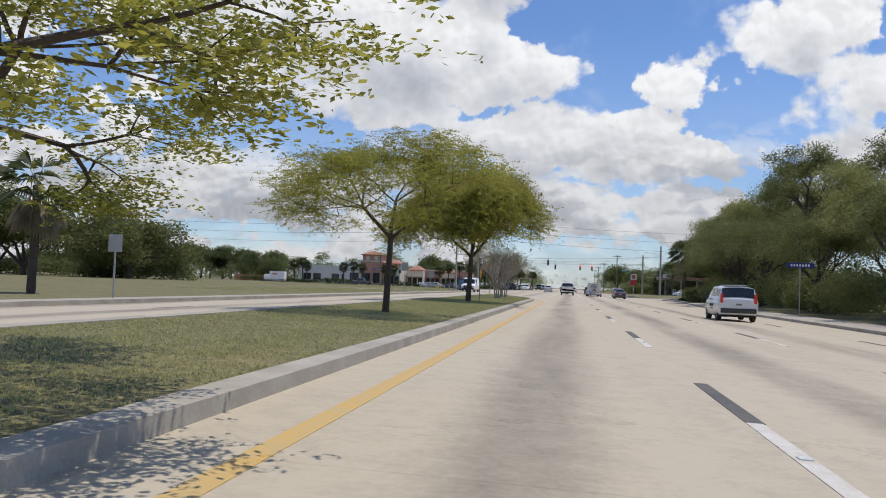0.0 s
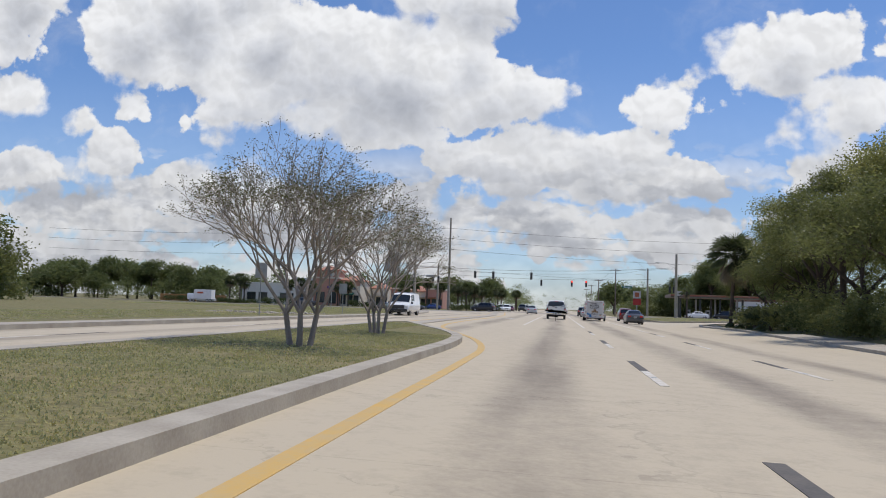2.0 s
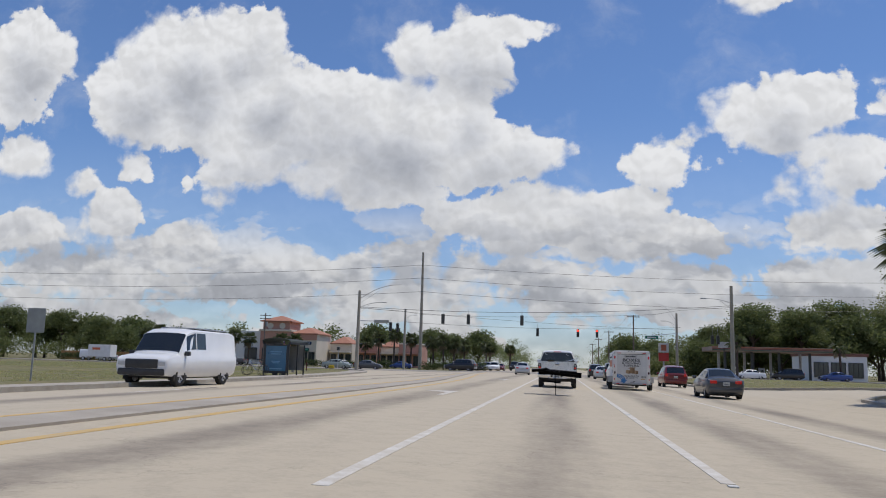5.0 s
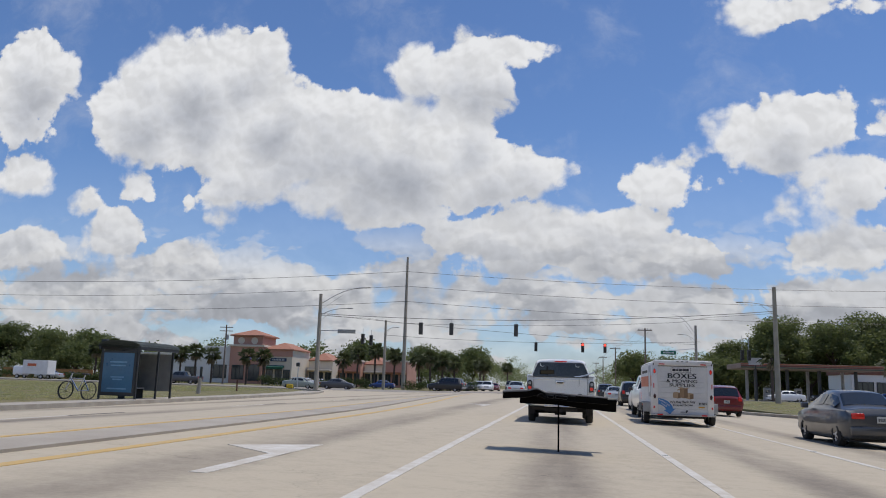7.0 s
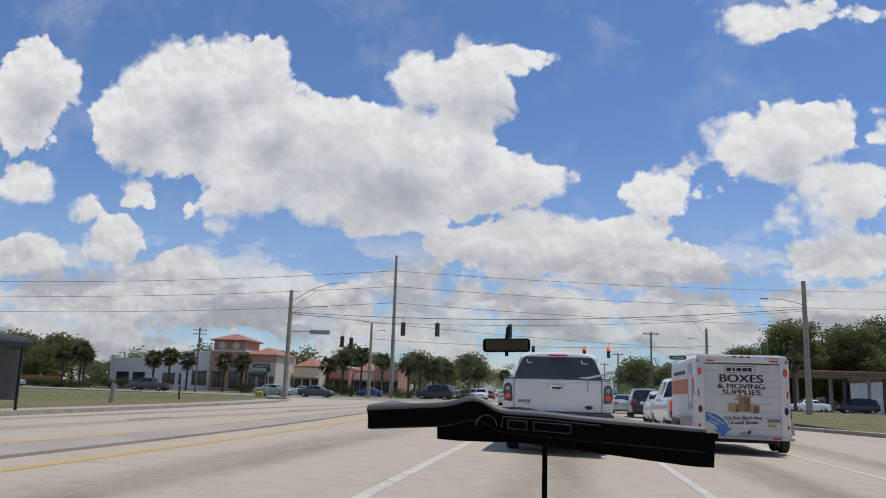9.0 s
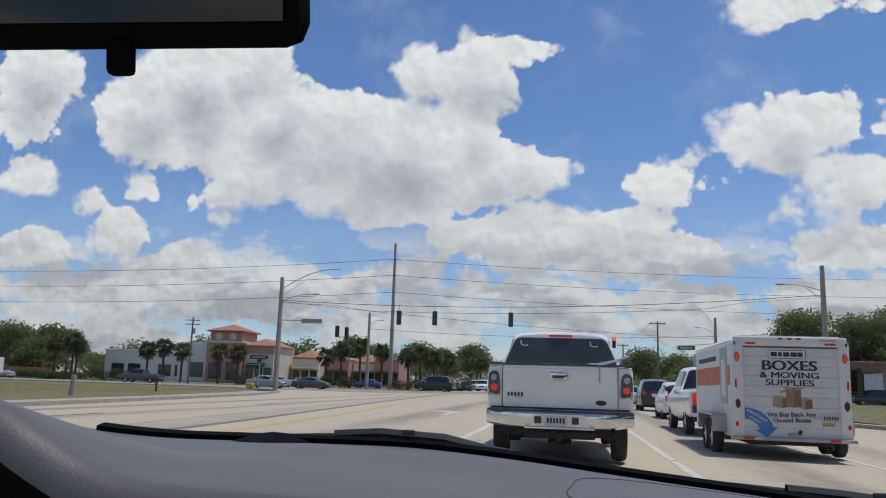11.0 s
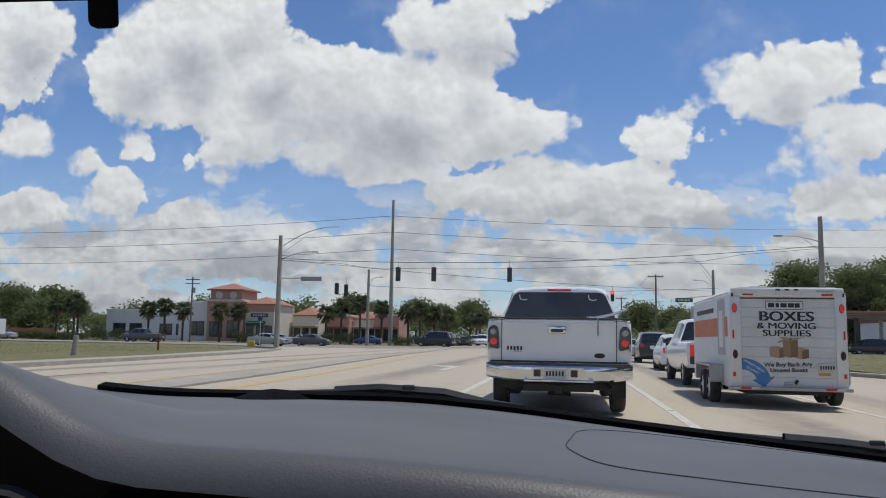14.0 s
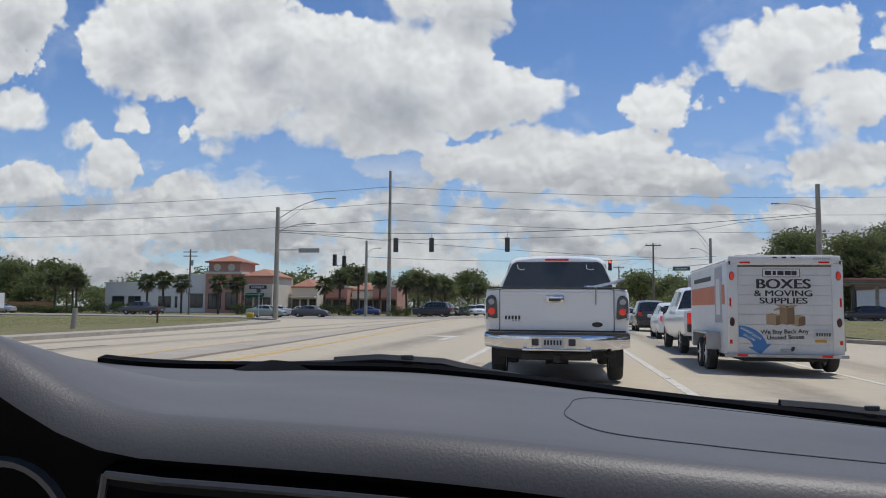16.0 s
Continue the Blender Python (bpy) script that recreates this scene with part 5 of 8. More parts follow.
def build_bus_shelter():
    e = empty("bus_shelter", "dark metal bus shelter with a blue poster panel on the footpath", "bus shelter", pose(-17.2, 15.9, lie(-17.3) + 0.12, 0, 0, -4) @ Matrix.Diagonal((0.84, 0.52, 0.90, 1)))
    bm = bmesh.new()
    n = 8
    arcs = [[bm.verts.new((1.15 * math.cos(math.pi * i / n), yy, 2.28 + 0.28 * math.sin(math.pi * i / n))) for i in range(n + 1)] for yy in (-2.7, 2.9)]
    for i in range(n):
        bm.faces.new((arcs[0][i], arcs[0][i + 1], arcs[1][i + 1], arcs[1][i]))
    bmesh.ops.solidify(bm, geom=bm.faces[:], thickness=0.05)
    part("roof", bm, pbr("grey_green_roof", (0.13, 0.15, 0.13), 0.5, 0.2, (0.09, 0.1, 0.09)), e, "curved grey-green roof")
    part("roof_beam", boxbm((1.05, 0.1, 2.22), (0.12, 5.4, 0.16), 0.02), M_DARKMETAL, e)
    part("roof_beam", boxbm((-1.05, 0.1, 2.22), (0.12, 5.4, 0.16), 0.02), M_DARKMETAL, e)
    for x in (-0.95, 0.95):
        for y in (-2.4, 0.3, 2.4):
            part("post", boxbm((x, y, 1.08), (0.1, 0.1, 2.2), 0.01), M_DARKMETAL, e)
    poster = pbr("blue_poster", (0.03, 0.13, 0.24), 0.3, 0, (0.05, 0.18, 0.30), 1.5, 0.6, 10, 0.0, coat=0.5)
    fr = part("poster_case", boxbm((0.0, -2.45, 1.12), (1.85, 0.14, 1.95), 0.02), M_DARKMETAL, e, "dark poster case")
    pp = part("poster", boxbm((0.0, -2.525, 1.15), (1.6, 0.012, 1.7), 0.0), poster, fr, "blue advertising poster")
    ink = pbr("pale_blue_ink", (0.2, 0.42, 0.6), 0.5)
    for w, z in ((0.9, 1.6), (0.8, 1.45), (0.7, 0.95), (0.5, 0.85), (1.0, 0.45)):
        part("poster_line", boxbm((0, -2.534, z), (w, 0.006, 0.06)), ink, fr)
    gl = pbr("smoked_panel", (0.05, 0.055, 0.06), 0.15, 0, (0.06, 0.06, 0.06), 2, 0.5, 10, 0.0)
    part("back_panel", boxbm((-0.97, 1.35, 1.2), (0.03, 2.0, 1.7), 0.0), gl, e, "smoked back panel")
    part("back_panel", boxbm((-0.97, -1.05, 1.2), (0.03, 2.5, 1.7), 0.0), gl, e)
    part("end_panel", boxbm((0.0, 2.42, 1.2), (1.8, 0.03, 1.7), 0.0), pbr("pale_panel", (0.35, 0.35, 0.33), 0.3), e, "pale end panel")
    b = part("bench_seat", boxbm((-0.5, 0.6, 0.47), (0.42, 2.6, 0.05), 0.01), M_ALU, e)
    for y in (-0.6, 1.8):
        part("bench_leg", boxbm((-0.5, y, 0.22), (0.36, 0.06, 0.46), 0.01), M_DARKMETAL, e)
    # bicycles leaning beside the shelter
    for k in range(2):
        c = empty("bicycle", "pale parked bicycle leaning beside the shelter", "bicycle", pose(-18.2 + 0.3 * k, 13.4 - 0.5 * k, lie(-18) + 0.12, 0, 8, 82), "bicycles at the shelter")
        for y in (-0.52, 0.52):
            bm = bmesh.new()
            pipe(bm, [(0, y + 0.33 * math.cos(a), 0.34 + 0.33 * math.sin(a)) for a in [2 * math.pi * i / 18 for i in range(19)]], 0.018, 5)
            for i in range(6):
                a = math.pi * i / 6
                pipe(bm, [(0, y + 0.33 * math.cos(a), 0.34 + 0.33 * math.sin(a)), (0, y - 0.33 * math.cos(a), 0.34 - 0.33 * math.sin(a))], 0.003, 3)
            part("bicycle_wheel", bm, M_TYRE, c)
        bm = bmesh.new()
        pipe(bm, [(0, -0.52, 0.34), (0, -0.05, 0.32), (0, 0.38, 0.78), (0, -0.2, 0.78), (0, -0.05, 0.32)], 0.018, 6)
        pipe(bm, [(0, -0.52, 0.34), (0, -0.2, 0.78), (0, -0.24, 0.92)], 0.014, 6)
        pipe(bm, [(0, 0.52, 0.34), (0, 0.36, 0.98)], 0.016, 6)
        part("bicycle_frame", bm, M_CHROME if k else P_WHITE, c)
        part("saddle", boxbm((0, -0.25, 0.95), (0.13, 0.26, 0.06), 0.02), M_TRIM, c)
        bm = bmesh.new()
        pipe(bm, [(-0.28, 0.28, 1.0), (-0.1, 0.36, 1.0), (0.1, 0.36, 1.0), (0.28, 0.28, 1.0)], 0.014, 6)
        part("handlebar", bm, M_DARKMETAL, c)


build_street_furniture()
build_bus_shelter()

# ---- buildings ----
M_STUCCO_W = pbr("white_stucco", (0.80, 0.79, 0.77), 0.85, 0, (0.70, 0.69, 0.66), 0.4, 0.7, 20, 0.02)
M_STUCCO_R = pbr("salmon_stucco", (0.52, 0.29, 0.22), 0.85, 0, (0.44, 0.23, 0.175), 0.4, 0.7, 20, 0.02)
M_STUCCO_C = pbr("cream_stucco", (0.70, 0.62, 0.51), 0.85, 0, (0.62, 0.54, 0.44), 0.4, 0.7, 20, 0.02)
M_TILE = pbr("terracotta_tiles", (0.42, 0.20, 0.13), 0.8, 0, (0.32, 0.14, 0.09), 1.5, 0.8, 20, 0.1)
M_SHOPGLASS = pbr("dark_shop_glass", (0.02, 0.03, 0.035), 0.08, 0, (0.03, 0.04, 0.045), 1, 0.5, 10, 0.0, 0.7)
M_AWNING = pbr("green_awning", (0.01, 0.10, 0.07), 0.7)


def hip_roof(x0, x1, y0, y1, z, rise, over=0.6):
    """A hipped roof with eaves, ribbed by tile courses."""
    bm = bmesh.new()
    x0, x1, y0, y1 = x0 - over, x1 + over, y0 - over, y1 + over
    w = min(x1 - x0, y1 - y0) / 2
    a = [bm.verts.new(p) for p in ((x0, y0, z), (x1, y0, z), (x1, y1, z), (x0, y1, z))]
    lo = [bm.verts.new((v.co.x, v.co.y, z - 0.25)) for v in a]
    if x1 - x0 > y1 - y0:
        r = [bm.verts.new((x0 + w, (y0 + y1) / 2, z + rise)), bm.verts.new((x1 - w + 0.01, (y0 + y1) / 2, z + rise))]
        fs = [(a[0], a[1], r[1], r[0]), (a[1], a[2], r[1]), (a[2], a[3], r[0], r[1]), (a[3], a[0], r[0])]
    else:
        r = [bm.verts.new(((x0 + x1) / 2, y0 + w, z + rise)), bm.verts.new(((x0 + x1) / 2, y1 - w + 0.01, z + rise))]
        fs = [(a[0], a[1], r[0]), (a[1], a[2], r[1], r[0]), (a[2], a[3], r[1]), (a[3], a[0], r[0], r[1])]
    for f in fs:
        bm.faces.new(f)
    for i in range(4):
        bm.faces.new((lo[i], lo[(i + 1) % 4], a[(i + 1) % 4], a[i]))
    bm.faces.new(lo[::-1])
    return bm


def facade_window(parent, x, y, z, w, h, mat=None, mull=1):
    p = part("window", boxbm((x, y - 0.04, z), (w, 0.08, h), 0.0), mat or M_SHOPGLASS, parent, "dark shop window")
    bm = bmesh.new()
    for k in (-1, 1):
        box(bm, (x + k * w / 2, y - 0.07, z), (0.09, 0.14, h + 0.1))
        box(bm, (x, y - 0.07, z + k * h / 2), (w + 0.1, 0.14, 0.09))
    for k in range(mull):
        box(bm, (x - w / 2 + w * (k + 1) / (mull + 1), y - 0.07, z), (0.06, 0.12, h))
    part("window_frame", bm, M_TRIM, p)


def build_shops():
    G = -0.05
    e = empty("shop_building", "long low white stucco building with dark windows", "building", pose(0, 0, G))
    part("wall", boxbm((-82.0, 157, 2.95), (22.4, 14, 5.9), 0.03), M_STUCCO_W, e)
    part("wall", boxbm((-74.0, 155.8, 3.9), (6.2, 12.2, 7.8), 0.03), M_STUCCO_W, e)
    part("roof", boxbm((-82.0, 157, 6.0), (22.8, 14.4, 0.25), 0.03), M_STUCCO_W, e, "white parapet")
    for x in (-90.2, -86.6, -80.0, -76.4):
        facade_window(e, x, 150, 2.1, 2.6, 2.2)
    facade_window(e, -73.2, 149.7, 2.4, 3.0, 2.8)
    e = empty("corner_tower", "salmon stucco shop tower with a terracotta hipped roof", "building", pose(0, 0, G))
    part("wall", boxbm((-66.9, 153, 4.0), (7.4, 9, 8.0), 0.03), M_STUCCO_R, e)
    part("cornice", boxbm((-66.9, 153, 8.0), (8.0, 9.6, 0.45), 0.06), M_STUCCO_C, e, "cream moulded cornice")
    part("upper_wall", boxbm((-66.9, 153, 9.2), (6.6, 8, 2.2), 0.03), M_STUCCO_R, e)
    for x in (-68.4, -65.4):
        bm = bmesh.new()
        tube(bm, (x, 148.99, 9.1), (x, 148.93, 9.1), 0.75, 0.75, 16)
        part("roundel", bm, M_STUCCO_C, e, "pale round wall panel")
    part("roof", hip_roof(-70.2, -63.6, 149, 157, 10.3, 1.4), M_TILE, e, "terracotta tiled hipped roof")
    facade_window(e, -68.6, 148.5, 2.3, 2.6, 3.0, None, 2)
    facade_window(e, -65.0, 148.5, 2.3, 2.4, 3.4, None, 1)
    part("sign_band", boxbm((-65.0, 148.4, 5.3), (3.0, 0.12, 0.7), 0.02), pbr("purple_sign", (0.12, 0.02, 0.25), 0.4), e, "purple shop sign")
    bars(e, (-65.0, 148.32, 5.3), 2.4, 0.34, n=7, ink=M_PLATE, name="shop_sign_mark")
    e = empty("shop_building", "cream and salmon shop with green awnings beside the tower", "building", pose(0, 0, G))
    part("wall", boxbm((-60.1, 156, 3.7), (6.0, 12, 7.4), 0.03), M_STUCCO_C, e)
    part("roof", hip_roof(-63.1, -57.1, 150, 161, 7.5, 1.5, 0.4), M_TILE, e, "terracotta tiled hipped roof")
    part("upper_wall", boxbm((-60.1, 149.95, 6.6), (6.1, 0.2, 1.4), 0.03), M_STUCCO_R, e, "salmon band")
    for x in (-62.0, -60.0, -58.2):
        facade_window(e, x, 150, 1.8, 1.4, 2.6)
    part("awning", boxbm((-60.6, 149.3, 3.6), (3.6, 1.3, 0.5), 0.05, Matrix.Rotation(0.3, 3, "X")), M_AWNING, e, "green awning", False)
    part("sign_band", boxbm((-60.1, 149.85, 5.2), (3.6, 0.12, 0.7), 0.02), pbr("dark_blue_sign", (0.02, 0.04, 0.1), 0.4), e, "dark shop sign")
    bars(e, (-60.1, 149.77, 5.2), 2.8, 0.34, n=8, ink=M_PLATE, name="shop_sign_mark")
    # the strip of shops running back along the far street
    for k, (x0, x1, y, h, mat, roof) in enumerate(((-56.6, -51.0, 160, 5.4, M_STUCCO_C, True), (-50.8, -45.8, 165, 5.6, M_STUCCO_R, False), (-45.6, -40.6, 168, 5.0, M_STUCCO_C, True), (-40.4, -35, 166, 5.8, M_STUCCO_R, False))):
        e = empty("shop_building", "low %s shop in a terracotta-roofed strip mall" % ("cream" if mat is M_STUCCO_C else "salmon"), "building", pose(0, 0, G), "strip mall shops")
        part("wall", boxbm(((x0 + x1) / 2, y + 6, h / 2), (x1 - x0, 12, h), 0.03), mat, e)
        if roof:
            part("roof", hip_roof(x0 + 0.3, x1 - 0.3, y, y + 10, h + 0.25, 1.7, 0.3), M_TILE, e, "terracotta tiled roof")
        else:
            part("parapet", boxbm(((x0 + x1) / 2, y + 6, h + 0.2), (x1 - x0 + 0.3, 12.3, 0.4), 0.04), M_STUCCO_C, e)
        for i in range(3):
            facade_window(e, x0 + (x1 - x0) * (i + 0.5) / 3, y, 1.7, (x1 - x0) / 3 * 0.7, 2.4)
        part("canopy", boxbm(((x0 + x1) / 2, y - 0.8, 3.4), (x1 - x0 - 0.3, 1.7, 0.3), 0.05), M_TILE if k % 2 else M_STUCCO_C, e, "shopfront canopy")


def build_gas_station():
    G = 0.12
    e = empty("petrol_station_canopy", "flat petrol station canopy with orange and green stripes", "canopy", pose(0, 0, G))
    cream = pbr("canopy_white", (0.55, 0.53, 0.5), 0.5)
    part("roof", boxbm((32.0, 99, 4.55), (17.5, 9, 0.66), 0.04), pbr("brown_canopy_fascia", (0.30, 0.21, 0.16), 0.6), e, "flat canopy roof")
    for z, col, nm in ((4.76, (0.42, 0.12, 0.05), "orange"), (4.56, (0.22, 0.06, 0.05), "red"), (4.36, (0.07, 0.13, 0.09), "green")):
        part("stripe", boxbm((32.0, 94.47, z), (17.5, 0.05, 0.12), 0.0), pbr(nm + "_stripe", col, 0.5), e, nm + " fascia stripe")
    for x in (25.5, 29.5, 33.5, 38):
        for y in (96.5, 101.5):
            part("column", boxbm((x, y, 2.05), (0.35, 0.35, 4.2), 0.02), cream if y > 100 else M_DARKMETAL, e)
    e = empty("petrol_station_shop", "white petrol station shop with dark windows", "building", pose(0, 0, G))
    part("wall", boxbm((45.5, 112, 2.1), (9, 10, 4.2), 0.03), M_STUCCO_W, e)
    part("parapet", boxbm((45.5, 112, 4.3), (9.4, 10.4, 0.5), 0.04), pbr("brown_fascia", (0.20, 0.08, 0.05), 0.6), e, "brown fascia")
    for x in (42.8, 45.5, 48.2):
        facade_window(e, x, 107, 1.8, 2.2, 2.4, None, 2)
    for x in (27.5, 31.5, 35.8):
        p = empty("fuel_pump", "fuel pump under the canopy", "fuel pump", pose(x, 99, G), "fuel pumps")
        part("cabinet", boxbm((0, 0, 0.9), (0.9, 0.5, 1.8), 0.05), cream, p)
        part("screen", boxbm((0, -0.26, 1.3), (0.5, 0.02, 0.4), 0.0), M_SHOPGLASS, p)
        part("plinth", boxbm((0, 0, 0.08), (2.0, 0.9, 0.16), 0.03), M_KERB, p)
    e = empty("pylon_sign", "petrol station price sign with a red and white panel", "sign", pose(17.8, 109, 0.05))
    part("post", boxbm((0, 0, 2.0), (0.25, 0.2, 4.2), 0.02), M_SIGNBACK, e)
    part("panel", boxbm((0, -0.05, 4.9), (1.7, 0.3, 1.6), 0.03), cream, e, "white logo panel")
    part("logo_shape", boxbm((0, -0.22, 4.9), (0.9, 0.04, 1.0), 0.0), pbr("orange_stripe", (0.55, 0.12, 0.03)), e)
    red = pbr("red_panel", (0.45, 0.02, 0.02), 0.4)
    part("price_panel", boxbm((0, -0.05, 3.3), (1.7, 0.3, 1.4), 0.03), red, e, "red price panel")
    e = empty("sign_box", "white sign box on a post near the canopy", "sign", pose(24.5, 92, G))
    part("post", boxbm((0, 0, 2.3), (0.15, 0.15, 4.6), 0.01), M_DARKMETAL, e)
    part("panel", boxbm((0, 0, 5.0), (1.6, 0.25, 0.9), 0.02), cream, e)


build_shops()
build_gas_station()
M_FENCE = pbr("orange_timber_fence", (0.42, 0.22, 0.09), 0.85, 0, (0.30, 0.15, 0.06), 1.0, 0.8, 20, 0.05)
e = empty("wooden_fence", "orange-brown timber fence at the back of the verge", "fence", pose(-96, 124, -0.05))
for i in range(30):
    part("board", boxbm((-9 + 0.62 * i, 0, 0.9), (0.58, 0.05, 1.8), 0.006), M_FENCE, e)
part("rail", boxbm((0, 0.06, 0.5), (18.5, 0.06, 0.12), 0.005), M_FENCE, e)
part("rail", boxbm((0, 0.06, 1.4), (18.5, 0.06, 0.12), 0.005), M_FENCE, e)
# pale broken concrete rubble and bare sand on the verge
structure("bare_patch", slab(bmesh.new(), spline([(-26.5, -19.5), (-22, -19.8), (-18, -18.6), (-17.2, -16.6), (-20, -14.8), (-24, -15.0), (-26.6, -16.2), (-27.2, -18), (-26.5, -19.5)], 4)[:-1], 0.05, 0.106), M_SAND, "bare pale sandy patch in the grass", "bare soil")
rng = np.random.default_rng(5)
bm = bmesh.new()
for i in range(150):
    x, y = rng.uniform(-26.2, -17.8), rng.uniform(-19.0, -15.4)
    r = rng.uniform(0.05, 0.16)
    m = Matrix.Translation((x, y, lie(x) + 0.10 + r * 0.25)) @ Euler(rng.uniform(0, 6.28, 3)).to_matrix().to_4x4() @ Matrix.Diagonal((r, r * rng.uniform(0.6, 1.0), r * rng.uniform(0.4, 0.7), 1))
    bmesh.ops.create_icosphere(bm, subdivisions=1, radius=1.0, matrix=m)
tagged(link("rubble", bm, M_KERB), "pale broken concrete rubble on the sandy patch", "rubble", "", "stuff")

# ---- planting ----
M_HEDGE = leaf_mat("clipped_hedge_leaves", (0.045, 0.07, 0.018), (0.08, 0.10, 0.03))


def build_trees():
    kw = dict(trunk=2.6, r=0.12, first=1.45, depth=5, spread=1.15, up=0.10, kids=3, per=90, lspread=0.26, leaf=0.027, leaves=M_LEAF_BRIGHT, flat=0.42, droop=0.25, taper=(0.90, 0.84, 0.76), group="median shade trees", top=1.8, keep=0.66)
    tree("shade_tree", "spreading median tree with fresh olive-green leaves", on(-5.2, -110.4, 30), 3, **{**kw, "trunk": 2.0, "spread": 1.4, "up": 0.02, "fit": (7.6, 5.4), "spray": (5, 14, 0.42), "leaf": 0.025})
    tree("shade_tree", "open flat-topped median tree with thin yellowish leaves", on(-4.9, -94.0, 80), 8, **{**kw, "r": 0.068, "first": 1.5, "spread": 1.2, "top": 1.2, "fit": (7.6, 5.2), "spray": (5, 25, 0.50), "leaf": 0.0225})
    tree("shade_tree", "dense umbrella-shaped median tree with olive-green leaves", on(-4.95, -75.4, 10), 21, **{**kw, "r": 0.092, "trunk": 1.75, "first": 0.85, "spread": 1.05, "up": 0.26, "keep": 0.84, "top": 0.9, "fit": (7.9, 7.0), "spray": (12, 38, 0.78), "leaf": 0.028, "droop": 0.20})
    bk = dict(trunk=0.7, r=0.045, first=0.85, depth=5, spread=0.58, up=0.16, per=7, lspread=0.055, leaf=0.017, taper=(0.93, 0.88, 0.78), bark=M_PALEBARK, leaves=M_LEAF_DRY, stems=4, keep=0.80, group="nearly bare median trees", fork=3)
    tree("crape_myrtle", "nearly bare many-stemmed small tree on the median", on(-4.75, -60.4), 5, fit=(5.1, 4.4), **bk)
    tree("crape_myrtle", "nearly bare many-stemmed small tree near the median's end", on(-4.9, -53.2), 9, fit=(4.8, 4.0), **bk)
    # woods beside the footpath
    proto = []
    for s, kws in ((31, dict(trunk=3.5, r=0.2, first=2.2, depth=4, spread=0.75, up=0.2, per=170, lspread=0.55, leaf=0.064, leaves=M_LEAF_MID)),
                   (32, dict(trunk=2.2, r=0.22, first=2.4, depth=4, spread=0.9, up=0.15, per=190, lspread=0.6, leaf=0.066, leaves=M_LEAF_DARK)),
                   (33, dict(trunk=6.5, r=0.2, first=1.6, depth=4, spread=1.0, up=0.1, per=90, lspread=0.33, leaf=0.06, leaves=M_LEAF_DARK))):
        proto.append(tree("roadside_tree", "dense green roadside tree in the wood", pose(60 + s, -150, -0.1), s, kids=3, top=1.8, keep=0.76, group="roadside wood", **kws))
    rr = random.Random(4)
    rows = [(20.2, 9.8, 1, 0.85), (23.6, 11, 1, 1.0), (22.6, 5, 0, 1.0), (26, 9, 2, 1.1), (21.4, -2, 1, 1.05), (19.0, -9, 0, 1.1), (19.4, -13, 2, 1.18), (19.0, -18, 1, 1.08), (19.5, -25, 0, 1.2), (17.5, -32, 1, 1.05), (20, -38, 2, 1.05), (18, -45, 2, 1.18), (17, -52, 1, 0.95), (21, -57, 2, 1.15), (18, -64, 0, 1.0), (17.5, -73, 1, 1.0), (20, -80, 2, 1.1), (18, -88, 0, 1.0), (24, -14, 1, 1.15), (24, -30, 0, 1.15), (25, -46, 1, 1.1), (25, -62, 0, 1.1), (26, -80, 1, 1.1)]
    for x, y, k, s in rows:
        x += 1.6
        c = copy_thing(proto[k], pose(x, y, lie(x) - 0.05, 0, 0, rr.uniform(0, 360)) @ Matrix.Diagonal((s, s, s * rr.uniform(0.92, 1.08), 1)))
        if k == 2:
            c["label"] = "tall open-crowned pine standing above the wood"
    for o in proto:
        for ch in list(o.children_recursive):
            bpy.data.objects.remove(ch)
        bpy.data.objects.remove(o)
    palm("cabbage_palm", "bushy cabbage palm at the edge of the wood", on(16.9, 6.1), 3, 7.1, 170, 2.6, 110)
    palm("cabbage_palm", "ragged palm with hanging dry fronds on the verge", on(-22.1, -85.5), 7, 4.8, 26, 2.0, 26)
    for k in range(22):
        x, y = 17.2 + rr.uniform(0, 2.4), -96 + 4.6 * k
        sz = rr.uniform(1.6, 3.6)
        bush("roadside_bush", "dense green undergrowth at the edge of the wood", on(x, y, rr.uniform(0, 360)), 100 + k, (3.6, 4.6, sz * 1.3), 3600, 0.085, M_LEAF_MID if k % 3 else M_LEAF_DARK, "bush", "undergrowth")
    for k in range(8):
        palm("young_palm", "low stemless palm in the undergrowth", on(16.2 + rr.uniform(0, 2.5), -9 + 1.9 * k, 0), 60 + k, 0.5, 16, 1.4, 3, "low palms", 0.12)
    thicket("roadside_undergrowth", "dense dark undergrowth inside the roadside wood", 15, [(20.5, 27, -104, 8, -0.2, 4.6, 620, 70)], 0.13, M_LEAF_DARK, "stuff", "undergrowth", 0.7)
    # oaks and woods beyond the verge
    oak = dict(trunk=1.1, r=0.35, first=3.2, depth=4, spread=1.0, up=0.1, kids=3, per=110, lspread=1.0, leaf=0.17, leaves=M_LEAF_DARK, top=2.6, keep=0.78, group="oaks beyond the verge")
    for x, y, s, sc in ((-71, 4, 41, 1.2), (-84, -4, 42, 1.3), (-97, 6, 43, 1.25), (-77, 12, 45, 1.0)):
        o = tree("oak_tree", "broad dark green oak beyond the verge", on(x, y), s, **oak)
        o.scale = (sc, sc, sc)
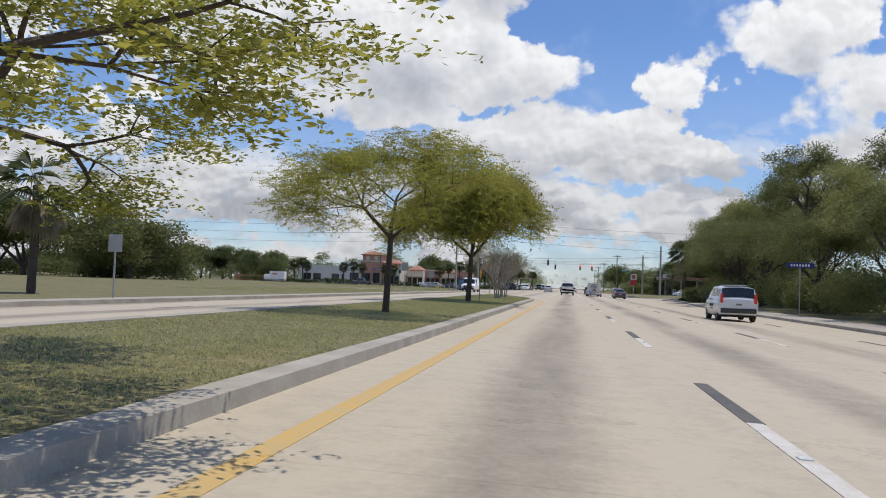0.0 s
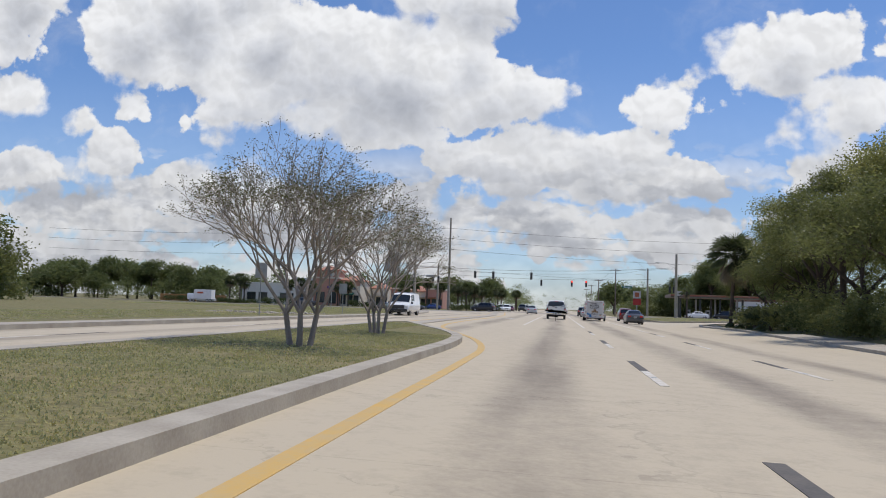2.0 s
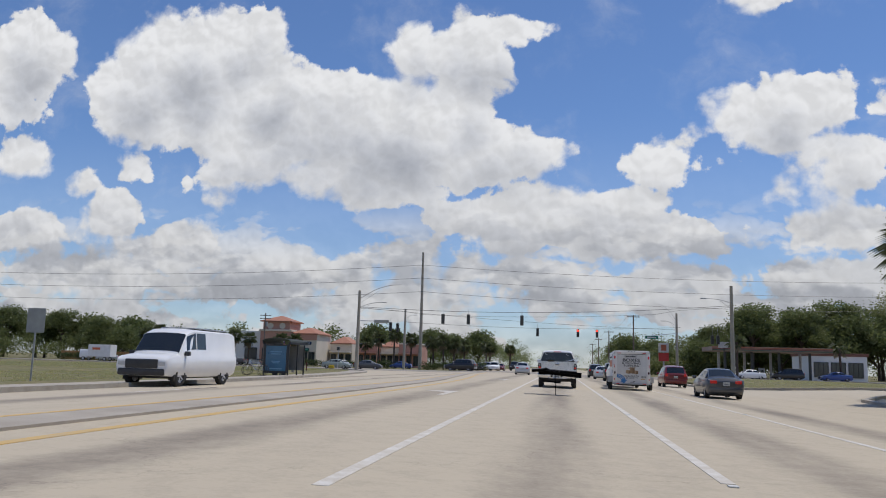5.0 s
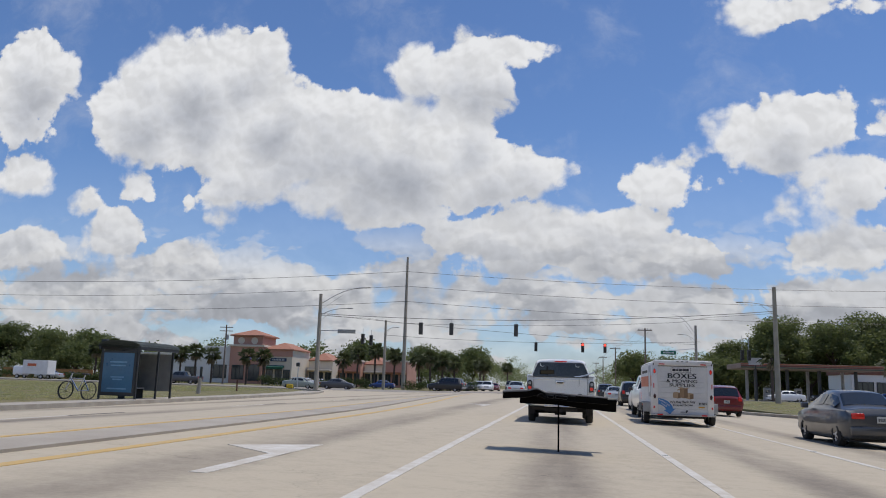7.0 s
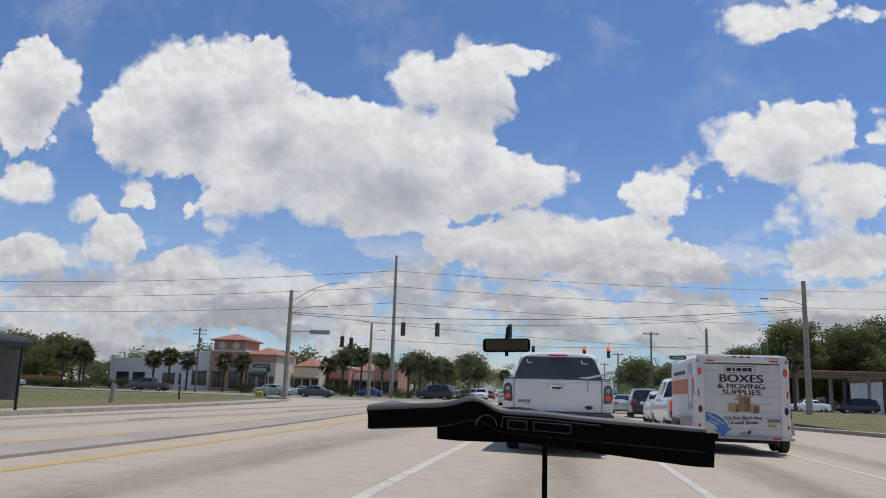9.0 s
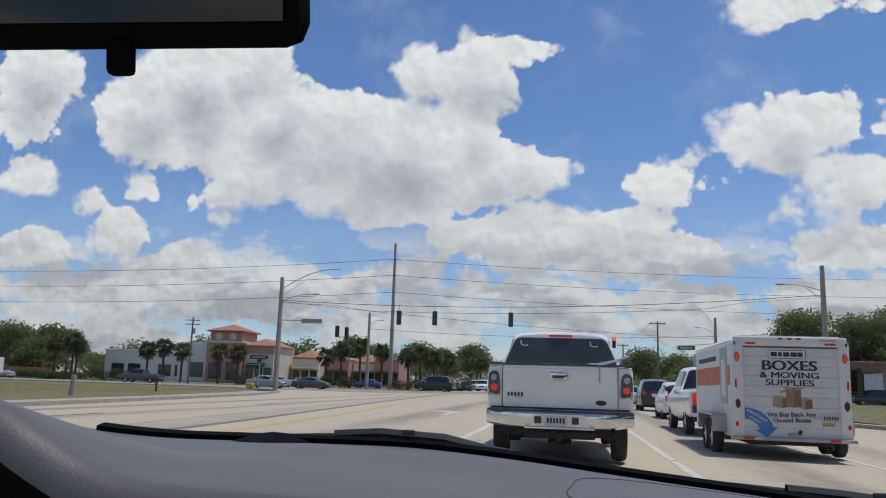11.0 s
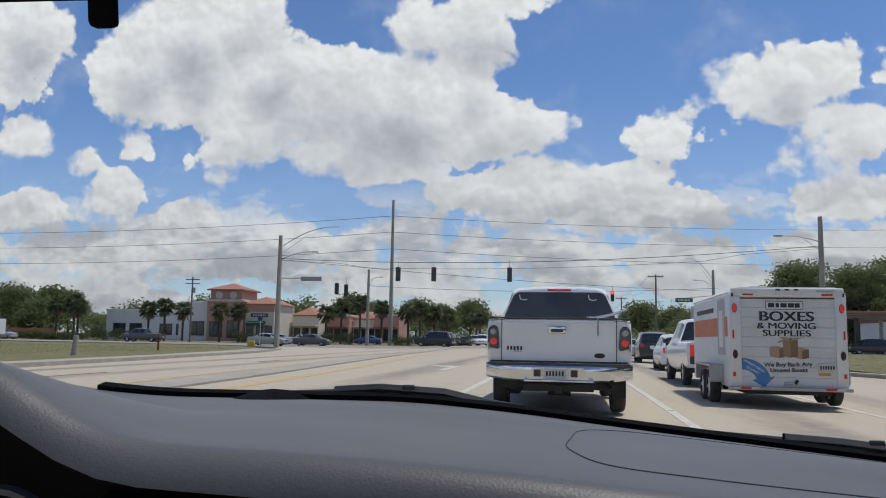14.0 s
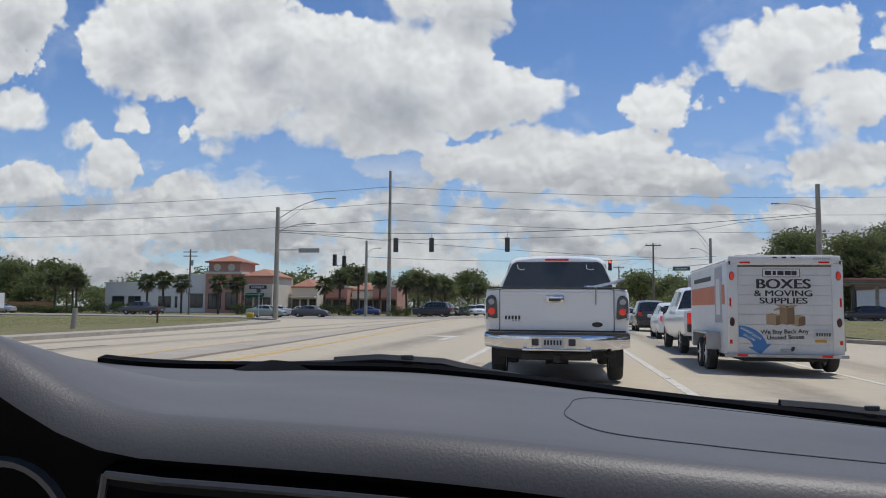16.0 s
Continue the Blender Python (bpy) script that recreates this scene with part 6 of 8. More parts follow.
    thicket("far_wood", "far line of mixed green trees beyond the cross street", 11, [(-60, -22, 190, 215, 0, 9.5, 200, 110), (-30, -14, 230, 420, 0, 12, 200, 80), (16, 40, 190, 420, 0, 12, 260, 80), (-220, 220, 620, 660, 0, 17, 500, 30), (20, 60, 175, 200, 0, 10, 100, 100), (-200, -94, 132, 140, 0, 5.5, 300, 90), (-112, -66, 8, 14, 0, 3.0, 130, 90)], 0.22, M_LEAF_FAR, spread=1.1)
    thicket("far_wood", "hazy line of trees behind the white shop building", 14, [(-165, -62, 225, 245, 0, 13, 520, 46)], 0.42, M_LEAF_FAR, spread=1.5)
    far = tree("far_tree", "dense dark green tree in the belt beyond the cross street", pose(0, -260, 0), 61, trunk=2.4, r=0.3, first=2.4, depth=3, spread=1.0, up=0.15, kids=4, per=46, lspread=1.0, leaf=0.29, leaves=M_LEAF_FAR, top=2.6, keep=0.8, flat=0.75, group="far tree belt")
    for k in range(26):
        x = -97 - 3.9 * k
        s = rr.uniform(0.68, 1.08)
        copy_thing(far, pose(x + rr.uniform(-1.5, 1.5), 134 + rr.uniform(0, 16), -0.1, 0, 0, rr.uniform(0, 360)) @ Matrix.Diagonal((s, s, s * rr.uniform(0.95, 1.25), 1)))
    pine = tree("far_pine", "tall open-crowned pine in the belt behind the junction", pose(0, -280, 0), 62, trunk=5.2, r=0.22, first=1.7, depth=3, spread=1.1, up=0.12, kids=4, per=70, lspread=0.75, leaf=0.17, leaves=M_LEAF_FAR, top=2.4, keep=0.8, flat=0.5, group="far tree belt")
    for x, y, s in ((-56, 205, 1.1), (-47, 200, 0.85), (-38, 202, 0.95), (-30, 196, 0.8), (-24, 204, 0.95), (18, 185, 0.9), (24, 176, 0.85), (23, 150, 0.6), (30, 140, 0.75), (37, 146, 0.9), (46, 143, 0.95), (56, 141, 1.0), (64, 140, 1.0)):
        copy_thing(far, pose(x, y, -0.1, 0, 0, rr.uniform(0, 360)) @ Matrix.Diagonal((s, s, s * rr.uniform(1.05, 1.3), 1)))
    for x, y, s in ((33, 150, 1.12), (39.5, 140, 1.3), (43, 150, 1.42), (49, 140, 1.38), (53, 149, 1.5), (58, 143, 1.45), (67, 146, 1.4), (-99, 146, 0.95), (-106, 138, 0.9), (-118, 142, 1.0), (-131, 140, 1.05), (-150, 146, 1.0), (-52, 212, 1.0), (-34, 206, 0.9)):
        copy_thing(pine, pose(x, y, -0.1, 0, 0, rr.uniform(0, 360)) @ Matrix.Diagonal((s, s, s * rr.uniform(0.92, 1.08), 1)))
    for ch in list(pine.children_recursive):
        bpy.data.objects.remove(ch)
    bpy.data.objects.remove(pine)
    for ch in list(far.children_recursive):
        bpy.data.objects.remove(ch)
    bpy.data.objects.remove(far)
    thicket("far_wood", "tall dark trees behind the petrol station", 12, [(18, 34, 138, 146, 0, 5, 90, 120), (26, 36, 152, 160, 0, 8, 60, 180), (36, 66, 148, 166, 0, 11, 220, 200), (66, 120, 120, 160, 0, 12, 260, 150)], 0.22, M_LEAF_DARK, spread=1.3)
    thicket("hedge", "clipped hedge along the far pavement", 13, [(-98, -62, 112, 114, 0, 1.6, 300, 60), (-52, -32, 118, 120, 0, 1.5, 160, 60), (-26, -14, 118, 121, 0, 1.6, 110, 60)], 0.10, M_HEDGE, "stuff", "hedge")
    k = 70
    for x, y, h in ((-84.5, 121, 6.2), (-82.5, 123, 7.0), (-80.5, 121, 5.8), (-69.5, 124, 5.8), (-66.0, 123, 6.2), (-63.8, 125, 5.7), (-55.8, 122, 5.6), (-53.8, 125, 5.6), (-40.2, 130, 5.6), (-37.0, 128, 6.6), (-33.5, 127, 7.4), (-30.6, 130, 6.6), (-25.4, 128, 5.8), (-23.0, 126, 6.2), (-21.4, 129, 5.6), (-19.6, 133, 5.4), (-15.8, 150, 5.4), (-17.5, 160, 6), (-13.5, 190, 6), (-15, 210, 6.5)):
        k += 1
        palm("cabbage_palm", "cabbage palm planted in front of the shops", on(x, y), k, h * 0.94, 84, 1.75, 16, "palms by the shops")
    for x, y, h in ((25.5, 88, 5.5), (43, 98, 5.2)):
        k += 1
        palm("cabbage_palm", "cabbage palm near the petrol station", on(x, y), k, h, 26, 1.6, 5)



def grass_tufts(name, label, seed, area, n, h, mat):
    """Short grass blades in clumps; area gives x0, x1, y0, y1 and the height of the ground over the road's lie."""
    rng = np.random.default_rng(seed)
    x0, x1, y0, y1, z0 = area
    k = n // 24
    c = np.stack([rng.uniform(x0, x1, k), rng.uniform(y0, y1, k)], 1)
    p = np.repeat(c, 24, 0) + rng.normal(0, 0.16, (k * 24, 2))
    p[:, 0] = np.clip(p[:, 0], x0, x1)
    z = np.array([lie(x) for x in p[:, 0]]) + z0
    m = len(p)
    a = rng.uniform(0, 6.28, m)
    hh = h * rng.uniform(0.4, 1.4, m)
    w = 0.012 + 0.010 * rng.uniform(0, 1, m)
    dx, dy = np.cos(a) * w, np.sin(a) * w
    tx, ty = p[:, 0] + rng.normal(0, 0.4, m) * hh, p[:, 1] + rng.normal(0, 0.4, m) * hh
    v = np.stack([np.stack([p[:, 0] - dx, p[:, 1] - dy, z - 0.01], 1), np.stack([p[:, 0] + dx, p[:, 1] + dy, z - 0.01], 1), np.stack([tx, ty, z + hh], 1)], 1)
    me = bpy.data.meshes.new(name)
    me.vertices.add(3 * m)
    me.vertices.foreach_set("co", v.ravel())
    me.loops.add(3 * m)
    me.loops.foreach_set("vertex_index", np.arange(3 * m))
    me.polygons.add(m)
    me.polygons.foreach_set("loop_start", np.arange(0, 3 * m, 3))
    me.update(calc_edges=True)
    me.materials.append(mat)
    return tagged(new(name, me), label, "grass", "", "stuff")


build_trees()
M_BLADES = leaf_mat("dry_grass_blades", (0.60, 0.54, 0.27), (0.44, 0.43, 0.18))
grass_tufts("grass_tufts", "short dry grass tufts on the median", 51, (-7.1, -2.85, -118, -51.5, 0.125), 110000, 0.026, M_BLADES)
grass_tufts("grass_tufts", "short dry grass tufts at the tip of the median", 54, (-7.1, -5.4, -51.5, -42.0, 0.125), 8000, 0.026, M_BLADES)
grass_tufts("grass_tufts", "short dry grass tufts on the far verge", 55, (-60, -26, 24, 62, 0.10), 60000, 0.07, M_BLADES)
grass_tufts("grass_tufts", "short dry grass tufts on the roadside verge", 52, (-30, -18.9, -60, 24, 0.10), 60000, 0.05, M_BLADES)
grass_tufts("grass_tufts", "mown grass tufts on the street corner", 53, (14, 34, 31, 70, 0.14), 26000, 0.045, M_BLADES)

# ---- the traffic ----
M_TRAILER = pbr("trailer_white_enamel", (0.80, 0.79, 0.76), 0.45, 0, (0.66, 0.64, 0.60), 1.6, 0.8, 25, 0.0)
M_DOOR = pbr("scuffed_white_roll_door", (0.74, 0.74, 0.72), 0.5, 0, (0.56, 0.55, 0.53), 2.5, 0.9, 30, 0.01)
M_ORANGE = pbr("orange_band", (0.62, 0.13, 0.04), 0.45, 0, (0.52, 0.11, 0.04), 2, 0.7, 30, 0.0)
M_BLUE = pbr("blue_decal", (0.05, 0.19, 0.45), 0.5, 0, (0.06, 0.22, 0.48), 3, 0.6, 30, 0.0)
M_BROWN = pbr("cardboard_print", (0.34, 0.22, 0.12), 0.6, 0, (0.27, 0.17, 0.09), 6, 0.7, 30, 0.0)
M_BROWN2 = pbr("cardboard_print_light", (0.45, 0.32, 0.19), 0.6, 0, (0.38, 0.26, 0.15), 6, 0.7, 30, 0.0)
M_BROWN3 = pbr("cardboard_print_shade", (0.23, 0.145, 0.075), 0.6, 0, (0.18, 0.11, 0.06), 6, 0.7, 30, 0.0)
M_PICTURE = pbr("pale_grey_print", (0.50, 0.50, 0.50), 0.6, 0, (0.36, 0.36, 0.37), 3, 0.8, 30, 0.0)
M_GALV = pbr("galvanised_steel", (0.45, 0.46, 0.47), 0.45, 0.7, (0.33, 0.33, 0.34), 4, 0.7, 40, 0.0)
M_REARGLASS = pbr("rear_cab_glass", (0.03, 0.035, 0.035), 0.08, 0, (0.05, 0.055, 0.055), 1.5, 0.6, 10, 0.0, 0.6)


SHAPES["big_pickup"] = dict(
    st=[(0, 0.66, 1.34, 1.37, 0.95, 1.01, 0.97), (0.04, 0.54, 1.385, 1.405, 1.0, 1.04, 1.0), (1.94, 0.42, 1.385, 1.405, 1.0, 1.045, 1.0), (1.95, 0.42, 1.385, 1.44, 1.0, 1.045, 1.0), (2.13, 0.40, 1.39, 1.96, 1.0, 1.04, 0.76), (2.45, 0.40, 1.38, 2.02, 1.0, 1.04, 0.80), (3.4, 0.40, 1.36, 2.02, 1.0, 1.04, 0.80), (3.8, 0.40, 1.34, 1.95, 1.0, 1.04, 0.78), (4.5, 0.42, 1.28, 1.34, 1.0, 1.03, 0.90), (5.5, 0.45, 1.16, 1.21, 0.97, 1.0, 0.86), (5.75, 0.52, 0.95, 0.98, 0.9, 0.95, 0.8)],
    wheels=(1.2, 4.8), r=0.40, side=[(2.3, 2.85), (2.93, 3.9)], rear=(1.98, 2.1), front=(3.82, 4.46), tail=(0.89, 0.95, 0.14, 0.34), head=(0.74, 0.90), plate=0.58)
M_LENS_RED = lamp_mat("red_lens_glow", (0.62, 0.045, 0.03), 0.30)
M_SMOKE = pbr("smoked_lamp_glass", (0.10, 0.10, 0.105), 0.15, 0.3, (0.06, 0.06, 0.062), 6, 0.6, 60, 0.0)


def outline_panel(pts, y0, lean, thick):
    """A thin upright panel over an outline in x and z, leaning forward by lean per metre of height."""
    bm = bmesh.new()
    f = bm.faces.new([bm.verts.new((x, y0 + lean * (z - pts[0][1]), z)) for x, z in pts])
    r = bmesh.ops.extrude_face_region(bm, geom=[f])
    bmesh.ops.translate(bm, verts=[v for v in r["geom"] if isinstance(v, bmesh.types.BMVert)], vec=(0, thick, 0))
    bmesh.ops.recalc_face_normals(bm, faces=bm.faces[:])
    return bm


def rounded(pts, r=0.08, n=4):
    """An outline with its corners rounded."""
    out = []
    for i, p in enumerate(pts):
        p, a, b = Vector(p), Vector(pts[i - 1]), Vector(pts[(i + 1) % len(pts)])
        u, v = p + (a - p).normalized() * r, p + (b - p).normalized() * r
        out += [tuple(u * (1 - t) ** 2 + p * (2 * t * (1 - t)) + v * t * t) for t in [k / n for k in range(n + 1)]]
    return out


def build_main_pickup():
    """White full-size pickup seen from behind, with tailgate, chrome step bumper and hitch."""
    e = car("pickup_truck", "white pickup truck with a chrome step bumper waiting in the lane", "pickup truck", on(-0.06, 10.17, 0), "big_pickup", P_WHITE, 1.0, 1.0, 1.0, "", False, P_WHITE)
    for ch in list(e.children):
        if ch.name.split(".")[0] in ("rear_bumper", "number_plate", "tail_lamp", "rear_window"):
            for g in list(ch.children):
                bpy.data.objects.remove(g)
            bpy.data.objects.remove(ch)
    # tailgate panel with its shut lines
    part("tailgate", outline_panel(rounded([(-0.81, 0.80), (0.81, 0.80), (0.81, 1.385), (-0.81, 1.385)], 0.04), -0.022, 0.012, 0.05), P_WHITE, e, "", True)
    part("tailgate_crease", boxbm((0, -0.018, 1.335), (1.58, 0.02, 0.03), 0.009), P_WHITE, e, "", True)
    for x in (-0.818, 0.818):
        part("tailgate_gap", boxbm((x, -0.004, 1.09), (0.010, 0.02, 0.60)), M_TRIM, e)
    part("tailgate_gap", boxbm((0, -0.006, 0.788), (1.96, 0.03, 0.022)), M_TRIM, e)
    part("bed_rail_cap", boxbm((0, 0.03, 1.412), (1.98, 0.10, 0.022), 0.008), M_TRIM, e, "thin black bed rail cap")
    h = part("tailgate_handle", boxbm((-0.02, -0.045, 1.245), (0.26, 0.03, 0.105), 0.04), M_CHROME, e, "chrome tailgate handle", True)
    part("handle_recess", boxbm((-0.02, -0.058, 1.235), (0.17, 0.02, 0.045), 0.018), M_TRIM, h)
    bm = bmesh.new()
    bmesh.ops.create_circle(bm, cap_ends=True, radius=0.078, segments=20, matrix=Matrix.Translation((0.58, -0.028, 0.885)) @ Matrix.Rotation(math.pi / 2, 4, "X") @ Matrix.Diagonal((1, 0.46, 1, 1)))
    part("oval_badge", bm, M_INK, e, "dark oval badge")
    bars(e, (-0.63, -0.024, 0.975), 0.24, 0.055, n=5, ink=M_TRIM, name="model_badge_mark")
    bars(e, (-0.58, -0.024, 0.93), 0.12, 0.018, n=3, ink=M_GALV, name="model_badge_mark")
    for k in (-1, 1):
        ol = rounded([(k * 0.845, 0.95), (k * 1.02, 0.99), (k * 1.02, 1.26), (k * 0.94, 1.315), (k * 0.865, 1.27)], 0.055)
        c = part("tail_lamp", outline_panel(ol, -0.034, 0.03, 0.14), M_SMOKE, e, "smoked tail lamp with a small red lens", True)
        part("lens", tubebm((k * 0.935, -0.03, 1.065), (k * 0.935, -0.052, 1.065), 0.054, 0.044, 16), M_LENS_RED, c, "round red lens", True)
        part("lens", tubebm((k * 0.94, -0.03, 1.205), (k * 0.94, -0.046, 1.205), 0.046, 0.040, 16), M_GALV, c, "round clear lens", True)
        part("lamp_rim", boxbm((k * 1.005, -0.02, 1.0), (0.03, 0.05, 0.10), 0.012), M_GALV, c, "", True)
    # bumper: chrome bar with swept ends, black step above
    bm = bmesh.new()
    rows_ = []
    for i in range(25):
        x = -1.045 + 2.09 * i / 24
        s = abs(x) / 1.045
        y = -0.12 + 0.16 * s ** 6 - 0.02 * (1 - s * s)
        zt, zb = 0.735 + 0.03 * s * s, 0.50 - 0.0 * s + 0.06 * s ** 4
        rows_.append([bm.verts.new(p) for p in ((x, y + 0.14, zt), (x, y + 0.012, zt), (x, y, zt - 0.02), (x, y - 0.006, (zt + zb) / 2 + 0.02), (x, y + 0.02, zb + 0.03), (x, y + 0.07, zb), (x, y + 0.14, zb))])
    for p, q in zip(rows_, rows_[1:]):
        for j in range(6):
            bm.faces.new((p[j], q[j], q[j + 1], p[j + 1]))
        bm.faces.new((p[6], q[6], q[0], p[0]))
    bm.faces.new(rows_[0])
    bm.faces.new(rows_[-1][::-1])
    bmesh.ops.recalc_face_normals(bm, faces=bm.faces[:])
    bp = part("rear_bumper", bm, M_CHROME, e, "chrome step bumper with swept ends", True)
    part("step_pad", boxbm((0, -0.055, 0.757), (2.02, 0.17, 0.035), 0.014), M_TRIM, bp, "black step pad")
    part("plate_recess", outline_panel(rounded([(-0.43, 0.53), (0.43, 0.53), (0.36, 0.71), (-0.36, 0.71)], 0.04), -0.152, 0.0, 0.04), M_CHROME, bp, "", True)
    part("lower_step", boxbm((0, -0.15, 0.525), (0.98, 0.14, 0.035), 0.015), M_CHROME, bp, "chrome lower step lip", True)
    plate(e, (-0.05, -0.166, 0.625))
    # black blocks draw the dark pockets beside the plate; the bumper isn't hollowed
    for x in (-0.30, 0.22):
        part("plate_light", boxbm((x, -0.16, 0.63), (0.10, 0.03, 0.10), 0.014), M_TRIM, bp, "", True)
    part("tow_hitch", boxbm((0, 0.0, 0.42), (1.0, 0.12, 0.10), 0.02), M_UNDER, e, "black tow hitch bar")
    part("hitch_receiver", boxbm((0, -0.10, 0.40), (0.10, 0.26, 0.10), 0.01), M_UNDER, e)
    part("fuel_tank", boxbm((-0.45, 2.6, 0.42), (0.75, 2.0, 0.32), 0.08), M_UNDER, e, "dark fuel tank", True)
    part("leaf_spring", boxbm((-0.55, 1.2, 0.50), (0.07, 1.3, 0.06), 0.02), M_UNDER, e)
    part("leaf_spring", boxbm((0.55, 1.2, 0.50), (0.07, 1.3, 0.06), 0.02), M_UNDER, e)
    part("rear_axle", tubebm((-0.8, 1.2, 0.40), (0.8, 1.2, 0.40), 0.07, 0.07, 8), M_UNDER, e)
    part("differential", tubebm((-0.18, 1.2, 0.40), (0.18, 1.2, 0.40), 0.17, 0.17, 12), M_UNDER, e)
    part("spare_wheel", tubebm((0, 0.65, 0.50), (0, 0.65, 0.68), 0.36, 0.36, 16), M_TYRE, e)
    part("exhaust_pipe", tubebm((0.70, 0.35, 0.46), (0.78, -0.02, 0.43), 0.035, 0.035, 8), M_UNDER, e)
    # rear window with its rubber frame, sliding panes and a high brake lamp
    ol = rounded([(-0.93, 1.425), (0.93, 1.425), (0.735, 1.895), (-0.735, 1.895)], 0.10)
    fr = part("rear_window_frame", outline_panel([(x * 1.02, 1.41 + (z - 1.41) * 1.035) for x, z in ol], 1.905, 0.345, 0.03), M_TRIM, e, "black window rubber", True)
    gl = part("rear_window", outline_panel(ol, 1.895, 0.345, 0.03), M_REARGLASS, e, "dark rear cab window", True)
    for x in (-0.36, 0.36):
        part("window_divider", boxbm((x, 1.972, 1.66), (0.018, 0.012, 0.42), 0.0, Matrix.Rotation(-0.33, 3, "X")), M_TRIM, gl)
    part("high_brake_lamp", boxbm((0, 2.02, 1.945), (0.40, 0.05, 0.035), 0.01), M_TAIL, e, "red high-level brake lamp")
    part("high_lamp_lens", boxbm((0, 2.085, 1.945), (0.12, 0.05, 0.03), 0.01), M_CLEAR, e)
    for x in (-0.60, 0.56):
        bm = bmesh.new()
        pipe(bm, [(x - 0.07, 2.01, 1.86), (x - 0.06, 1.97, 1.79), (x, 1.96, 1.77), (x + 0.06, 1.965, 1.785)], 0.007, 5)
        part("rack_hook", bm, M_PLATE, e, "white rack hook in the rear window")
    part("cab_seat", boxbm((-0.02, 1.955, 1.60), (0.34, 0.012, 0.12), 0.02, Matrix.Rotation(-0.33, 3, "X")), M_UNDER, gl)
    bm = bmesh.new()
    pipe(bm, [(0.52, 0.4, 1.43), (0.86, 1.2, 1.52), (1.10, 1.9, 1.62)], 0.022, 6)
    pipe(bm, [(0.52, 0.4, 1.43), (0.42, 0.1, 1.42)], 0.03, 6)
    part("metal_rod", bm, M_GALV, e, "metal rod lying across the bed")
    part("rod_strap", boxbm((0.56, -0.005, 1.30), (0.02, 0.06, 0.26), 0.004), M_SIGNBACK, e, "grey strap over the tailgate")
    return e


def oval(x, z, w, h, y0, y1):
    """An upright oval disc that stands out from y0 to y1."""
    bm = tubebm((0, 0, 0), (0, 0, 1), 1.0, 0.9, 18)
    for v in bm.verts:
        v.co = Vector((x + v.co.x * w / 2, y0 + v.co.z * (y1 - y0), z + v.co.y * h / 2))
    bmesh.ops.recalc_face_normals(bm, faces=bm.faces[:])
    return bm


